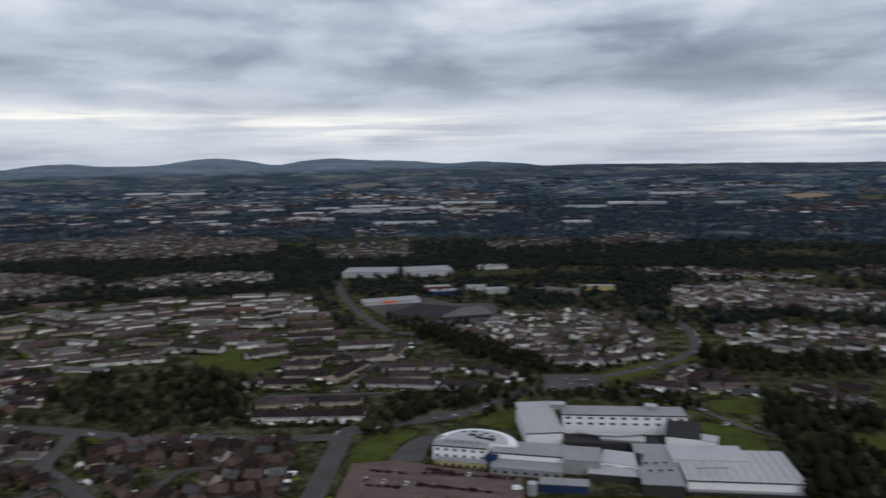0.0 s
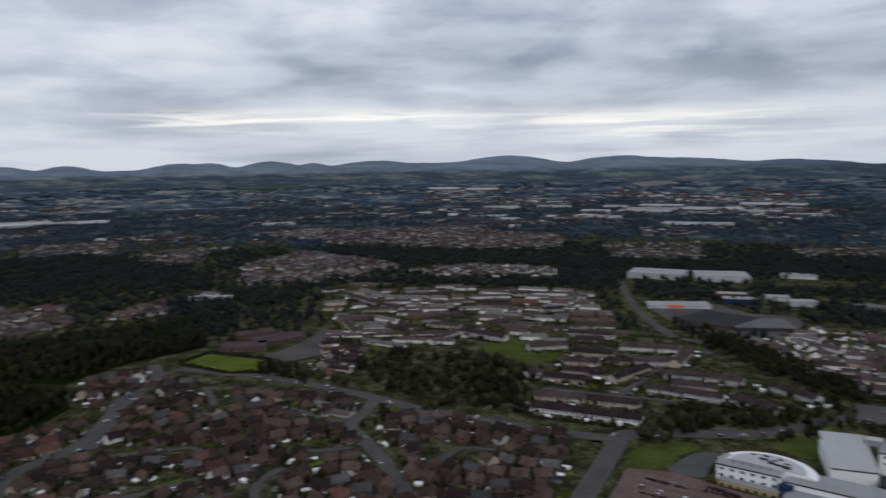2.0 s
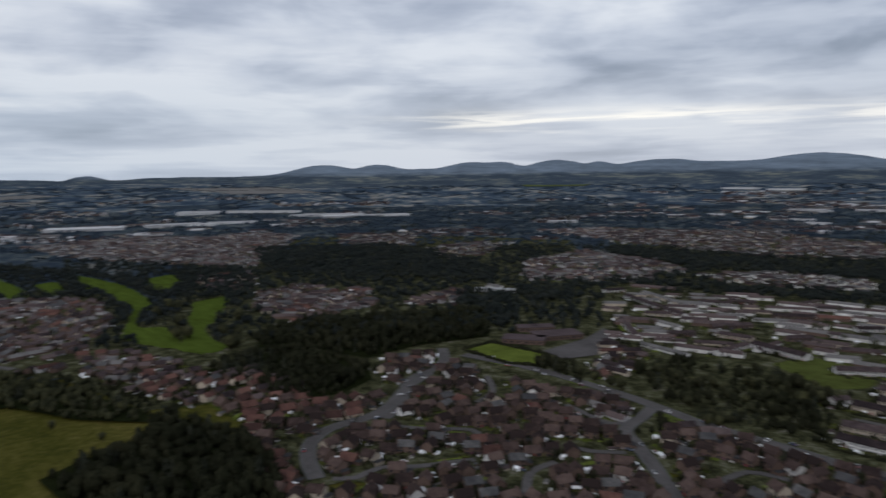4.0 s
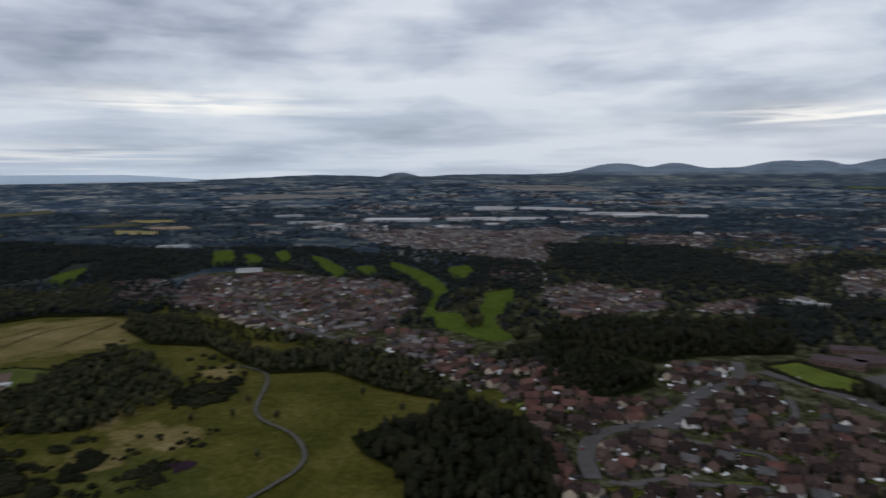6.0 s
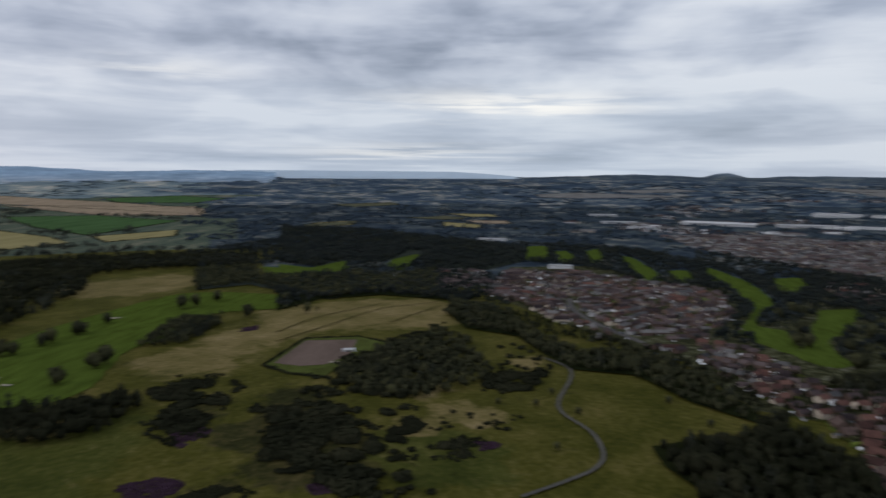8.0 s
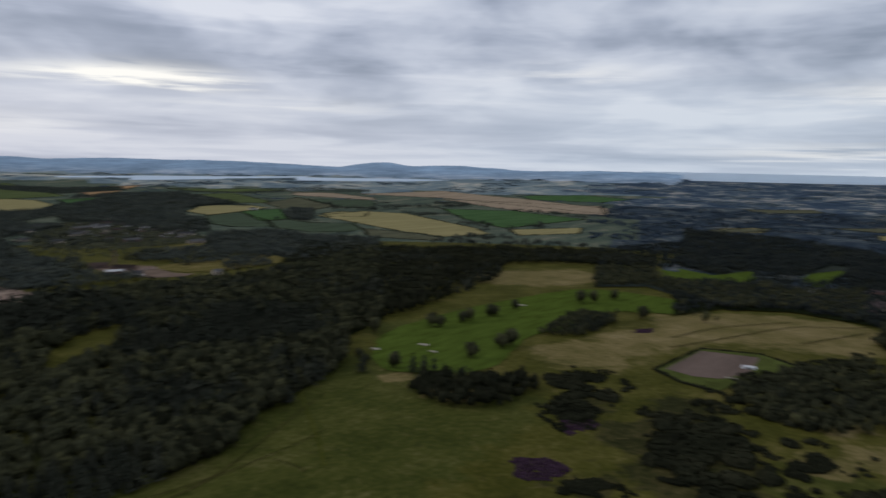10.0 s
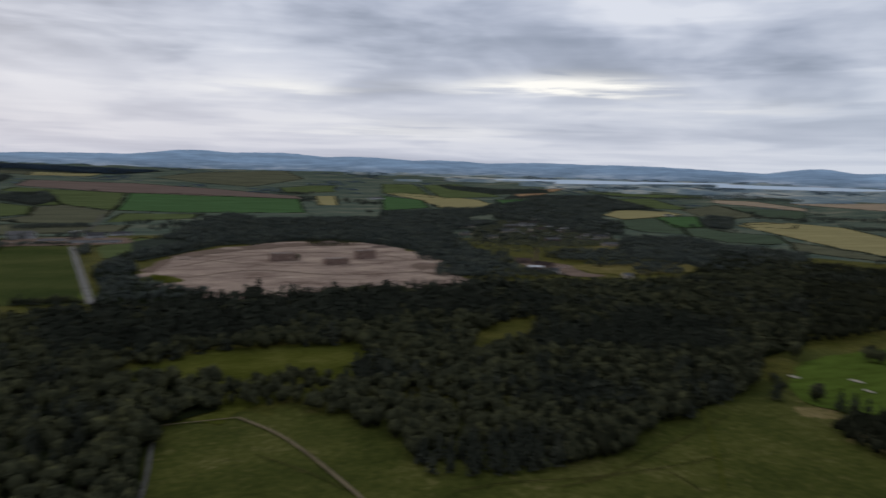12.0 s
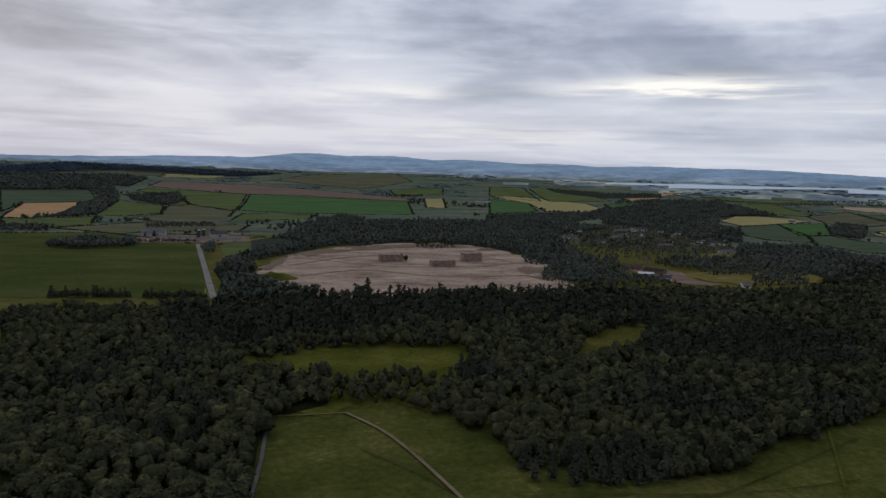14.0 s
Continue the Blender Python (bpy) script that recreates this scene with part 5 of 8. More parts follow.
# dark hedge round the bare plot
ring = [(-529, -126), (-536, -155), (-557, -183), (-651, -173), (-665, -124), (-640, -88), (-605, -93)]
fence_line = []
for (x0, y0), (x1, y1) in zip(ring, ring[1:]):
    n = int(math.hypot(x1 - x0, y1 - y0) / 2.0)
    fence_line += [(x0 + (x1 - x0) * k / n, y0 + (y1 - y0) * k / n) for k in range(n)]
plant("hedge", np.array(fence_line), 1.8, "low dark hedge round a bare plot", low=True, detail=1, category="hedge", leaf="dark_leaf")

# clipped hedge round the playing field
ring = [(-436, 450), (-435, 487), (-372, 487), (-352, 452), (-377, 441), (-436, 450)]
fence_line = []
for (x0, y0), (x1, y1) in zip(ring, ring[1:]):
    n = int(math.hypot(x1 - x0, y1 - y0) / 1.5)
    fence_line += [(x0 + (x1 - x0) * k / n, y0 + (y1 - y0) * k / n) for k in range(n)]
plant("hedge", np.array(fence_line), 2.4, "tall dark clipped hedge round a playing field", low=True, detail=1, category="hedge", leaf="dark_leaf")

# trees and scrub of the moor and the golf course
wood([(-387, -307), (-424, -304), (-476, -255), (-443, -232), (-397, -229), (-375, -260)], 5.5, 10.5, "dark thicket at the meadow's edge", 0.15, floor=False, leaf="dark_leaf")
wood([(-602, -320), (-714, -319), (-751, -292), (-693, -272), (-615, -281)], 5.5, 9, "thicket beside the fairway", 0.1, floor=False)
wood([(-529, -117), (-559, -119), (-626, -89), (-696, -49), (-664, -16), (-590, -7), (-558, 10), (-516, -11), (-480, -46), (-486, -88)], 6, 8, "dark rounded thicket on the moor", 0.05, floor=False)
wood([(-798, -49), (-861, -40), (-808, 23), (-711, 42), (-676, 50), (-620, 85), (-647, 132), (-601, 153), (-474, 183), (-454, 173), (-492, 143), (-556, 118), (-568, 69), (-626, 46), (-681, 29), (-714, -23)], 6.5, 9, "belt of trees between moor and houses", 0.05)
wood([(-407, 97), (-419, 122), (-422, 149), (-456, 185), (-419, 200), (-368, 199), (-308, 186), (-276, 161), (-308, 106), (-352, 108), (-378, 98)], 6, 10, "dark wood between moor and houses", 0.08, leaf="dark_leaf")
wood([(-542, 258), (-556, 314), (-543, 357), (-461, 359), (-423, 335), (-410, 297), (-423, 266), (-459, 260), (-507, 251)], 7, 10, "dark wood among the houses", 0.1, leaf="dark_leaf")
wood([(-627, 350), (-643, 435), (-574, 531), (-532, 589), (-453, 504), (-478, 432), (-475, 370), (-548, 360), (-575, 324)], 7.5, 11, "wide dark wood beyond the estate", 0.1, leaf="dark_leaf")
wood([(-1079, -462), (-903, -386), (-956, -332), (-909, -275), (-858, -196), (-913, -145), (-882, -63), (-1125, -84), (-1044, -159), (-1108, -203), (-1066, -245), (-1025, -277), (-1047, -345), (-1131, -389)], 8, 10, "dark trees between fairways", 0.2)
wood([(-1941, -580), (-1862, -314), (-1527, 47), (-1544, 71), (-1272, 63), (-1136, -9), (-1114, -98), (-1355, -137), (-1253, -180), (-1240, -254), (-1156, -283), (-1210, -365)], 10, 11, "wide dark woods beyond the golf course", 0.25, leaf="blue_wood")
wood([(-1041, -316), (-1070, -255), (-1065, -154), (-968, -141), (-908, -8), (-864, -27), (-896, -137), (-859, -207), (-782, -240)], 9, 9, "belt of trees behind the moor", 0.1, leaf="blue_wood")
wood([(-820, 20), (-770, 62), (-700, 100), (-640, 155), (-560, 190), (-480, 190), (-470, 178), (-560, 150), (-640, 120), (-690, 60), (-750, 20)], 8, 7, "straggling trees along the back gardens", 0.05, floor=False, leaf="dark_leaf")
wood([(-1015, -130), (-1120, -60), (-1080, 20), (-920, 10), (-800, 30), (-780, -20), (-880, -60)], 9, 8, "dark trees between moor and estate", 0.1, floor=False, leaf="blue_wood")
THICKETS = []
THICKETS += [([(-488, -241), (-520, -202), (-473, -181), (-414, -175), (-395, -189)], 3.0),
    ([(-434, -132), (-467, -118), (-437, -89), (-388, -57), (-344, -41), (-329, -70), (-363, -100)], 4.0),
    ([(-454, -71), (-443, -49), (-411, -21), (-394, -17), (-388, -42), (-412, -61)], 2.2),
    ([(-511, -118), (-586, -108), (-682, -56), (-565, -27), (-489, -55), (-482, -87)], 5.0),
    ([(-536, -2), (-576, 16), (-542, 41), (-509, 28), (-508, 5)], 3.0)]
THICKETS += [([(-459, -70), (-463, -51), (-414, -10), (-398, -15), (-402, -57)], 2.2),
    ([(-532, 1), (-547, 31), (-566, 48), (-542, 46), (-511, 29)], 3.5),
    ([(-450, -142), (-461, -118), (-407, -75), (-370, -42), (-371, -119)], 4.0),
    ([(-618, -7), (-670, 13), (-600, 53), (-520, 46), (-508, 13), (-534, -7)], 2.6),
    ([(-419, -65), (-463, -22), (-459, 24), (-428, 15), (-405, -27)], 1.6),
    ([(-317, -152), (-335, -131), (-327, -119), (-306, -144)], 1.5)]
for poly, size in THICKETS:
    p = scatter(poly, size * 0.95)
    if size in (2.6, 1.6):
        p = p[rng.random(len(p)) < 0.04]
    else:
        # the rim thins out to single low bushes in the grass
        mid = np.array(poly, float).mean(0)
        wide = [tuple(mid + (np.array(q) - mid) * 1.45) for q in poly]
        rim = scatter(wide, size * 1.5)
        rim = rim[~inside(rim, poly)]
        rim = rim[np.array([noise.noise((x / 14, y / 14, 3.6)) for x, y in rim]) > 0.16]
        plant("scrub", rim, size * 0.55, "straggling low gorse bushes on the moor", low=True, category="scrub", leaf="dark_leaf", spread=1.25)
    p = p[np.array([noise.noise((x / 13, y / 13, 6.6)) + 0.6 * noise.noise((x / 30, y / 30, 2.6)) for x, y in p]) > -0.05]
    plant("scrub", p, size, "dark low gorse and scrub on the moor", low=True, category="scrub", leaf="dark_leaf", spread=1.15)


for poly in HEATHER:
    p = scatter(poly, 1.1)
    plant("heather", p[np.array([noise.noise((x / 5, y / 5, 1.6)) for x, y in p]) > -0.5], 0.7, "low purple heather patch in moor grass", low=True, detail=1, category="heather", leaf="heather")


def tree_model(fir, k):
    """A single standing tree: tapered trunk with limbs, and a crown of leaf clumps."""
    t = new("tree")
    v, f = trunk_piece(8.5 if not fir else 13, 0.42)
    pieces = [(v, f)]
    for i in range(0 if fir else 5):
        a = i * 1.3 + k
        lv, lf = trunk_piece(4.0, 0.16, 4)
        m = np.array((Matrix.Rotation(a, 3, "Z") @ Matrix.Rotation(0.75, 3, "Y")))
        pieces.append((lv @ m.T + (0, 0, 4.6 + 0.5 * i), lf))
    v, f = join(pieces)
    ob = big_mesh("trunk", v, f, [M["bark"]], np.zeros(len(f)))
    ob.parent = t
    v, f = (CONIFER if fir else BROAD)[0][k]
    ob = big_mesh("crown", v, f, [M["needle" if fir else "leaf"]], np.zeros(len(f)), True)
    ob.parent = t
    return t


TREES = {(fir, k): tagged(tree_model(fir, k), "dark green conifer with drooping branches" if fir else "broad dark green leafy tree in summer leaf", "tree", "single trees") for fir in (False, True) for k in range(4)}
tree_used = set()


def tree(x, y, height, fir=False):
    k = (fir, random.randrange(4))
    s = height / 13.5
    m = Matrix.Translation((x, y, land(x, y))) @ Matrix.Rotation(random.uniform(0, 6.28), 4, "Z")
    if k in tree_used:
        ob = copy_thing(TREES[k], m)
    else:
        tree_used.add(k)
        ob = TREES[k]
    ob.matrix_basis = m @ Matrix.Diagonal((s * random.uniform(1.1, 1.4), s * random.uniform(1.1, 1.4), s, 1))


for x, y in [(-505, -437), (-562, -411), (-567, -404), (-599, -399), (-610, -398), (-643, -393), (-651, -392), (-491, -317), (-534, -314), (-546, -310), (-779, -349), (-829, -328), (-772, -202), (-746, -261), (-697, -393), (-794, -340), (-835, -245)]:
    tree(x, y, random.uniform(12, 18))
for x, y in [(-402, -360), (-426, -348), (-426, -329), (-421, -315), (-425, -406)]:
    tree(x, y, random.uniform(12, 17), random.random() < 0.6)
for x, y in [(-476, 8), (-475, 34), (-502, 47), (-462, 61), (-444, 142), (-490, 127), (-708, -50), (-788, -195), (-398, 41), (-794, -234), (-804, -223)]:
    tree(x, y, 6.0)
for x, y in [(-670, 289), (-663, 297), (-591, 304), (-599, 314), (-826, 348), (-805, 351), (-794, 320), (-647, 326), (-631, 334), (-724, 316), (-706, 376)]:
    tree(x, y, 16.0)
for x, y in [(-259, 497), (-236, 483), (-228, 501), (-205, 476), (-208, 514), (-187, 492), (-182, 511), (-165, 497), (-156, 509), (-169, 538), (-179, 537), (-218, 443), (-192, 418), (-187, 423), (-182, 457), (-173, 467), (-37, 432), (-31, 447), (-24, 457), (-13, 458), (2, 462), (14, 470), (-39, 414), (-47, 423), (-50, 415), (54, 483), (64, 482), (113, 479), (116, 460), (125, 465), (126, 449), (138, 458), (216, 471), (202, 418), (196, 392), (194, 375), (217, 408), (207, 375), (178, 360), (177, 347), (201, 353)]:
    tree(x, y, random.uniform(8, 12))
for x, y in [(-352, 456), (-346, 463), (-332, 461), (-313, 452), (-297, 451), (-281, 447), (-269, 443), (-286, 500), (-269, 496), (-252, 491), (-236, 488), (-223, 492), (-209, 481), (-191, 471), (-221, 448), (-195, 430), (-187, 420), (-202, 511), (-192, 524), (-181, 534), (-164, 523)]:
    tree(x, y, random.uniform(8, 12))
for x, y in [(5, -564), (-25, -487), (-210, -450), (-431, -391), (-422, -374), (-515, -447)]:
    tree(x, y, 9.0)
for x, y in EDGE:
    tree(x, y, random.uniform(9.5, 14.5), noise.noise((x / 55, y / 55, 9.3)) > 0.33 or (inside(np.array([(x, y)]), SPRUCE[2])[0] and random.random() < 0.8))
for k, m in TREES.items():
    if k not in tree_used:
        for ob in list(m.children_recursive) + [m]:
            bpy.data.objects.remove(ob)



# ---------------- buildings ----------------
def box_bm(x0, y0, z0, x1, y1, z1, bm=None):
    bm = bm or bmesh.new()
    v = [bm.verts.new(p) for p in ((x0, y0, z0), (x1, y0, z0), (x1, y1, z0), (x0, y1, z0), (x0, y0, z1), (x1, y0, z1), (x1, y1, z1), (x0, y1, z1))]
    for f in ((3, 2, 1, 0), (4, 5, 6, 7), (0, 1, 5, 4), (1, 2, 6, 5), (2, 3, 7, 6), (3, 0, 4, 7)):
        bm.faces.new([v[i] for i in f])
    return bm


def gable_walls(l, d, eave, ridge):
    """Walls with two gables; the ridge runs along x."""
    bm = bmesh.new()
    a, b = l / 2, d / 2
    v = [bm.verts.new(p) for p in ((-a, -b, -0.5), (a, -b, -0.5), (a, b, -0.5), (-a, b, -0.5), (-a, -b, eave), (a, -b, eave), (a, b, eave), (-a, b, eave), (-a, 0, ridge), (a, 0, ridge))]
    for f in ((0, 1, 5, 4), (2, 3, 7, 6), (1, 2, 6, 9, 5), (3, 0, 4, 8, 7), (3, 2, 1, 0), (4, 5, 9, 8), (6, 7, 8, 9)):
        bm.faces.new([v[i] for i in f])
    return bm


def gable_roof(l, d, eave, ridge, over=0.4, thick=0.22):
    """Two roof slabs of real thickness with eaves and verges that stand out."""
    bm = bmesh.new()
    a, b = l / 2 + over, d / 2 + over
    drop = (ridge - eave) / (d / 2) * over
    prof = [(-b, eave - drop), (0, ridge), (b, eave - drop)]
    rings = []
    for x in (-a, a):
        rings.append([bm.verts.new((x, y, z + 0.03)) for y, z in prof] + [bm.verts.new((x, y, z + 0.03 + thick)) for y, z in prof])
    p, q = rings
    for i in (0, 1):
        bm.faces.new((p[3 + i], q[3 + i], q[4 + i], p[4 + i]))
        bm.faces.new((p[1 + i], q[1 + i], q[i], p[i]))
        for r in (p, q):
            bm.faces.new((r[i], r[i + 1], r[i + 4], r[i + 3]))
    for i in (0, 2):
        bm.faces.new((p[i], q[i], q[i + 3], p[i + 3]))
    bmesh.ops.recalc_face_normals(bm, faces=bm.faces[:])
    return bm


def empty(name, x, y, turn=0.0, z=None):
    ob = new(name)
    ob.matrix_basis = Matrix.Translation((x, y, land(x, y) if z is None else z)) @ Matrix.Rotation(turn, 4, "Z")
    return ob


PANE = bpy.data.meshes.new("window")
b = box_bm(-0.7, -0.04, -0.6, 0.7, 0.05, 0.6)
b.to_mesh(PANE)
b.free()
PANE.materials.append(M["glass"])


def window(parent, x, y, z, turn=0.0, sx=1.0, sz=1.0):
    ob = new("window", PANE)
    ob.parent = parent
    ob.matrix_basis = Matrix.LocRotScale((x, y, z), Euler((0, 0, turn)), (sx, 1, sz))
    return ob


def house_model(l, d, eave, ridge, wall, roof, wing):
    """A small family house: walls, tiled roof, chimney, windows, door and on some a side garage."""
    h = empty("house", 0, 0, 0, 0)
    part("wall", gable_walls(l, d, eave, ridge), M[wall], h)
    part("roof", gable_roof(l, d, eave, ridge), M[roof], h)
    part("chimney", box_bm(l / 2 - 1.3, -0.4, ridge - 1.2, l / 2 - 0.5, 0.4, ridge + 1.0), M["brick_wall"], h, "brick chimney stack")
    part("door", box_bm(-0.5, -d / 2 - 0.05, 0.0, 0.5, -d / 2 + 0.05, 2.05), M["door"], h)
    for s in (-1, 1):
        for k in (-1, 1) if s < 0 else (1,):
            window(h, k * l * 0.3, s * (d / 2 + 0.02), eave - 1.1)
        window(h, s * l * 0.28, -d / 2 - 0.02, 1.4, 0, 1.25)
    if wing:
        garage = part("garage", box_bm(l / 2, -2.8, -0.5, l / 2 + 3.2, 2.8, 2.5), M[wall], h)
        part("garage_roof", box_bm(l / 2 + 0.01, -3.0, 2.5, l / 2 + 3.4, 3.0, 2.68), M["dark_felt"], garage)
    return h


ROADS = []


def clear_of_roads(p, gap):
    q = np.array(p)
    for line, half in ROADS:
        a = np.array([(v.x, v.y) for v in line])
        if np.min(np.hypot(a[:, 0] - q[0], a[:, 1] - q[1])) < half + gap:
            return False
    return True


for line, half in STREETS:
    ROADS.append((line, half))

HOUSE_LABELS = {"brick_wall": "brown brick family house with a %s roof beside gardens", "white_wall": "white rendered family house with a %s roof beside gardens", "cream_wall": "cream harled family house with a %s roof beside gardens"}
ROOF_WORDS = {"roof": "dark brown tile", "red_roof": "red tile", "grey_roof": "grey tile"}
MODELS = []
for l, d, eave, ridge, wall, roof, wing in ((9, 7.5, 4.9, 7.6, "brick_wall", "roof", True), (8, 7, 4.8, 7.4, "brick_wall", "roof", False), (10, 8, 3.0, 5.9, "brick_wall", "roof", True),
                                            (8.5, 7.5, 4.9, 7.7, "white_wall", "roof", False), (9, 7, 4.8, 7.3, "brick_wall", "grey_roof", True), (11, 8.5, 2.9, 5.8, "cream_wall", "red_roof", False),
                                            (9, 7.5, 4.8, 7.6, "cream_wall", "roof", True), (10, 8, 3.0, 6.0, "brick_wall", "red_roof", True)):
    m = house_model(l, d, eave, ridge, wall, roof, wing)
    tagged(m, HOUSE_LABELS[wall] % ROOF_WORDS[roof], "house", "estate houses")
    MODELS.append(m)
used_models = set()
TAKEN, BUILT = [], []


def house_at(x, y, turn, which):
    pose_m = Matrix.Translation((x, y, land(x, y))) @ Matrix.Rotation(turn, 4, "Z")
    if which in used_models:
        ob = copy_thing(MODELS[which], pose_m)
    else:
        used_models.add(which)
        ob = MODELS[which]
        ob.matrix_basis = pose_m
    TAKEN.append((x, y))
    return ob


def joined_houses(name, plots, label, height=1.0, walls=(0.62, 0.16, 0.22), roofs=(0.52, 0.42, 0.06), far=False, last="red_roof"):
    """Many small far houses, past counting, joined in one growth of walls and roofs. plots: (x, y, turn, length, depth)."""
    vs, fs, ms, k = [], [], [], 0
    tris = np.array([(0, 1, 5), (0, 5, 4), (2, 3, 7), (2, 7, 6), (1, 2, 6), (1, 6, 5), (5, 6, 9), (3, 0, 4), (3, 4, 7), (7, 4, 8),
                     (10, 11, 15), (10, 15, 14), (15, 13, 12), (15, 12, 14)])
    for x, y, turn, l, d in plots:
        e = (4.4 if rng.random() < 0.55 else 2.7) * height
        r = e + d * 0.33
        a, b, o = l / 2, d / 2, 0.35
        v = np.array([(-a, -b, -1), (a, -b, -1), (a, b, -1), (-a, b, -1), (-a, -b, e), (a, -b, e), (a, b, e), (-a, b, e), (-a, 0, r), (a, 0, r),
                      (-a - o, -b - o, e - 0.2), (a + o, -b - o, e - 0.2), (-a - o, b + o, e - 0.2), (a + o, b + o, e - 0.2), (-a - o, 0, r + 0.15), (a + o, 0, r + 0.15)], float)
        c, s = math.cos(turn), math.sin(turn)
        w = v.copy()
        w[:, 0] = v[:, 0] * c - v[:, 1] * s + x
        w[:, 1] = v[:, 0] * s + v[:, 1] * c + y
        w[:, 2] += land(x, y)
        vs.append(w), fs.append(tris + k)
        k += 16
        wall = int(rng.choice(3, p=walls))
        roof = 3 + int(rng.choice(3, p=roofs))
        ms.append(np.array([wall] * 10 + [roof] * 4))
        TAKEN.append((x, y))
    if not vs:
        return
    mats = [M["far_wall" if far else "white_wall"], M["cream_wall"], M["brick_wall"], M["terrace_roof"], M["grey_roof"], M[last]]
    tagged(big_mesh(name, np.concatenate(vs), np.concatenate(fs), mats, np.concatenate(ms)), label, "houses", kind="stuff")


def house_estate(poly, gap, turn, share, limit, holes=(), swing=0.25, walls=(0.16, 0.12, 0.72), roofs=(0.80, 0.05, 0.15)):
    """Houses in loose rows over a plot, clear of the streets; share: how often each model stands."""
    rs = random.Random(int(abs(poly[0][0]) * 7 + abs(poly[0][1])))
    c, s = math.cos(turn), math.sin(turn)
    q = np.array(poly, float)
    mid, rad = q.mean(0), np.max(np.hypot(*(q - q.mean(0)).T))
    n = int(rad / gap) + 1
    spots = []
    for i in range(-n, n + 1):
        for j in range(-n, n + 1):
            u, v = i * gap * 0.95 + (j % 2) * gap * 0.3 + rs.uniform(-1.6, 1.6), j * gap * 1.2 + rs.uniform(-2.5, 2.5)
            spots.append((mid[0] + u * c - v * s, mid[1] + u * s + v * c))
    p = np.array(spots)
    keep = inside(p, poly)
    for hole in holes:
        keep &= ~inside(p, hole)
    count, spare = 0, []
    for x, y in p[keep][np.argsort(np.hypot(p[keep][:, 0], p[keep][:, 1]))]:
        if not clear_of_roads((x, y), 5.6) or rs.random() < 0.07:
            continue
        if count >= limit:
            spare.append((x, y, turn + 1.6 * noise.noise((x / 90, y / 90, 2.0)), rs.uniform(7.5, 10), rs.uniform(6.5, 7.5)))
            continue
        bend = 1.6 * noise.noise((x / 90, y / 90, 2.0))
        a = turn + bend + rs.uniform(-swing, swing) + (math.pi / 2 if rs.random() < 0.25 else 0)
        house_at(x, y, a, rs.choices(range(len(MODELS)), share)[0])
        count += 1
    joined_houses("estate_houses", spare, "brick family houses with brown roofs in estate rows", walls=walls, roofs=roofs)


GARDENS = []


def terrace(p0, p1, depth=9.0, eave=4.5, ridge=7.1, wall="white_wall", roof="terrace_roof", label="", back=True):
    """A row of joined houses whose front foot runs from p0 to p1, with a chimney and windows for each house."""
    a, b = Vector((*p0, 0)), Vector((*p1, 0))
    d = b - a
    l = d.length
    turn = math.atan2(d.y, d.x)
    side = Vector((-d.y, d.x, 0)).normalized()
    mid = (a + b) / 2
    if side.dot(mid) < 0:
        side = -side
        turn += math.pi
    mid = mid + side * depth / 2
    h = empty("terrace_row", mid.x, mid.y, turn)
    part("wall", gable_walls(l, depth, eave, ridge), M[wall], h)
    part("roof", gable_roof(l, depth, eave, ridge, 0.3), M[roof], h)
    n = max(1, round(l / 6.5))
    w = l / n
    for k in range(n):
        x = -l / 2 + w * (k + 0.5)
        window(h, x - w * 0.2, -depth / 2 - 0.02, eave - 1.0, 0, 1.1)
        window(h, x + w * 0.24, -depth / 2 - 0.02, eave - 1.0)
        window(h, x - w * 0.2, -depth / 2 - 0.02, 1.4, 0, 1.3)
        door = part("door", box_bm(x + w * 0.24 - 0.5, -depth / 2 - 0.05, 0, x + w * 0.24 + 0.5, -depth / 2 + 0.05, 2.05), M["door"], h)
        if k % 2 == 0:
            part("chimney", box_bm(x + w / 2 - 0.5, -0.35, ridge - 0.8, x + w / 2 + 0.5, 0.35, ridge + 0.9), M["brick_wall"], h, "squat brick chimney")
    for u in np.linspace(-l / 2, l / 2, max(2, int(l / 8))):
        e = d.normalized() * u
        TAKEN.append((mid.x + e.x, mid.y + e.y))
    GARDENS.append((mid, d.normalized(), -side, l, depth))
    return tagged(h, label or "two-storey terrace row with pale render and brown tiled roof", "terrace", "terrace rows")


def row_plan(poly, turn, gap, lmin, lmax, rs):
    """Ends of terrace rows in lines across a plot."""
    c, s = math.cos(turn), math.sin(turn)
    q = np.array(poly, float)
    mid, rad = q.mean(0), np.max(np.hypot(*(q - q.mean(0)).T))
    out = []
    v = -rad
    while v < rad:
        u = -rad + rs.uniform(0, 20)
        while u < rad:
            l = rs.uniform(lmin, lmax)
            a = (mid[0] + u * c - v * s, mid[1] + u * s + v * c)
            b = (mid[0] + (u + l) * c - v * s, mid[1] + (u + l) * s + v * c)
            m = ((a[0] + b[0]) / 2, (a[1] + b[1]) / 2)
            if all(inside(np.array([a, b, m]), poly)):
                out.append((a, b))
            u += l + rs.uniform(4, 12)
        v += gap * rs.uniform(0.85, 1.15)
    return out


WALL_PICK = ["white_wall", "white_wall", "cream_wall", "brick_wall"]


HOME_CELLS = set()


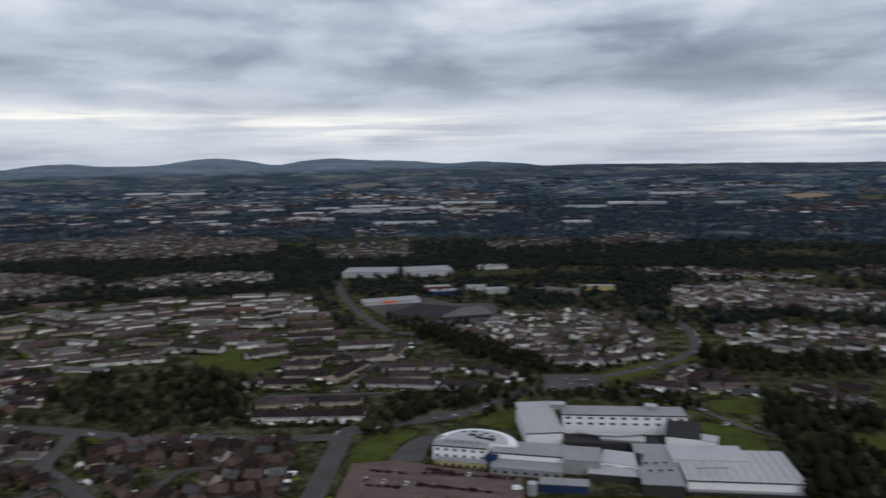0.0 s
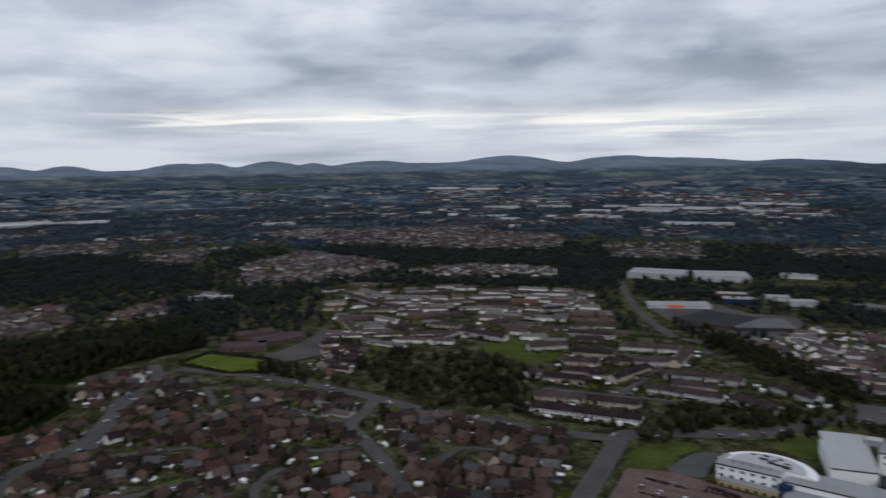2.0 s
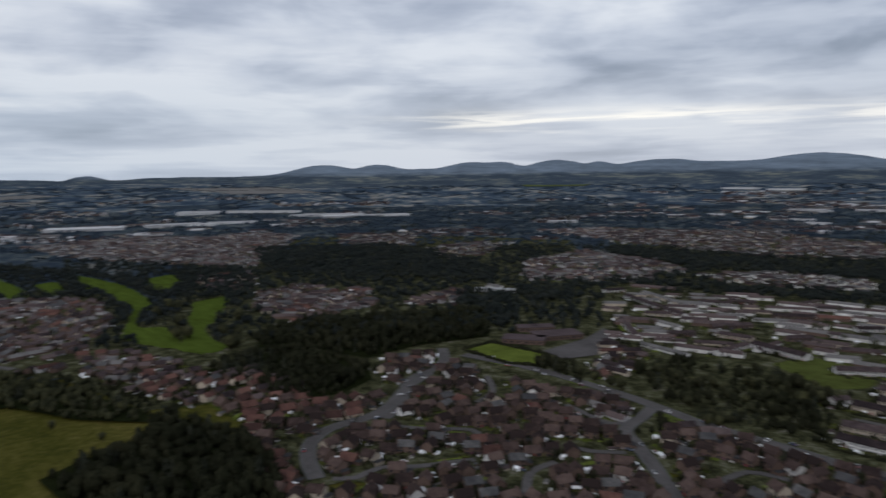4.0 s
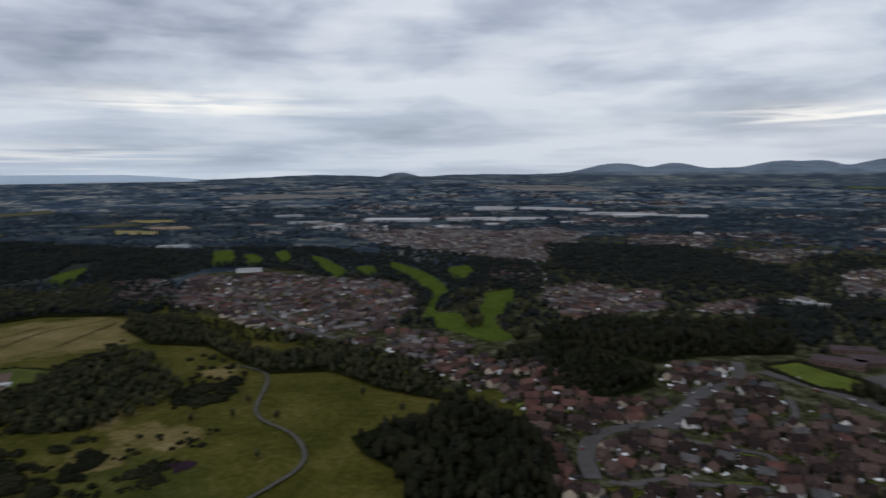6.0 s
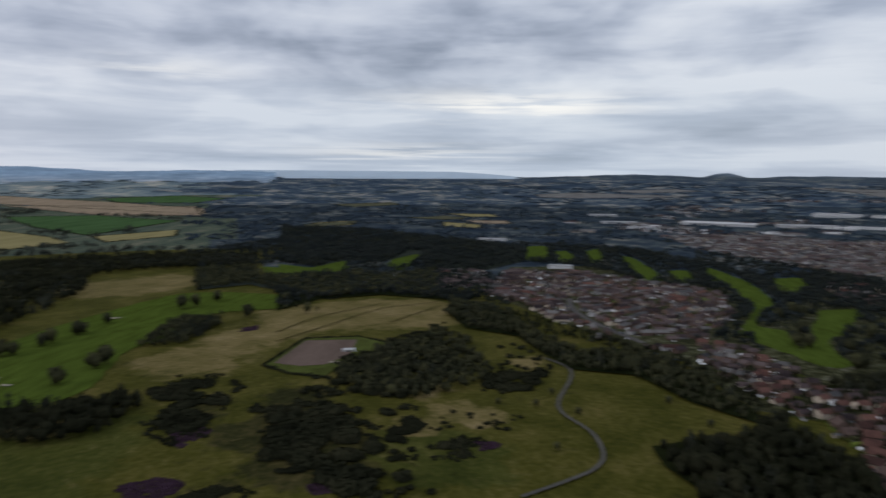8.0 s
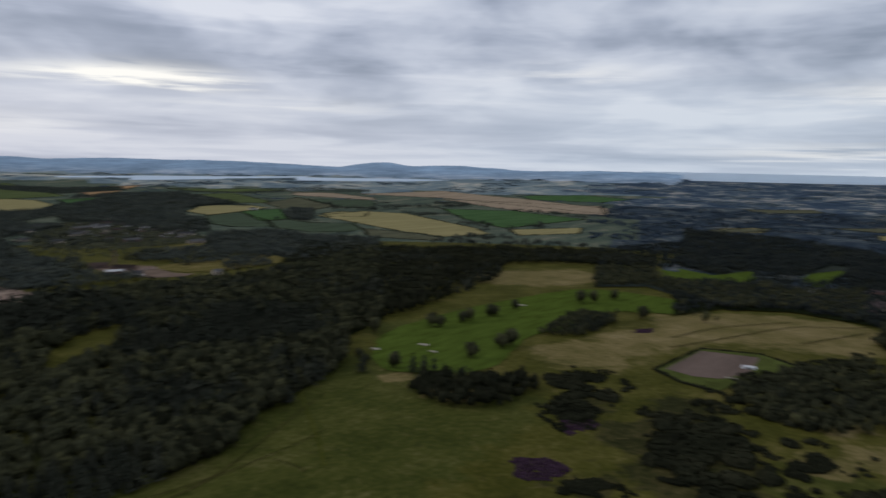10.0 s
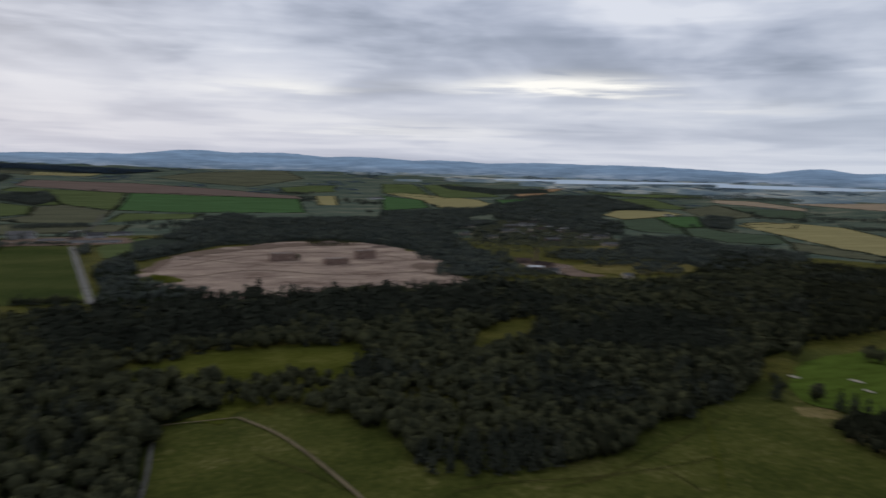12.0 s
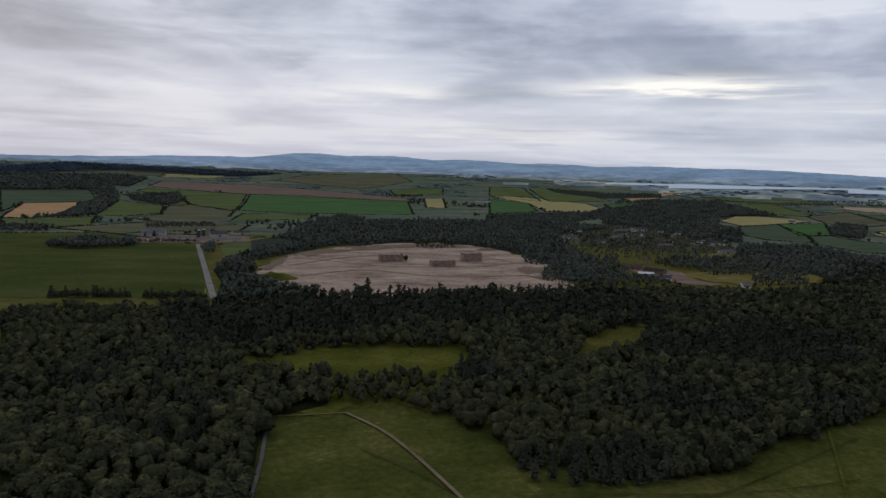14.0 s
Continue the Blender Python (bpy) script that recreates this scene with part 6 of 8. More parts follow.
def far_estate(poly, gap=17.0, turn=0.0, rows=False, label="far estate of small pale houses with brown roofs", walls=(0.52, 0.16, 0.32), roofs=(0.72, 0.22, 0.06)):
    rs = random.Random(int(abs(poly[0][0]) * 3 + abs(poly[0][1])))
    plots = []
    if rows:
        for a, b in row_plan(poly, turn, gap * 1.2, 16, 42, rs):
            if not clear_of_roads(((a[0] + b[0]) / 2, (a[1] + b[1]) / 2), 7):
                continue
            l = math.hypot(b[0] - a[0], b[1] - a[1])
            plots.append(((a[0] + b[0]) / 2, (a[1] + b[1]) / 2, math.atan2(b[1] - a[1], b[0] - a[0]), l, 8.0))
    else:
        for x, y in scatter(poly, gap * 0.84):
            here = (int(x // 7), int(y // 7))
            if clear_of_roads((x, y), 6) and here not in HOME_CELLS:
                HOME_CELLS.update((here[0] + u, here[1] + v) for u in (-1, 0, 1) for v in (-1, 0, 1) if u == 0 or v == 0)
                plots.append((x, y, turn + 0.8 * round(4 * noise.noise((x / 110, y / 110, 0.5))) + rs.uniform(-0.12, 0.12), rs.choice((rs.uniform(6.5, 10), rs.uniform(12, 22))), rs.uniform(6, 7)))
    joined_houses("estate_houses", plots, label, 0.82, walls=walls, roofs=roofs, far=math.hypot(*poly[0]) > 1150 or poly[0][1] < 650)


# ---------- the white school beside the car park ----------
def block(name, p0, p1, depth, height, wall, roof, parent=None, rows=0, per=4.0, wide=1.5, tall=1.1, pitch=0.0, label="", z0=-0.5, overhang=0.35, fascia=False, ribs=0):
    """A building mass whose front runs from p0 to p1; with rows of windows and a roof slab that stands proud."""
    a, b = Vector((*p0, 0)), Vector((*p1, 0))
    d = b - a
    l, turn = d.length, math.atan2(d.y, d.x)
    side = Vector((-d.y, d.x, 0)).normalized()
    if side.dot((a + b) / 2) < 0:
        side, turn = -side, turn + math.pi
    mid = (a + b) / 2 + side * depth / 2
    own = empty(name, mid.x, mid.y, turn) if parent is None else None
    m = Matrix.Translation((mid.x, mid.y, land(mid.x, mid.y))) @ Matrix.Rotation(turn, 4, "Z")
    host = own or parent

    def put(ob):
        if own is None:
            ob.matrix_basis = parent.matrix_basis.inverted() @ m @ ob.matrix_basis
        return ob

    w = put(part("wall" if own else name, box_bm(-l / 2, -depth / 2, z0, l / 2, depth / 2, height), M[wall], host))
    bm = bmesh.new()
    o = overhang
    q = [(-l / 2 - o, -depth / 2 - o, height), (l / 2 + o, -depth / 2 - o, height), (l / 2 + o, depth / 2 + o, height + pitch), (-l / 2 - o, depth / 2 + o, height + pitch)]
    lo = [bm.verts.new((x, y, z + 0.01)) for x, y, z in q]
    hi = [bm.verts.new((x, y, z + 0.5)) for x, y, z in q]
    bm.faces.new(hi), bm.faces.new(lo[::-1])
    for i in range(4):
        bm.faces.new((lo[i], lo[(i + 1) % 4], hi[(i + 1) % 4], hi[i]))
    part("roof", bm, M[roof], host if own else w)
    n = max(1, int(l / per))
    for r in range(rows):
        z = height - 1.9 - r * 3.4
        for k in range(n):
            window(host if own else w, -l / 2 + l / n * (k + 0.5), -depth / 2 - 0.02, z, 0, wide, tall)
    if fascia:
        put(part("fascia", box_bm(-l / 2 - o, -depth / 2 - o - 0.12, height - 0.35, l / 2 + o, -depth / 2 - o - 0.01, height + 0.3), M["dark_felt"], host, "dark gutter edge"))
    for k in range(ribs):
        x = -l / 2 + l * (k + 0.5) / ribs
        bm = bmesh.new()
        ring = [(x - 0.12, -depth / 2, height + 0.5), (x + 0.12, -depth / 2, height + 0.5), (x + 0.12, depth / 2, height + pitch + 0.5), (x - 0.12, depth / 2, height + pitch + 0.5)]
        lo, hi = [bm.verts.new(q) for q in ring], [bm.verts.new((q[0], q[1], q[2] + 0.22)) for q in ring]
        bm.faces.new(hi), bm.faces.new(lo[::-1])
        for i in range(4):
            bm.faces.new((lo[i], lo[(i + 1) % 4], hi[(i + 1) % 4], hi[i]))
        put(part("seam", bm, M["grey_metal"], host))
    if own:
        tagged(own, label, "building")
    for u in np.linspace(-l / 2, l / 2, max(2, int(l / 6))):
        for w2 in np.linspace(-depth / 2 - 4, depth / 2, max(2, int(depth / 6))):
            e = d.normalized() * u + side * w2
            BUILT.append((mid.x + e.x, mid.y + e.y))
    return own or w


def school():
    s = empty("school_building", *[(81, 382)][0])
    tagged(s, "large white school with grey metal roofs and a round drum", "school")
    block("north_wing", *[(68, 408), (139, 400)], 15, 12, "white_panel", "grey_metal", s, rows=2, per=6.2, wide=2.0, fascia=True)
    block("west_wing", *[(44, 389), (65, 390)], 40, 8, "white_panel", "metal_roof", s, pitch=4.5, ribs=8, fascia=True)
    # dark felt roof stands in for the shade of a white-framed recess
    block("east_wing", *[(120, 378), (137, 372)], 26, 9, "white_panel", "dark_felt", s)
    block("east_end", *[(133, 376), (145, 370)], 9, 8, "white_panel", "metal_roof", s)
    block("court_wing", *[(65, 382), (116, 375)], 11, 5, "dark_felt", "dark_felt", s)
    block("court_roof", *[(85, 383), (108, 377)], 7, 6.5, "grey_metal", "metal_roof", s)
    block("entrance_block", *[(-9, 373), (20, 366)], 14, 9, "white_panel", "grey_metal", s, rows=2, per=4.5, wide=1.4, fascia=True)
    block("entrance_base", *[(-8, 367), (19, 360)], 4, 3, "ochre", "grey_metal", s, rows=1, per=3.5)
    block("link_block", *[(23, 365), (60, 356)], 16, 7.5, "white_panel", "grey_metal", s, fascia=True)
    block("link_low", *[(21, 354), (57, 345)], 12, 4, "grey_metal", "grey_metal", s, rows=1, per=5)
    block("blue_corner", *[(19, 363), (23, 360)], 8, 6, "blue_panel", "blue_panel", s)
    block("mid_hall", *[(59, 352), (77, 348)], 18, 8, "grey_metal", "grey_metal", s)
    block("mid_low", *[(78, 353), (97, 346)], 16, 6, "white_panel", "metal_roof", s, rows=1, per=7, wide=3)
    block("mid_front", *[(70, 344), (95, 338)], 12, 4, "dark_felt", "metal_roof", s)
    block("sports_hall", *[(93, 326), (112, 323)], 50, 6, "dark_felt", "grey_metal", s, ribs=5)
    block("games_hall", *[(115, 328), (169, 321)], 36, 6.6, "white_panel", "metal_roof", s, pitch=0.8, fascia=True, ribs=12)
    block("games_plinth", *[(115, 326), (169, 319)], 1.2, 2.0, "dark_felt", "grey_metal", s)
    block("games_annexe", *[(115, 350), (152, 346)], 19, 7.6, "white_panel", "metal_roof", s)
    block("plant_box", *[(63, 420), (71, 419)], 5, 14, "grey_metal", "metal_roof", s, z0=11)
    block("plant_box", *[(118, 412), (124, 410)], 5, 14.5, "grey_metal", "metal_roof", s, z0=11)
    block("blue_store", *[(44, 332), (67, 328)], 7, 4.5, "blue_panel", "grey_metal", s)
    inv = s.matrix_basis.inverted()
    # half-round drum behind the entrance block: curved wall, stepped roof, roof lights
    (ax, ay), (bx, by) = [(-8, 381), (36, 369)]
    cx, cy, rad = (ax + bx) / 2, (ay + by) / 2, math.hypot(bx - ax, by - ay) / 2
    lie = Matrix.Translation((cx, cy, 0)) @ Matrix.Rotation(math.atan2(by - ay, bx - ax), 4, "Z")

    def half_round(name, r, z0, z1, r_top, mat, label=""):
        bm = bmesh.new()
        n = 28
        rings = [[bm.verts.new((q * math.cos(math.pi * k / n), q * 0.95 * math.sin(math.pi * k / n), z)) for k in range(n + 1)] for q, z in ((r, z0), (r_top, z1))]
        for k in range(n):
            bm.faces.new((rings[0][k], rings[0][k + 1], rings[1][k + 1], rings[1][k]))
        bm.faces.new(rings[1])
        bm.faces.new(rings[0][::-1])
        bm.faces.new((rings[0][n], rings[0][0], rings[1][0], rings[1][n]))
        bmesh.ops.recalc_face_normals(bm, faces=bm.faces[:])
        part(name, bm, M[mat], s, label).matrix_basis = inv @ lie

    half_round("drum_wall", rad, -0.5, 8.6, rad, "white_panel")
    half_round("drum_roof", rad + 0.5, 8.62, 9.6, rad - 4, "white_panel", "pale stepped half-round roof")
    half_round("drum_crown", rad - 4.5, 9.62, 10.0, rad - 6, "metal_roof", "pale grey flat roof inside a white rim")
    for x, y, l in ((-9, 12, 1.2), (-3, 13, 1.6), (4, 12, 1.4), (8, 8, 1.4), (2, 9, 1.2)):
        part("roof_light", box_bm(-l, -0.4, 0, l, 0.4, 0.5), M["dark_felt"], s).matrix_basis = inv @ lie @ Matrix.Translation((x, y, 9.98))
    # plant and ducts crowded on the drum's roof, vents along the entrance block
    for x, y, l, w, h in ((-3, 8, 2.2, 0.7, 0.8), (1, 5, 1.4, 0.8, 1.0), (5, 4, 2.2, 0.6, 0.8), (9, 3, 1.8, 0.9, 1.0)):
        part("roof_plant", box_bm(-l, -w, 0, l, w, h), M["dark_felt"], s).matrix_basis = inv @ lie @ Matrix.Translation((x, y, 9.9))
    for k in range(5):
        part("roof_vent", box_bm(-0.9, -0.7, 0, 0.9, 0.7, 1.3), M["grey_metal"], s).matrix_basis = inv @ lie @ Matrix.Translation((-15 + 4.4 * k, -2.2, 9.4))
    # curved canopy along the court
    bm = bmesh.new()
    arc = [(-20 + 40 * i / 16, -4.5 * math.sin(math.pi * i / 16)) for i in range(17)]
    for z in (0.0, 0.5):
        rows_v = [[bm.verts.new((u, v + w, z)) for u, v in arc] for w in (0.0, 3.2)]
        for i in range(16):
            quad = (rows_v[0][i], rows_v[0][i + 1], rows_v[1][i + 1], rows_v[1][i])
            bm.faces.new(quad if z else quad[::-1])
    part("canopy", bm, M["metal_roof"], s, "curved pale canopy over the court").matrix_basis = inv @ Matrix.Translation((92, 388, 7.4)) @ Matrix.Rotation(-0.12, 4, "Z")
    for k in range(6):
        x, y = [(100, 338)][0]
        part("roof_light", box_bm(-1, -0.6, 0, 1, 0.6, 0.4), M["dark_felt"], s).matrix_basis = inv @ Matrix.Translation((x + (k % 3) * 5, y + (k // 3) * 9, 7.4))
    for k in range(4):
        x, y = [(123, 330)][0]
        part("roof_light", box_bm(-1.6, -0.5, 0, 1.6, 0.5, 0.5), M["grey_metal"], s).matrix_basis = inv @ Matrix.Translation((x + k * 4, y + 3, 10.2))
    # tank beside the store
    x, y = [(40, 330)][0]
    t = empty("water_tank", x, y)
    bm = bmesh.new()
    bmesh.ops.create_cone(bm, cap_ends=True, segments=20, radius1=2.3, radius2=2.3, depth=6.5, matrix=Matrix.Translation((0, 0, 3.0)))
    part("tank_body", bm, M["grey_metal"], t)
    bm = bmesh.new()
    bmesh.ops.create_cone(bm, cap_ends=True, segments=20, radius1=2.45, radius2=0.4, depth=0.7, matrix=Matrix.Translation((0, 0, 6.6)))
    part("tank_lid", bm, M["metal_roof"], t)
    tagged(t, "grey round tank standing beside a blue store", "tank")


school()

# ---------- terrace rows of the near estate ----------
PALE = "two-storey terrace row with pale render and brown tiled roof"
CREAM = "two-storey terrace row with cream walls and brown tiled roof"
for line, wall in (([(-125, 436), (-54, 435)], "white_wall"), ([(-129, 460), (-95, 464)], "cream_wall"), ([(-92, 463), (-59, 464)], "cream_wall"), ([(-136, 506), (-103, 506)], "cream_wall"),
                   ([(-126, 527), (-94, 528)], "cream_wall"), ([(-83, 517), (-63, 559)], "cream_wall"), ([(-59, 503), (-9, 496)], "white_wall"), ([(-51, 542), (-25, 543)], "white_wall"),
                   ([(-22, 544), (3, 540)], "white_wall"), ([(-133, 554), (-103, 555)], "cream_wall"), ([(-96, 615), (-49, 620)], "white_wall"), ([(-130, 584), (-97, 586)], "cream_wall"),
                   ([(21, 536), (47, 514)], "white_wall"), ([(-147, 652), (-107, 655)], "white_wall"), ([(-43, 576), (-34, 623)], "cream_wall"), ([(-76, 571), (-48, 578)], "white_wall"),
                   ([(-169, 586), (-139, 606)], "white_wall"), ([(-252, 627), (-201, 612)], "white_wall"), ([(-5, 498), (23, 483)], "white_wall"), ([(-44, 518), (-14, 518)], "cream_wall"),
                   ([(131, 489), (163, 475)], "white_wall"), ([(124, 546), (172, 573)], "white_wall"), ([(80, 550), (121, 551)], "white_wall")):
    terrace(*line, wall=wall, label=PALE if wall == "white_wall" else CREAM)
rs = random.Random(3)
LEFT_ESTATE = [(-374, 577), (-517, 807), (-418, 846), (-331, 891), (-182, 904), (-124, 766), (-103, 660), (-142, 618), (-235, 638), (-231, 575), (-310, 564)]
ROWS = []
ends = [(-505, 788), (-490, 811), (-465, 814), (-375, 763), (-469, 775), (-357, 707), (-459, 713), (-438, 728), (-393, 690), (-367, 704), (-367, 704), (-331, 739), (-308, 675), (-282, 708), (-308, 809), (-263, 829), (-266, 839), (-239, 853), (-240, 857), (-179, 872), (-287, 770), (-249, 788), (-249, 792), (-221, 804), (-360, 823), (-329, 829), (-162, 722), (-118, 726), (-153, 683), (-130, 694), (-130, 663), (-99, 675), (-227, 715), (-188, 716), (-190, 628), (-167, 637)]
ROWS += list(zip(ends[::2], ends[1::2]))
ends = [(-140, 635), (-114, 640), (-359, 661), (-330, 651), (-324, 618), (-307, 636), (-298, 580), (-242, 590), (-258, 581), (-252, 627), (-327, 571), (-276, 560), (-291, 648), (-259, 648), (-242, 616), (-239, 658), (-401, 650), (-345, 588), (-443, 688), (-423, 693), (-99, 570), (-79, 571), (-55, 547), (-29, 549), (-106, 525), (-93, 526), (-116, 466), (-99, 466), (-147, 509), (-140, 520), (-296, 850), (-281, 893), (-202, 755), (-181, 771), (-506, 856), (-449, 867)]
ROWS += list(zip(ends[::2], ends[1::2]))
ends = [(-379, 792), (-346, 805), (-295, 741), (-264, 757), (-236, 672), (-219, 690), (-191, 669), (-161, 679)]
ROWS += list(zip(ends[::2], ends[1::2]))
TRACED = len(ROWS)
MIDS = [((a[0] + b[0]) / 2, (a[1] + b[1]) / 2) for a, b in ROWS]
for poly, turn, gap in (([(-374, 577), (-462, 718), (-475, 802), (-418, 846), (-331, 891), (-253, 674), (-231, 575), (-310, 564)], 0.45, 17), ([(-331, 891), (-182, 904), (-124, 766), (-103, 660), (-142, 618), (-235, 638)], 0.03, 17)):
    ROWS += [(a, b) for a, b in row_plan(poly, turn, gap, 14, 40, rs) if min(math.hypot(x - (a[0] + b[0]) / 2, y - (a[1] + b[1]) / 2) for x, y in MIDS) > 21]
for i, line in enumerate(ROWS):
    w = rs.choice(WALL_PICK)
    if i % 2 == 0 and i < TRACED:
        terrace(*line, depth=7.5, eave=3.7, ridge=5.8, wall=w, label=PALE if w == "white_wall" else CREAM if w == "cream_wall" else "two-storey brick terrace row with brown tiled roof")
    else:
        l = math.hypot(line[1][0] - line[0][0], line[1][1] - line[0][1])
        joined_houses("estate_houses", [((line[0][0] + line[1][0]) / 2, (line[0][1] + line[1][1]) / 2, math.atan2(line[1][1] - line[0][1], line[1][0] - line[0][0]), l, 6.5)], PALE, 0.85, walls=(0.68, 0.12, 0.2), roofs=(0.6, 0.38, 0.02))

# ---------- family houses nearest the camera ----------
NEAR_ESTATE = [(-462, 364), (-448, 412), (-409, 406), (-321, 406), (-250, 419), (-234, 407), (-219, 367), (-190, 343), (-154, 330), (-124, 282), (-300, 169), (-333, 199), (-356, 269), (-382, 323)]
MID_ESTATE = [(-184, 295), (-194, 338), (-208, 397), (-200, 405), (-123, 406), (-97, 404), (-88, 390), (-83, 334), (-80, 287)]
RED_ESTATE = [(-666, 194), (-654, 237), (-604, 247), (-543, 250), (-507, 286), (-452, 284), (-414, 269), (-395, 313), (-376, 307), (-358, 276), (-355, 243), (-332, 215), (-286, 184), (-288, 177), (-361, 202), (-403, 213), (-457, 218), (-485, 194), (-552, 190)]
house_estate(NEAR_ESTATE, 12.4, 0.7, (6, 5, 3, 0.4, 2, 0.3, 0.8, 0.5), 178)
house_estate(MID_ESTATE, 12.2, 0.1, (6, 5, 1, 0.4, 3, 0, 0.8, 0), 56, swing=0.06)
house_estate(RED_ESTATE, 13, 1.2, (1, 1, 2, 0, 0, 3, 1, 4), 34, walls=(0.08, 0.17, 0.75), roofs=(0.52, 0.1, 0.38))

for k, m in enumerate(MODELS):
    if k not in used_models:
        for ob in list(m.children_recursive) + [m]:
            bpy.data.objects.remove(ob)

# ---------- houses farther off ----------
ESTATES = []
ESTATES += [([(5, 686), (67, 753), (131, 769), (184, 733), (191, 655), (178, 585), (131, 555), (92, 542), (52, 590), (26, 643)], 16, False),
            ([(270, 888), (378, 917), (514, 818), (451, 716), (364, 737), (254, 763)], 15, False),
            ([(265, 667), (328, 685), (406, 643), (364, 575), (282, 568), (246, 604)], 16, False),
            ([(85, 1458), (278, 1557), (231, 1294), (96, 1292)], 20, False),
            ([(315, 1524), (514, 1635), (445, 1253), (279, 1276)], 20, False),
            ([(-267, 1466), (-84, 1564), (-58, 1263), (-205, 1227)], 20, False)]
ESTATES += [([(-585, 1598), (-415, 1688), (-341, 1430), (-504, 1404)], 20, False),
            ([(-989, 1566), (-858, 1655), (-693, 1375), (-845, 1335)], 20, False),
            ([(-713, 1123), (-629, 1151), (-508, 1018), (-569, 953)], 18, False),
            ([(-495, 1007), (-426, 1081), (-279, 1124), (-257, 1034), (-380, 964)], 18, False),
            ([(268, 1034), (352, 1061), (500, 966), (470, 923), (285, 977)], 18, False),
            ([(572, 1027), (654, 1044), (587, 935), (540, 942)], 18, False)]
ESTATES += [([(252, 486), (292, 476), (283, 444), (255, 426), (242, 462)], 14, False),
            ([(161, 526), (201, 538), (219, 483), (204, 463), (157, 483)], 14, False),
            ([(-782, 960), (-818, 1185), (-603, 1106), (-506, 909), (-646, 802)], 17, False),
            ([(-652, 567), (-665, 672), (-628, 653), (-584, 596), (-620, 558)], 15, False),
            ([(-672, 716), (-614, 740), (-575, 692)], 15, True),
            ([(-1063, 1647), (-706, 1811), (-388, 1612), (-331, 1373), (-502, 1285), (-855, 1390)], 21, False)]
ESTATES += [([(-499, 1027), (-377, 1118), (-271, 1085), (-251, 1005), (-429, 958)], 18, False),
            ([(-1684, 737), (-1764, 988), (-1570, 1020), (-1256, 744), (-1129, 573), (-1284, 559)], 18, False),
            ([(-848, 484), (-762, 606), (-669, 531), (-643, 412), (-737, 419)], 15, False),
            ([(-661, 575), (-673, 684), (-609, 630), (-611, 565)], 15, True),
            ([(-1072, 997), (-1106, 1165), (-1014, 1212), (-904, 981)], 18, False),
            ([(-1529, 1104), (-1378, 1246), (-1142, 1031), (-1308, 956)], 20, False)]
ESTATES += [([(-1183, 1487), (-1084, 1697), (-832, 1690), (-902, 1412)], 22, False),
            ([(-920, -1), (-1141, 34), (-1143, 141), (-1052, 233), (-970, 316), (-805, 278), (-676, 196), (-692, 141), (-705, 97), (-792, 59)], 14, False),
            ([(-693, 96), (-649, 166), (-576, 219), (-539, 236), (-542, 196), (-625, 171)], 14, False),
            ([(-847, 476), (-869, 568), (-697, 563), (-650, 503), (-675, 421), (-758, 419)], 15, False),
            ([(-1817, 435), (-1887, 715), (-1615, 919), (-1311, 773), (-1094, 613), (-1236, 538), (-1533, 445)], 17, False),
            ([(-990, -144), (-1118, -114), (-1136, -9), (-972, -1), (-947, -98)], 16, False)]
ESTATES += [([(-666, 575), (-685, 698), (-658, 726), (-594, 657), (-600, 613)], 16, True),
            ([(-998, 939), (-1062, 1154), (-934, 1024), (-918, 909)], 18, False),
            ([(-1056, 485), (-1063, 586), (-920, 526), (-874, 465), (-918, 435)], 16, False),
            ([(-1389, 1007), (-1391, 1240), (-1191, 1063), (-1197, 934)], 20, False),
            ([(-857, -1694), (-1037, -1837), (-983, -1622), (-1013, -1422), (-908, -1263), (-827, -1316), (-709, -1372)], 60, False),
            ([(-364, 560), (-321, 558), (-288, 506), (-289, 459), (-300, 458)], 14, False)]
ESTATES += [([(-278, 423), (-247, 414), (-226, 375), (-240, 362)], 13, False),
            ([(357, 618), (389, 615), (346, 546), (321, 547)], 15, False)]
for poly, gap, rows in ESTATES:
    west = poly[0][0] < -300 and poly[0][1] < 650 and math.hypot(*poly[0]) < 1200
    far_estate(poly, gap, 0.35 * noise.noise((poly[0][0] / 300, poly[0][1] / 300, 0)), rows, "estate of small brick houses with red-brown roofs" if west else "far estate of small pale houses with brown roofs", (0.16, 0.12, 0.72) if west else (0.48, 0.14, 0.38), (0.72, 0.20, 0.08) if west else (0.60, 0.39, 0.01))



TERRACES = [(-124, 428), (-143, 508), (-140, 586), (-124, 662), (-50, 678), (-16, 642), (40, 555), (44, 496), (11, 498), (-37, 489), (-51, 429)]
SCHOOL_PLOT = [(-59, 323), (-53, 370), (-18, 396), (-12, 442), (38, 438), (53, 475), (168, 456), (162, 394), (186, 347), (170, 311)]




# ---------- works, sheds and halls ----------
def hall(line, depth, height, wall, roof, label, name="warehouse", rows=0, pitch=0.0):
    b = block(name, *line, depth, height, wall, roof, rows=rows, pitch=pitch, label=label, per=6)
    b["group"] = "sheds and halls"
    b["category"] = "warehouse"
    return b


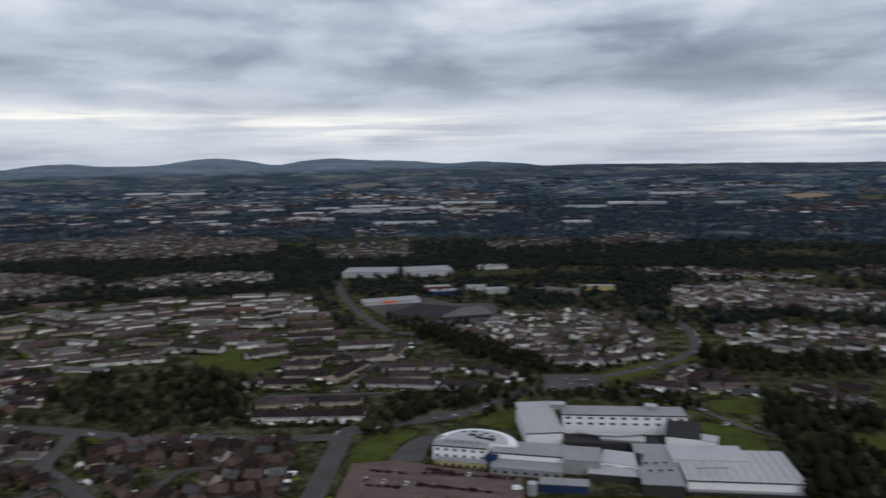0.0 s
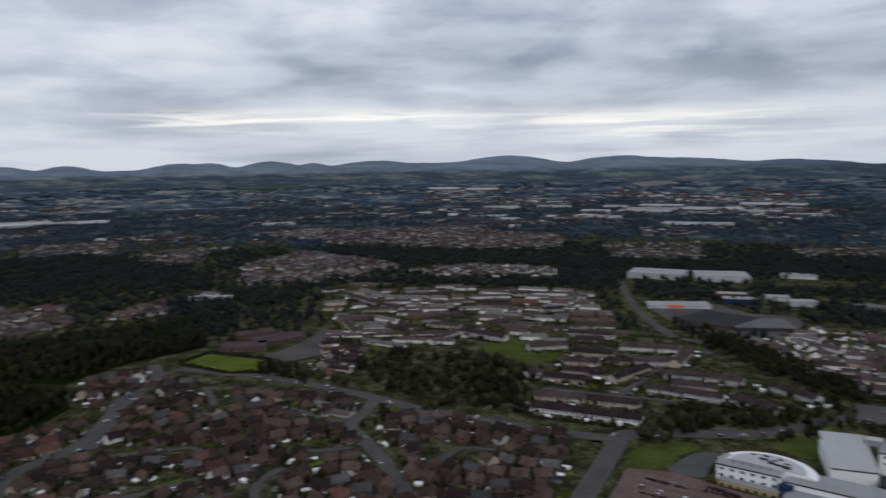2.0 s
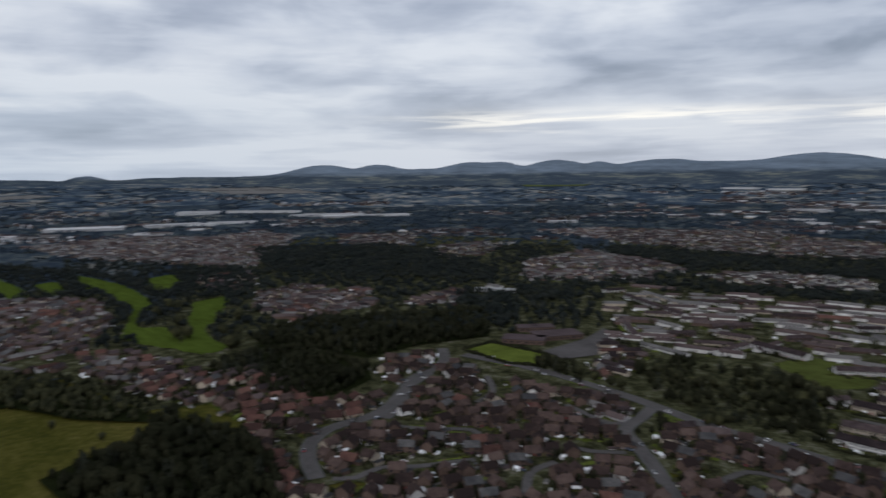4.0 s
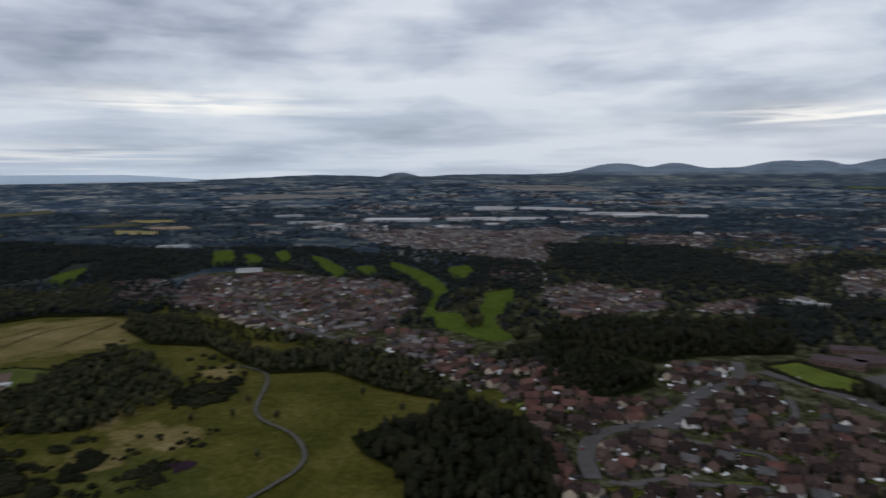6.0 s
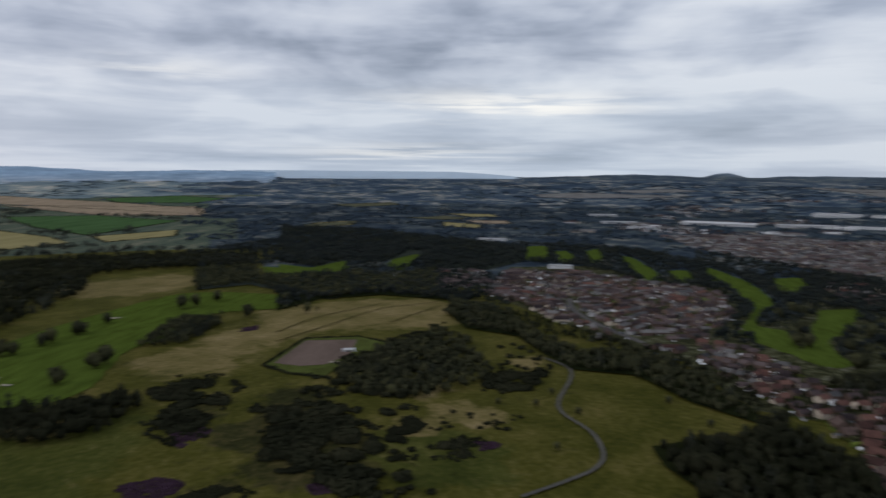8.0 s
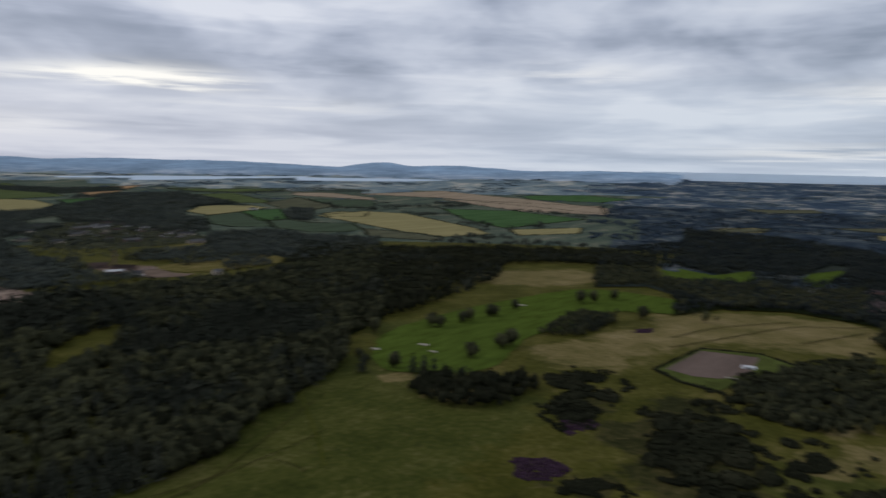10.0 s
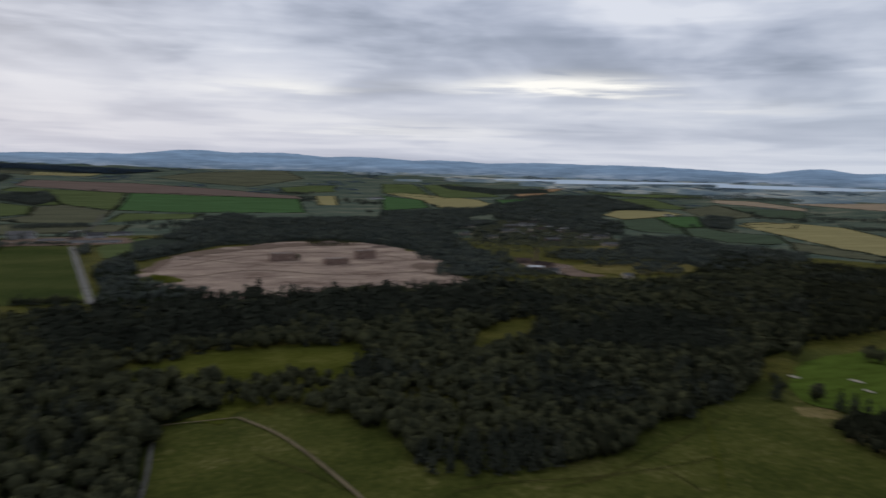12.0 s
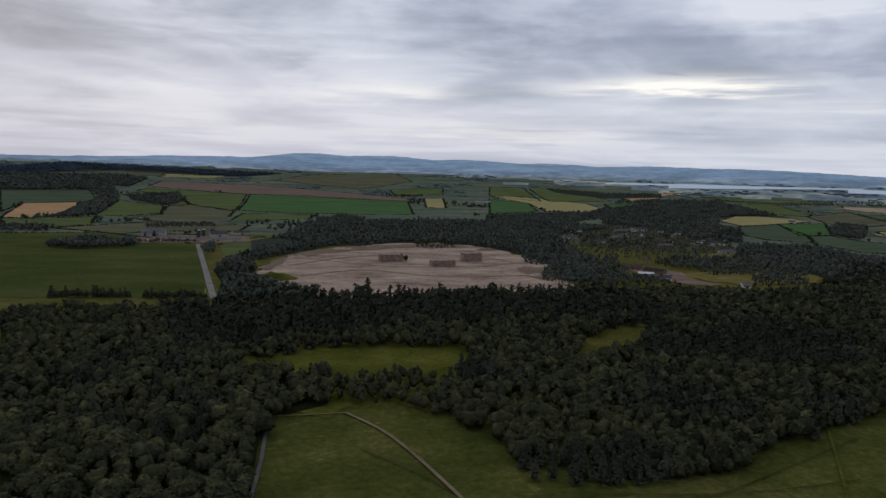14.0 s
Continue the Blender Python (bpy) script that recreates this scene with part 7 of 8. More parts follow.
PALE_SHED = "large pale metal-clad shed with a low grey roof"
SHEDS = []
SHEDS += [([(-152, 1034), (-76, 1028)], 52, 17),
          ([(-58, 1026), (11, 1036)], 52, 17),
          ([(50, 1091), (96, 1090)], 30, 9),
          ([(-95, 812), (-30, 829)], 26, 6),
          ([(28, 904), (52, 905)], 18, 7),
          ([(52, 874), (80, 880)], 18, 8),
          ([(132, 854), (159, 853)], 16, 9),
          ([(-2563, 361), (-2562, 454)], 40, 12),
          ([(-2262, 355), (-2255, 464)], 35, 12),
          ([(-2027, 400), (-2048, 481)], 40, 12),
          ([(-2268, 600), (-2180, 795)], 90, 14)]
SHEDS += [([(-2183, 871), (-2155, 1037)], 60, 14),
          ([(-2173, 1056), (-2100, 1194)], 40, 12),
          ([(-2543, 1134), (-2519, 1259)], 60, 12),
          ([(-2198, 1393), (-2157, 1491)], 60, 12),
          ([(-2079, 1448), (-2034, 1558)], 50, 12),
          ([(-2026, 1575), (-1938, 1724)], 40, 12),
          ([(-1648, -25), (-1642, 39)], 24, 9),
          ([(-1178, 99), (-1174, 138)], 16, 8),
          ([(-404, 2520), (-235, 2505)], 70, 13),
          ([(-506, 2295), (-432, 2273)], 50, 12),
          ([(-420, 2245), (-352, 2249)], 40, 12),
          ([(-12, 2822), (100, 2818)], 70, 13),
          ([(111, 2816), (192, 2793)], 60, 12),
          ([(475, 2542), (569, 2510)], 60, 12)]
SHEDS += [([(609, 2641), (695, 2609)], 70, 13),
          ([(705, 2606), (803, 2569)], 70, 12),
          ([(967, 2527), (1056, 2489)], 60, 12),
          ([(-205, 2030), (-107, 2023)], 40, 11),
          ([(-99, 2022), (-23, 2020)], 40, 11),
          ([(328, 1920), (398, 1919)], 40, 11),
          ([(-913, 2556), (-789, 2563)], 60, 13),
          ([(-708, 2108), (-649, 2113)], 40, 11),
          ([(-797, 2236), (-731, 2242)], 40, 11),
          ([(-912, 2558), (-799, 2598)], 60, 12),
          ([(-2001, 1607), (-1913, 1707)], 50, 12),
          ([(-1332, 1753), (-1261, 1810)], 40, 11),
          ([(-2630, 1159), (-2522, 1272)], 60, 13),
          ([(-2533, 1311), (-2325, 1494)], 60, 13)]
SHEDS += [([(-2218, 1446), (-2054, 1601)], 50, 13),
          ([(-2190, 962), (-2108, 1047)], 40, 11),
          ([(-643, 685), (-591, 710)], 12, 6),
          ([(440, 2577), (471, 2567)], 40, 11),
          ([(-201, 2634), (-33, 2642)], 60, 8.5),
          ([(-386, 2606), (-219, 2593)], 50, 8.5),
          ([(-361, 2734), (-208, 2726)], 60, 8.5),
          ([(-484, 2689), (-399, 2697)], 40, 8),
          ([(-170, 2488), (-71, 2485)], 40, 8),
          ([(-12, 2542), (110, 2532)], 50, 8.5),
          ([(124, 2431), (221, 2426)], 40, 8),
          ([(-530, 2500), (-431, 2503)], 40, 8),
          ([(-733, 2659), (-607, 2664)], 40, 11),
          ([(-1490, 3317), (-1334, 3322)], 60, 13)]
SHEDS += [([(-1282, 3323), (-1132, 3350)], 60, 12),
          ([(858, 2956), (1028, 2907)], 80, 12)]
for k, (line, depth, height) in enumerate(SHEDS):
    hall(line, depth, height * (0.72 if height < 9 else 0.5), "shed_wall", "grey_metal" if math.hypot(*line[0]) < 1400 or k % 5 else "metal_roof", PALE_SHED)
hall([(-62, 748), (-10, 722)], 62, 4.2, "brick_wall", "dark_felt", "low flat-roofed dark hall beside a car park", "flat_hall")
hall([(-4, 726), (50, 740)], 44, 4.0, "dark_felt", "deck", "low hall with a worn grey roof deck", "flat_hall")
hall([(112, 866), (134, 846)], 22, 7.5, "stone_wall", "deck", "broad grey shed with a worn pitched roof", "warehouse", pitch=0.3)
hall([(140, 852), (160, 846)], 18, 6.5, "stone_wall", "deck", "broad grey shed with a worn pitched roof", "warehouse", pitch=0.3)
hall([(172, 886), (212, 880)], 10, 6.4, "ochre", "grey_metal", "shed with a pale yellow front", "warehouse")
hall([(-26, 905), (6, 908)], 14, 6, "red_panel", "grey_metal", "shed with a dull red front", "warehouse")
hall([(-18, 868), (16, 872)], 16, 6.5, "blue_panel", "grey_metal", "shed with a dark blue front and grey roof", "warehouse")
hall([(-426, 491), (-392, 511)], 22, 4.5, "brick_wall", "school_felt", "low brown flat-roofed school wing", "flat_hall", 1)
hall([(-404, 519), (-381, 558)], 26, 4.5, "brick_wall", "school_felt", "low brown flat-roofed school wing", "flat_hall", 1)
hall([(-443, 537), (-420, 565)], 16, 4.5, "brick_wall", "school_felt", "low brown flat-roofed school wing", "flat_hall", 1)
drape("car_park", [(-103, 832), (-31, 866), (9, 817), (52, 816), (61, 771), (24, 705), (-49, 715), (-80, 780)], M["asphalt"], "grey asphalt yard between sheds", "car park", 0.5)
drape("car_park", [(-379, 493), (-378, 558), (-391, 607), (-361, 590), (-337, 513), (-349, 483)], M["asphalt"], "grey asphalt school yard", "car park", 0.5)
x, y = [(-66, 813)][0]
sign = tagged(empty("shop_sign", x, y), "orange-red lit shop sign board on a white hall", "sign")
part("board", box_bm(-8, -0.3, 4.2, 8, 0.3, 6.4), M["orange"], sign)
part("post", box_bm(-0.3, -0.3, -0.5, 0.3, 0.3, 4.2), M["grey_metal"], sign)


# ---------- the farm ----------
def barn(line, depth, eave, ridge, label):
    (x0, y0), (x1, y1) = line
    b = terrace_shell(line, depth, eave, ridge, "grey_metal", "grey_roof")
    tagged(b, label, "barn", "farm buildings")


def terrace_shell(line, depth, eave, ridge, wall, roof, name="barn"):
    a, b = Vector((*line[0], 0)), Vector((*line[1], 0))
    d = b - a
    turn = math.atan2(d.y, d.x)
    side = Vector((-d.y, d.x, 0)).normalized()
    mid = (a + b) / 2
    if side.dot(mid) < 0:
        side, turn = -side, turn + math.pi
    mid = mid + side * depth / 2
    h = empty(name, mid.x, mid.y, turn)
    part("wall", gable_walls(d.length, depth, eave, ridge), M[wall], h)
    part("roof", gable_roof(d.length, depth, eave, ridge, 0.4), M[roof], h)
    part("door", box_bm(-2.2, -depth / 2 - 0.08, 0, 2.2, -depth / 2 + 0.05, eave * 0.75), M["dark_felt"], h)
    return h


barn([(253, -1450), (210, -1451)], 26, 7, 14, "wide dark grey farm barn with a pitched roof")
barn([(124, -1441), (92, -1449)], 24, 6, 11, "dark grey farm barn with a pitched roof")
barn([(148, -1376), (65, -1372)], 10, 4, 5.5, "long low farm shed beside the yard")
barn([(85, -1490), (50, -1501)], 18, 4, 7, "pale farm shed with a shallow roof")
barn([(200, -1412), (156, -1411)], 9, 3.2, 4.5, "low farm shed among stores")
for p in [(147, -1441), (140, -1459)]:
    s = tagged(empty("silo", *p), "dark tall round farm silo", "silo", "farm buildings")
    bm = bmesh.new()
    bmesh.ops.create_cone(bm, cap_ends=True, segments=18, radius1=3.4, radius2=3.4, depth=14, matrix=Matrix.Translation((0, 0, 6.5)))
    part("drum", bm, M["dark_felt"], s)
    bm = bmesh.new()
    bmesh.ops.create_cone(bm, cap_ends=True, segments=18, radius1=3.6, radius2=0.4, depth=1.8, matrix=Matrix.Translation((0, 0, 14.4)))
    part("cap", bm, M["grey_metal"], s)
for k in range(20):
    x, y = [(u + random.uniform(-1, 1) * 34, v + random.uniform(-1, 1) * 7) for u, v in [(230, -1387)]][0]
    bm = box_bm(-2.2, -0.9, -0.2, 2.2, 0.9, random.uniform(0.8, 1.6))
    bmesh.ops.bevel(bm, geom=bm.edges[:], offset=0.3, segments=1, affect="EDGES")
    s = tagged(empty("wrapped_bale", x, y, random.uniform(0, 3)), "white wrapped bale lying in the farm yard", "bale", "bales")
    part("wrap", bm, M["white_panel"], s)
drape("farm_yard", [(280, -1415), (163, -1469), (64, -1449), (60, -1355), (194, -1342), (259, -1353)], M["haul"], "bare grey-brown farm yard", "ground", 0.5, ragged=4)

# ---------- old works, its chimney and the village ----------
for line, depth, eave, ridge, roof in (([(-535, -1013), (-557, -999)], 22, 5, 8, "roof"), ([(-547, -977), (-566, -953)], 20, 5, 8, "roof"), ([(-524, -947), (-545, -939)], 12, 4, 6, "metal_roof")):
    tagged(terrace_shell(line, depth, eave, ridge, "brick_wall", roof, "works_building"), "old brown works building among trees", "building", "works buildings")
s = tagged(empty("chimney_stack", *[(-566, -999)][0]), "tall slender brick works chimney", "chimney")
bm = bmesh.new()
bmesh.ops.create_cone(bm, cap_ends=True, segments=14, radius1=2.2, radius2=1.3, depth=26, matrix=Matrix.Translation((0, 0, 12.5)))
part("shaft", bm, M["brick_wall"], s)
bm = bmesh.new()
bmesh.ops.create_cone(bm, cap_ends=True, segments=14, radius1=1.6, radius2=1.7, depth=1.2, matrix=Matrix.Translation((0, 0, 25.6)))
part("rim", bm, M["brick_wall"], s)
for line, wall in (([(-811, -1590), (-860, -1602)], "stone_wall"), ([(-868, -1608), (-914, -1624)], "white_wall"), ([(-735, -1464), (-761, -1464)], "cream_wall"), ([(-648, -1353), (-672, -1362)], "cream_wall"), ([(-905, -1339), (-930, -1322)], "cream_wall"),
                   ([(-830, -1193), (-864, -1193)], "stone_wall"), ([(-755, -1291), (-788, -1291)], "brick_wall"), ([(-761, -1511), (-774, -1487)], "stone_wall"), ([(-622, -838), (-634, -836)], "cream_wall"), ([(-539, -903), (-549, -898)], "white_wall"),
                   ([(-751, -1684), (-800, -1688)], "stone_wall"), ([(-700, -1660), (-735, -1668)], "stone_wall"), ([(-1001, -1787), (-1030, -1789)], "cream_wall"), ([(-685, -1591), (-723, -1592)], "cream_wall"), ([(-620, -1420), (-640, -1428)], "stone_wall"),
                   ([(-1564, -1917), (-1574, -1898)], "white_wall"), ([(-749, -2627), (-807, -2629)], "white_wall"), ([(-1231, -2102), (-1287, -2109)], "white_wall")):
    b = terrace_shell(line, 10, 4.6, 8, wall, "grey_roof", "village_house")
    for k in (-1, 1):
        for u in (-0.3, 0.3):
            window(b, u * math.dist(*line), k * 5.02, 3.2, 0, 1.2, 1.2)
    tagged(b, {"stone_wall": "weathered stone village house with a grey roof", "cream_wall": "cream village house with a grey roof among trees", "brick_wall": "brick village house with a grey roof", "white_wall": "white village house with a grey roof"}[wall], "house", "village houses")
rubble_spots = scatter([(-576, -963), (-614, -972), (-580, -909), (-543, -894)], 4.5)
for x, y in rubble_spots[:30]:
    bm = box_bm(-2.2, -1.6, -0.2, 2.2, 1.6, 1.1)
    for v in bm.verts:
        v.co += Vector((random.uniform(-0.4, 0.4), random.uniform(-0.4, 0.4), random.uniform(-0.2, 0.5)))
    s = tagged(empty("spoil_heap", x, y, random.uniform(0, 3)), "small pale heap of broken concrete", "heap", "spoil heaps")
    part("lump", bm, M["rubble" if random.random() < 0.6 else "rubble_pale"], s)


# ---------- ruined brick buildings on the cleared site ----------
def ruin(line, depth, tall, storeys):
    """A gutted brick shell: piers and panels with openings, a broken top edge and fallen brick at its foot."""
    a, b = Vector((*line[0], 0)), Vector((*line[1], 0))
    d = b - a
    l, turn = d.length, math.atan2(d.y, d.x)
    side = Vector((-d.y, d.x, 0)).normalized()
    mid = (a + b) / 2
    if side.dot(mid) < 0:
        side, turn = -side, turn + math.pi
    mid = mid + side * depth / 2
    h = empty("ruined_building", mid.x, mid.y, turn)
    rs = random.Random(int(l * 10))
    for y in (-depth / 2, depth / 2):
        n = int(l / 3.2)
        for k in range(n):
            x0, x1 = -l / 2 + l * k / n, -l / 2 + l * (k + 1) / n
            top = tall * rs.uniform(0.72, 1.0)
            bm = box_bm(x0, y - 0.4, -0.5, x0 + (x1 - x0) * 0.76, y + 0.4, top)
            part("pier", bm, M["rubble"], h)
            for s in range(storeys):
                z = tall * (s + 1) / storeys
                if z <= top + 0.8:
                    part("lintel", box_bm(x0 + (x1 - x0) * 0.76, y - 0.35, z - 2.6, x1, y + 0.35, z - 0.25), M["rubble"], h)
    for x in (-l / 2, l / 2):
        part("end_wall", box_bm(x - 0.4, -depth / 2, -0.5, x + 0.4, depth / 2, tall * rs.uniform(0.7, 0.95)), M["rubble"], h)
    for s in range(1, storeys + 1):
        part("floor_slab", box_bm(-l / 2 + 0.5, -depth / 2 + 0.5, tall * s / storeys - 1.5, l / 2 * rs.uniform(0.6, 0.98), depth / 2 - 0.5, tall * s / storeys - 1.1), M["rubble_pale"], h)
    for k in range(34):
        x, y, z = rs.uniform(-l / 2 - 4, l / 2 + 4), -depth / 2 - rs.uniform(0.2, 5), rs.uniform(0.4, 1.6)
        bm = box_bm(x - z, y - z * 0.7, -0.3, x + z, y + z * 0.7, z * 0.8)
        for v in bm.verts:
            v.co += Vector((rs.uniform(-0.4, 0.4), rs.uniform(-0.4, 0.4), rs.uniform(-0.2, 0.2)))
        part("rubble", bm, M["rubble"], h)
    return tagged(h, "gutted brown brick building shell with rubble at its foot", "ruin", "ruined buildings")


ruin([(-158, -1101), (-196, -1099)], 14, 13, 2)
ruin([(-232, -1046), (-269, -1050)], 14, 10.5, 2)
ruin([(-295, -1097), (-326, -1101)], 14, 15, 3)
tree(*[(-201, -1104)][0], 11)
for pts in ([(-27, -964), (-123, -1013), (-225, -952), (-361, -956)], [(-66, -1120), (-161, -1052), (-281, -1041), (-397, -1081)], [(-22, -1064), (-102, -1141), (-220, -1190), (-331, -1154), (-378, -1082)]):
    road("haul_track", pts, random.choice((2.5, 4)), M["rut"], "dark rutted haul track over bare earth", "path", 0.55)
for poly in ([(-16, -1174), (-94, -1265), (-245, -1325), (-349, -1304), (-336, -1270), (-236, -1274), (-99, -1212), (-32, -1134)], [(-361, -1035), (-407, -1007), (-387, -924), (-354, -938)], [(24, -1026), (5, -1112), (-16, -1148), (-7, -1076), (12, -1014)]):
    drape("spoil", poly, M["haul"], "darker bank of turned earth", "ground", 0.6, ragged=4)

for x, y, r, t in [(u, v, q, k) for (u, v), q, k in zip([(2, -946), (-33, -1148), (-113, -1257), (-199, -1301), (-298, -1315), (-378, -1244), (-379, -1033), (-373, -956), (-110, -909), (-215, -911)], (19, 12, 14, 12, 16, 14, 12, 14, 9, 8), (9, 4, 4, 3.5, 5, 4.5, 4, 4, 2, 2))]:
    m = tagged(empty("earth_mound", x, y), "low heap of bare brown earth on cleared ground", "mound", "earth mounds")
    bm = bmesh.new()
    bmesh.ops.create_grid(bm, x_segments=12, y_segments=12, size=1.0)
    for v in bm.verts:
        d = min(1.0, math.hypot(v.co.x, v.co.y))
        v.co = Vector((v.co.x * r * 1.7, v.co.y * r, t * (1 - d * d) * (1 + 0.5 * noise.noise((v.co.x * 3 + x, v.co.y * 3, 1))) - 0.1 - d * 0.3))
    part("crest", bm, M["meadow" if t > 5.5 else "quarry" if t < 4.2 else "plough"], m)
# ---------- golf bunkers, plot store, heath details ----------
for (x, y), r in zip([(-459, -396), (-498, -373), (-720, -397), (-484, -352), (-570, -127)], (3, 3.6, 3.6, 2.6, 2.6)):
    n = 14
    pts = [(x + r * math.cos(6.283 * k / n) * random.uniform(0.8, 1.2), y + r * 1.6 * math.sin(6.283 * k / n) * random.uniform(0.8, 1.2)) for k in range(n)]
    drape("sand_bunker", pts, M["sand"], "pale sand golf bunker in mown grass", "bunker", 0.55)
s = terrace_shell([(-605, -127), (-607, -117)], 5, 2.6, 3.4, "white_panel", "metal_roof", "site_cabin")
tagged(s, "white site cabin standing on a bare plot", "cabin")


# ---------- cars ----------
def car_model(van=False):
    c = new("van" if van else "car")
    l, w = (5.2, 2.0) if van else (4.3, 1.75)
    bm = box_bm(-l / 2, -w / 2, 0.3, l / 2, w / 2, 0.85 if not van else 1.1)
    bmesh.ops.bevel(bm, geom=bm.edges[:], offset=0.14, segments=2, affect="EDGES")
    part("body", bm, M["white_panel" if van else "car_paint"], c)
    bm = box_bm(-l * (0.45 if van else 0.32), -w / 2 + 0.1, 0.8, l * (0.28 if van else 0.20), w / 2 - 0.1, 2.1 if van else 1.38)
    for v in bm.verts:
        if v.co.z > 1:
            v.co.x *= 0.92 if van else 0.72
            v.co.y *= 0.88
    part("cabin_glass", bm, M["white_panel" if van else "glass"], c)
    bm = box_bm(-l * (0.41 if van else 0.22), -w / 2 + 0.2, 2.1 if van else 1.38, l * (0.25 if van else 0.14), w / 2 - 0.2, 2.16 if van else 1.45)
    part("roof", bm, M["white_panel" if van else "car_paint"], c)
    for x in (-l * 0.31, l * 0.31):
        for y in (-w / 2 + 0.08, w / 2 - 0.08):
            bm = bmesh.new()
            bmesh.ops.create_cone(bm, cap_ends=True, segments=12, radius1=0.33, radius2=0.33, depth=0.2, matrix=Matrix.Translation((x, y, 0.33)) @ Matrix.Rotation(math.pi / 2, 4, "X"))
            part("wheel", bm, M["tyre"], c)
    return tagged(c, "white delivery van parked on paving" if van else "small parked car on the street", "van" if van else "car", "parked cars")


CAR = car_model()
CAR.matrix_basis = Matrix.Translation((*[(101, 508)][0], 0.95))
parked = 1
spots = [(p, 1.4) for p in [(89, 498), (103, 495), (87, 511), (-11, 362), (-2, 358), (10, 352), (19, 350), (-29, 357), (-34, 346), (-43, 349), (-22, 343), (-8, 340)]]
rs = random.Random(11)
near_lines = [q for q in STREETS if q[1] in (2.5, 3.25, 3.5, 3.75, 4.5)]
for line, half in near_lines:
    for i in range(2, len(line) - 2, 2):
        if math.hypot(line[i].x, line[i].y) < 760 and rs.random() < 0.4:
            d = (line[i + 1] - line[i - 1]).normalized()
            n = Vector((-d.y, d.x, 0)) * rs.choice((-1, 1)) * (half + rs.choice((-1.1, 3.4)))
            spots.append(((line[i].x + n.x, line[i].y + n.y), math.atan2(d.y, d.x) + rs.choice((0, 0, 1.57))))
for x, y in TAKEN:
    if math.hypot(x, y) < 560 and rs.random() < 0.45:
        spots.append(((x + rs.choice((-1, 1)) * rs.uniform(5.4, 7), y + rs.uniform(-5, 5)), rs.uniform(0, 3.14)))
homes = np.array(TAKEN + BUILT)
done = []
for (x, y), a in spots:
    if parked >= 135 or np.min(np.hypot(homes[:, 0] - x, homes[:, 1] - y)) < 5.3 or any(math.hypot(x - u, y - v) < 4.6 for u, v in done):
        continue
    copy_thing(CAR, Matrix.Translation((x, y, 0.78)) @ Matrix.Rotation(a, 4, "Z"))
    done.append((x, y))
    parked += 1
car_model(True).matrix_basis = Matrix.Translation((*[(33, 334)][0], 1.0)) @ Matrix.Rotation(0.1, 4, "Z")

# painted bays of the car park
(ax, ay), (bx, by), (cx, cy) = [(-47, 365), (37, 344), (-44, 335)]
ux, uy = bx - ax, by - ay
length = math.hypot(ux, uy)
ux, uy = ux / length, uy / length
mv, mf = [], []
for row in range(5):
    for k in range(int(length / 2.6)):
        x0, y0 = ax + ux * k * 2.6 + (cx - ax) * row / 4, ay + uy * k * 2.6 + (cy - ay) * row / 4
        n = len(mv)
        mv += [(x0 + ux * i - uy * j, y0 + uy * i + ux * j, 1.35) for i, j in ((0, -2.2), (0.12, -2.2), (0.12, 2.2), (0, 2.2))]
        mf.append((n, n + 1, n + 2, n + 3))
tagged(mesh_object("bay_markings", mv, mf, M["bay_line"]), "worn white lines of parking bays", "marking", kind="stuff")

# hedges that part the rows of the school's car park
for line in ([(-13, 356), (34, 346)], [(-16, 342), (23, 331)], [(-42, 360), (-22, 355)], [(-44, 343), (-25, 339)], [(-12, 360), (1, 356)]):
    (x0, y0), (x1, y1) = line
    n = int(math.hypot(x1 - x0, y1 - y0) / 1.6)
    plant("hedge", np.array([(x0 + (x1 - x0) * k / n, y0 + (y1 - y0) * k / n) for k in range(n + 1)]), 1.5, "low dark red hedge between parking bays", low=True, detail=0, category="hedge", leaf="purple_hedge", spread=1.15)


# ---------- garden sheds, conservatories and lawns ----------
def shed_model(white):
    s = new("conservatory" if white else "garden_shed")
    part("wall", gable_walls(3.2, 2.6, 2.0, 2.7), M["white_panel" if white else "shed_wood"], s)
    part("roof", gable_roof(3.2, 2.6, 2.0, 2.7, 0.2, 0.1), M["white_panel" if white else "dark_felt"], s)
    part("door", box_bm(-0.45, -1.36, 0, 0.45, -1.28, 1.8), M["glass" if white else "shed_wood"], s)
    return tagged(s, "white glazed conservatory behind a house" if white else "small brown wooden garden shed", "conservatory" if white else "shed", "garden buildings")


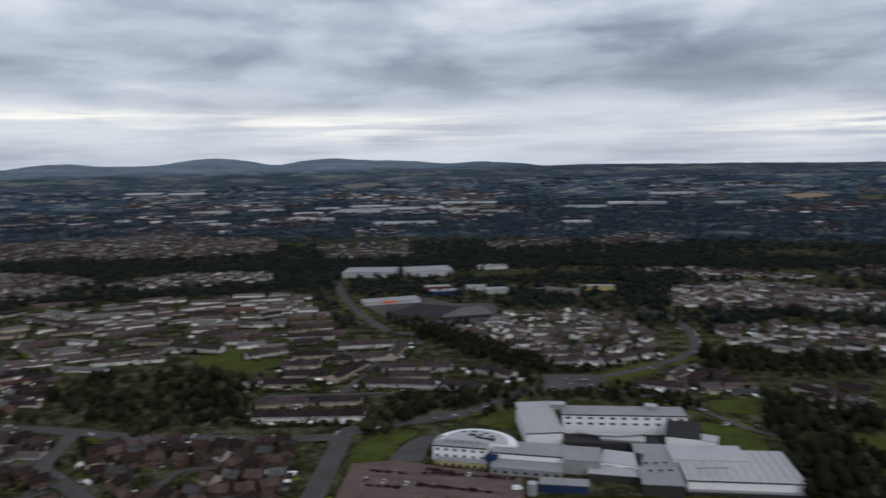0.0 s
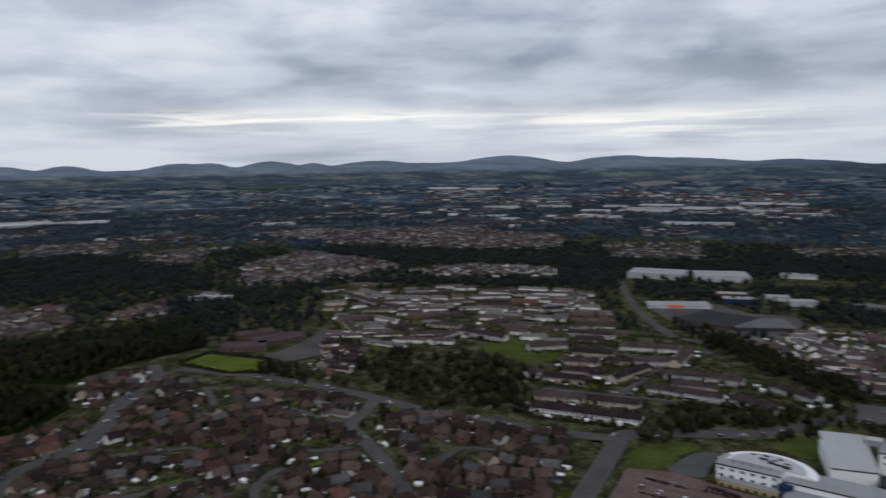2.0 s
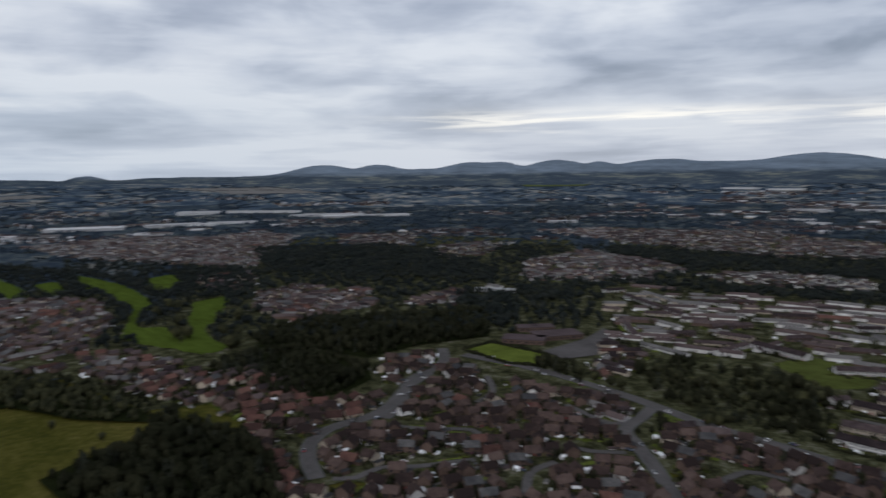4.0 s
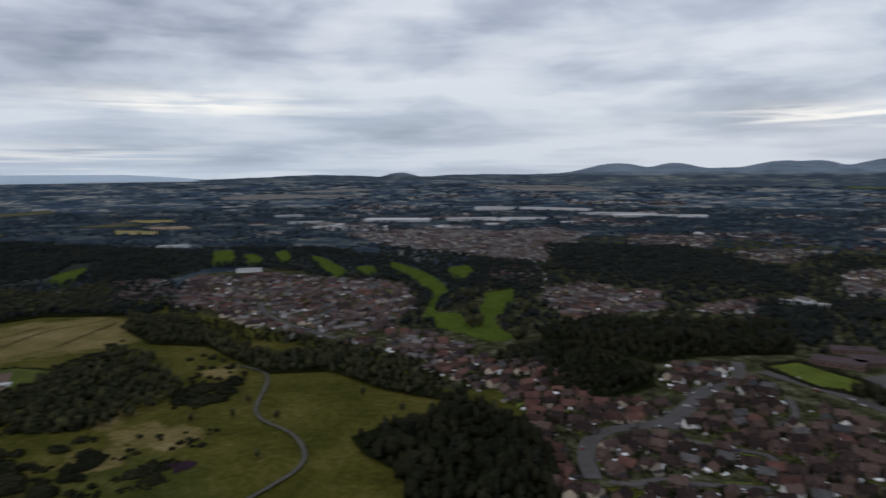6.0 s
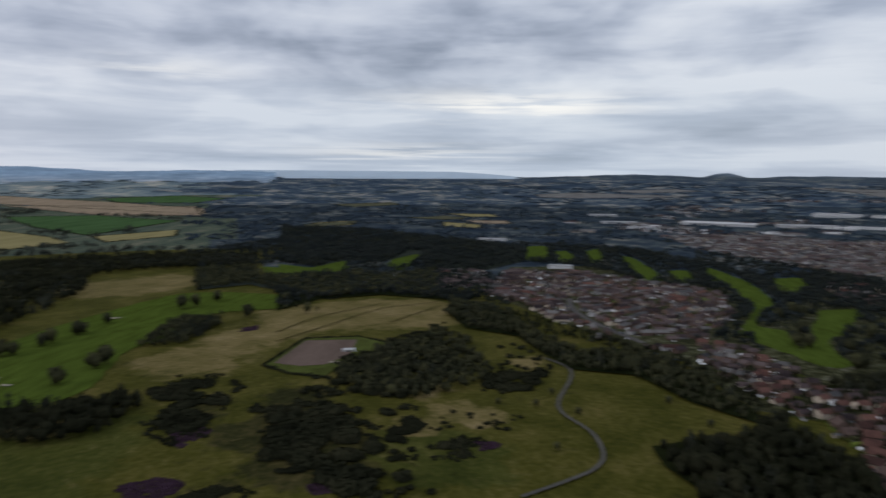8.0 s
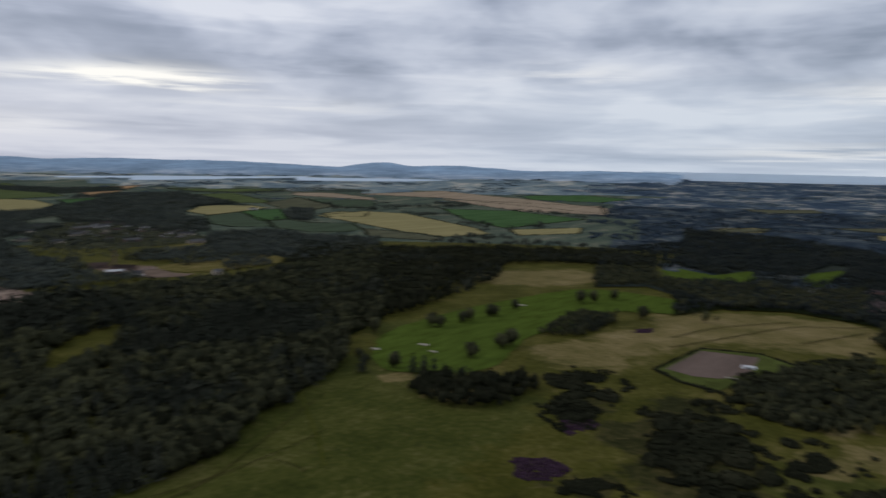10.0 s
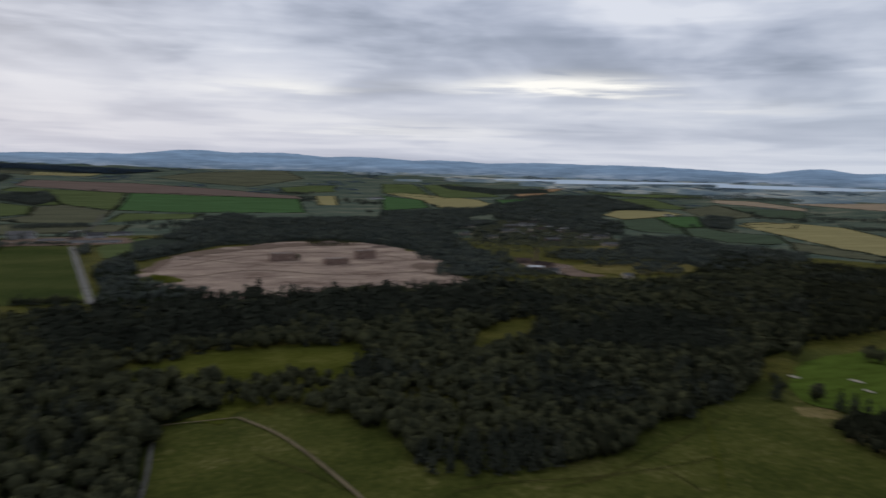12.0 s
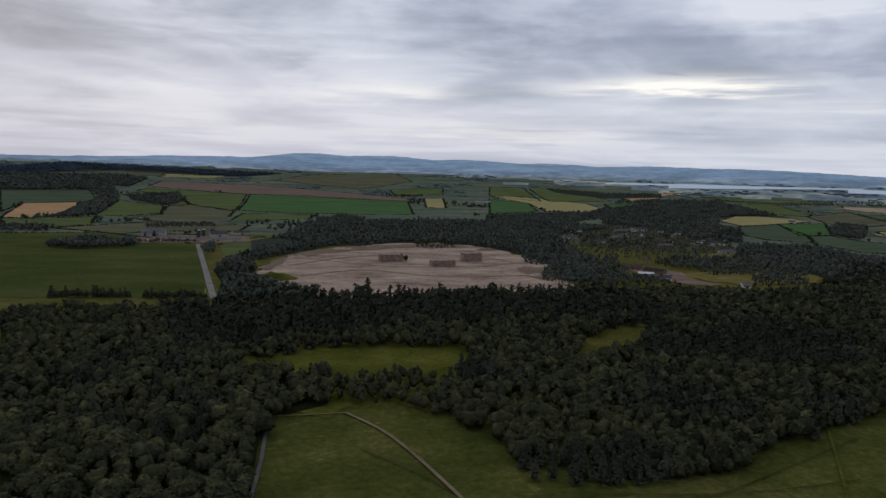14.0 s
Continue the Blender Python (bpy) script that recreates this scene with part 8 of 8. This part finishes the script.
kinds = [shed_model(True), shed_model(False)]
first = [True, True]
lawn_v, lawn_f, placed = [], [], []
for x, y in TAKEN:
    r = math.hypot(x, y)
    if r > 1250:
        continue
    for k in range(5):
        a, d = rs.uniform(0, 6.28), rs.uniform(5.6, 9.0)
        u, v = x + d * math.cos(a), y + d * math.sin(a)
        if np.min(np.hypot(homes[:, 0] - u, homes[:, 1] - v)) < 5.4 or not clear_of_roads((u, v), 4.5) or inside(np.array([(u, v)]), SCHOOL_PLOT)[0]:
            continue
        if k == 0 and len(placed) < 120 and r < 600:
            w = 0 if rs.random() < 0.6 else 1
            m = Matrix.Translation((u, v, 0.1)) @ Matrix.Rotation(rs.uniform(0, 3), 4, "Z")
            if first[w]:
                kinds[w].matrix_basis, first[w] = m, False
            else:
                copy_thing(kinds[w], m)
            placed.append((u, v))
        else:
            t, lw, ld, n = rs.uniform(0, 3.14), rs.uniform(1.6, 4.0), rs.uniform(1.4, 3.0), len(lawn_v)
            c, q = math.cos(t), math.sin(t)
            lawn_v += [(u + i * c - j * q, v + i * q + j * c, 0.34 + 0.0005 * (n % 400)) for i, j in ((-lw, -ld), (lw, -ld), (lw, ld), (-lw, ld))]
            lawn_f.append((n, n + 1, n + 2, n + 3))
for mid, along, front, l, depth in GARDENS:
    u = -l / 2
    while u < l / 2 - 3:
        w = rs.uniform(3, 6.5)
        for side, reach in ((1, rs.uniform(3, 6)), (-1, rs.uniform(3, 8))):
            if rs.random() < 0.55:
                c0 = mid + along * u + front * side * (depth / 2 + 0.8)
                n = len(lawn_v)
                lawn_v += [(q.x, q.y, 0.34 + 0.0005 * (n % 400)) for q in (c0, c0 + along * w, c0 + along * w + front * side * reach, c0 + front * side * reach)]
                lawn_f.append((n, n + 1, n + 2, n + 3) if side < 0 else (n + 3, n + 2, n + 1, n))
        u += w + rs.uniform(0.3, 2)
for line, half in STREETS:
    if half < 2.4:
        continue
    for i in range(1, len(line) - 2):
        if math.hypot(line[i].x, line[i].y) > 900:
            continue
        d = (line[i + 1] - line[i]).normalized()
        nrm = Vector((-d.y, d.x, 0))
        for side in (-1, 1):
            reach = 4.5 * noise.noise((line[i].x / 45, line[i].y / 45, side * 3.0)) + 1.2
            if reach > 0.5:
                c0, c1, n = line[i] + nrm * side * (half + 1.6), line[i + 1] + nrm * side * (half + 1.6), len(lawn_v)
                lawn_v += [(q.x, q.y, 0.34 + 0.0005 * (n % 400)) for q in (c0, c1, c1 + nrm * side * reach, c0 + nrm * side * reach)]
                lawn_f.append((n, n + 1, n + 2, n + 3) if side > 0 else (n + 3, n + 2, n + 1, n))
fences = []
for mid, along, front, l, depth in GARDENS:
    for u in np.arange(-l / 2, l / 2, 1.3):
        for side, reach in ((1, 6.5), (-1, 9.0)):
            if noise.noise((mid.x + u / 5, mid.y, side)) > -0.05:
                q = mid + along * float(u) + front * side * (depth / 2 + reach)
                fences.append((q.x, q.y))
plant("garden_hedges", np.array(fences) + rng.uniform(-0.4, 0.4, (len(fences), 2)), 1.6, "dark clipped hedges of terrace gardens", low=True, detail=2, category="hedge", leaf="dark_leaf")
tagged(mesh_object("garden_lawns", lawn_v, lawn_f, M["garden_lawn"]), "small bright green back-garden lawns", "grass", kind="stuff")



# ---------- greenery of the town and hedges of the farmland ----------
def cells(points, size):
    return {(int(x // size), int(y // size)) for x, y in points}


def turned(a0, a1, r0, r1, gap):
    """Loose points over a sector of the plan, turns in degrees to the left of north."""
    n = int(0.5 * radians(a1 - a0) * (r1 * r1 - r0 * r0) / (gap * gap))
    r = np.sqrt(rng.uniform(r0 * r0, r1 * r1, n))
    a = np.radians(rng.uniform(a0, a1, n))
    return np.stack([-r * np.sin(a), r * np.cos(a)], 1)


def town_trees(a0, a1, r0, r1, gap, height, bare, estate_share):
    p = turned(a0, a1, r0, r1, gap)
    size = 6.0 if r0 < 600 else 11.0
    built = cells(TAKEN, size) | cells(BUILT, size)
    street = cells([(v.x, v.y) for line, half in STREETS for v in line], size)
    street |= {(i + u, j + w) for i, j in street for u in (-1, 0, 1) for w in (-1, 0, 1) if (u == 0 or w == 0)}
    keep = np.array([(int(x // size), int(y // size)) not in built and (int(x // size), int(y // size)) not in street for x, y in p])
    for poly in OPEN:
        keep &= ~inside(p, poly)
    homes = np.zeros(len(p), bool)
    for poly in [e[0] for e in ESTATES] + [LEFT_ESTATE, NEAR_ESTATE, MID_ESTATE, RED_ESTATE, TERRACES]:
        homes |= inside(p, poly)
    lush = np.array([noise.noise((x / 140, y / 140, 4.0)) for x, y in p])
    keep &= np.where(homes, rng.random(len(p)) < estate_share, lush > bare)
    return p[keep], homes[keep]


OPEN.append(SCHOOL_PLOT)
near_homes = np.array([q for q in TAKEN if math.hypot(*q) < 640])
shrubs, hedges_v = [], []
for x, y in near_homes:
    for k in range(9):
        a, d = rng.uniform(0, 6.28), rng.uniform(4.8, 8.5)
        u, v = x + d * math.cos(a), y + d * math.sin(a)
        if np.min(np.hypot(near_homes[:, 0] - u, near_homes[:, 1] - v)) > 4.7 and clear_of_roads((u, v), 2.2) and not inside(np.array([(u, v)]), SCHOOL_PLOT)[0]:
            if k < 6:
                shrubs.append((u, v))
            else:
                w = rng.uniform(0, 3.14)
                hedges_v += [(u + i * math.cos(w), v + i * math.sin(w)) for i in (-2.4, -0.8, 0.8, 2.4)]
pick = rng.random(len(shrubs))
plant("garden_trees", np.array(shrubs)[pick < 0.4], 5.2, "small dark garden trees between estate houses", 0.1, 1, leaf="dark_leaf")
plant("garden_shrubs", np.array(shrubs)[pick >= 0.4], 2.2, "dark rounded shrubs in estate gardens", low=True, detail=1, category="shrub", leaf="leaf", spread=1.2)
plant("garden_hedges", np.array(hedges_v), 1.3, "yellow-green clipped hedges between estate gardens", low=True, detail=2, category="hedge", leaf="hedge_leaf")
turf_v, turf_f = [], []
for x, y in near_homes:
    a, d, w, l, h = rng.uniform(0, 6.28), rng.uniform(6.5, 9.5), rng.uniform(0, 3.14), rng.uniform(1.6, 4.0), rng.uniform(1.4, 2.6)
    u, v = x + d * math.cos(a), y + d * math.sin(a)
    if np.min(np.hypot(near_homes[:, 0] - u, near_homes[:, 1] - v)) > 5.5 and clear_of_roads((u, v), 3.5) and not inside(np.array([(u, v)]), SCHOOL_PLOT)[0]:
        turf_f.append(tuple(range(len(turf_v), len(turf_v) + 4)))
        turf_v += [(u + p * l * math.cos(w) - q * h * math.sin(w), v + p * l * math.sin(w) + q * h * math.cos(w), land(u, v) + 0.5) for p, q in ((-1, -1), (1, -1), (1, 1), (-1, 1))]
tagged(mesh_object("garden_lawns", turf_v, turf_f, M["garden_lawn"]), "small bright green lawns between estate houses", "grass", kind="stuff")
bits = []
spots = np.array([q for q in TAKEN if math.hypot(*q) < 1250])
near = np.hypot(spots[:, 0], spots[:, 1]) < 640
for x, y in np.concatenate([spots[rng.random(len(spots)) < 0.75], spots[near]]):
    a, d = rng.uniform(0, 6.28), rng.uniform(6.0, 10.0)
    u, v = x + d * math.cos(a), y + d * math.sin(a)
    if np.min(np.hypot(spots[:, 0] - u, spots[:, 1] - v)) > 5.2 and clear_of_roads((u, v), 2.5) and not inside(np.array([(u, v)]), SCHOOL_PLOT)[0]:
        bits.append((u, v, rng.uniform(0, 3.1), rng.uniform(1.8, 5.5), rng.uniform(1.6, 2.8)))
joined_houses("garden_buildings", bits, "small pale garages, porches and sheds between houses", 0.42, walls=(0.8, 0.1, 0.1), roofs=(0.48, 0.14, 0.38), last="white_panel")
p = turned(-40, 84, 1650, 3500, 30.0)
bearing = np.degrees(np.arctan2(-p[:, 0], p[:, 1]))
core = (bearing > -3) & (bearing < 24) & (np.hypot(*p.T) > 1900)
keep = np.array([noise.noise((x / 300, y / 300, 12.0)) + 0.3 * noise.noise((x / 90, y / 90, 3.0)) for x, y in p]) > np.where(core, 0.10, 0.34)
for poly in OPEN + [e[0] for e in ESTATES]:
    keep &= ~inside(p, poly)
joined_houses("far_town", [(x, y, 0.5 * noise.noise((x / 200, y / 200, 0)), rng.uniform(9, 30), rng.uniform(8, 13)) for x, y in p[keep]], "far town of pale houses and roofs among trees", 0.8, walls=(0.5, 0.15, 0.35), roofs=(0.62, 0.32, 0.06), far=True, last="metal_roof")
# pale works and stores of the industrial belts
p = np.concatenate([turned(-4, 34, 2250, 2950, 58.0), turned(54, 84, 1900, 2500, 62.0)])
keep = np.array([noise.noise((x / 200, y / 200, 22.0)) for x, y in p]) > 0.1
for poly in OPEN + [e[0] for e in ESTATES]:
    keep &= ~inside(p, poly)
joined_houses("far_works", [(x, y, 0.3 * noise.noise((x / 300, y / 300, 0)) + math.atan2(-x, y), rng.uniform(16, 60), rng.uniform(9, 16)) for x, y in p[keep]], "pale far sheds and stores of an industrial estate", 0.8, walls=(0.7, 0.3, 0.0), roofs=(0.40, 0.48, 0.12), far=True, last="metal_roof")
for a0, a1, r0, r1, gap, hgt, bare, share in ((-40, 45, 300, 690, 6.5, 5.6, 0.12, 0.5), (-40, 74, 690, 1500, 12.0, 9.0, -0.42, 0.7), (-40, 60, 1500, 2900, 22.0, 7.5, -0.45, 0.5), (60, 114, 1500, 2900, 22.0, 7.5, -0.12, 0.5)):
    p, homes = town_trees(a0, a1, r0, r1, gap, hgt, bare, share)
    plant("garden_trees", p[homes], hgt * 0.62, "garden trees and hedges between the houses", 0.08, 1 if r0 < 600 else 2)
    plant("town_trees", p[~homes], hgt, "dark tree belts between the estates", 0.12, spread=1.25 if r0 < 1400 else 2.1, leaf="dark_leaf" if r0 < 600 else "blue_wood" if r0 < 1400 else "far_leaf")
p, homes = town_trees(45, 80, 300, 690, 6.5, 7, 9.0, 0.5)
plant("garden_trees", p[homes], 3.8, "garden trees and hedges between the houses", 0.08, 1, leaf="dark_leaf")
p, homes = town_trees(74, 112, 600, 1500, 13.0, 7, 9.0, 0.6)
plant("garden_trees", p[homes], 6.0, "garden trees and hedges between the houses", 0.08, 2, leaf="dark_leaf")
p = turned(-45, 205, 2900, 4250, 36.0)
belt = np.array([noise.noise((x / 300, y / 300, 9.0)) + 0.7 * noise.noise((x / 110, y / 110, 1.0)) for x, y in p])
keep = belt > np.where(p[:, 1] > 0, -0.02, 0.22)
for poly in OPEN:
    keep &= ~inside(p, poly)
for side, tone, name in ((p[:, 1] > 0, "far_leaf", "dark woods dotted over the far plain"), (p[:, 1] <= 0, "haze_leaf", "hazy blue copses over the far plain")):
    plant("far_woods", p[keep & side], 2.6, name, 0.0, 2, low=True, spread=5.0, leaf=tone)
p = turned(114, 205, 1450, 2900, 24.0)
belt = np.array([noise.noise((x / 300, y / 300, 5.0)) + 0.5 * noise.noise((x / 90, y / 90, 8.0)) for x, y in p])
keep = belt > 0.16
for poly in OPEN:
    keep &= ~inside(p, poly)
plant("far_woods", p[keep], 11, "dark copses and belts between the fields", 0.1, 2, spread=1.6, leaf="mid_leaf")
line = []
for poly in HEDGED:
    for (x0, y0), (x1, y1) in zip(poly, poly[1:] + poly[:1]):
        l = math.hypot(x1 - x0, y1 - y0)
        if math.hypot(x0, y0) > 1200 and l > 60:
            line += [(x0 + (x1 - x0) * u, y0 + (y1 - y0) * u) for u in np.arange(0, 1, 9.0 / l) if noise.noise((x0 + u * l / 60, y0, 3)) > -0.3]
line = [q for q in line if clear_of_roads(q, 7.0)]
plant("hedgerows", np.array(line) + rng.uniform(-1.5, 1.5, (len(line), 2)), 1.7, "dark hedgerows and bushes between fields", low=True, detail=2, spread=2.2, category="hedge", leaf="dark_leaf")
p = turned(205, 320, 300, 1900, 32.0)
plant("woodland", p[np.array([noise.noise((x / 160, y / 160, 6.0)) for x, y in p]) > 0.0], 11, "scattered dark trees behind the meadow", 0.2, 2, spread=1.4)
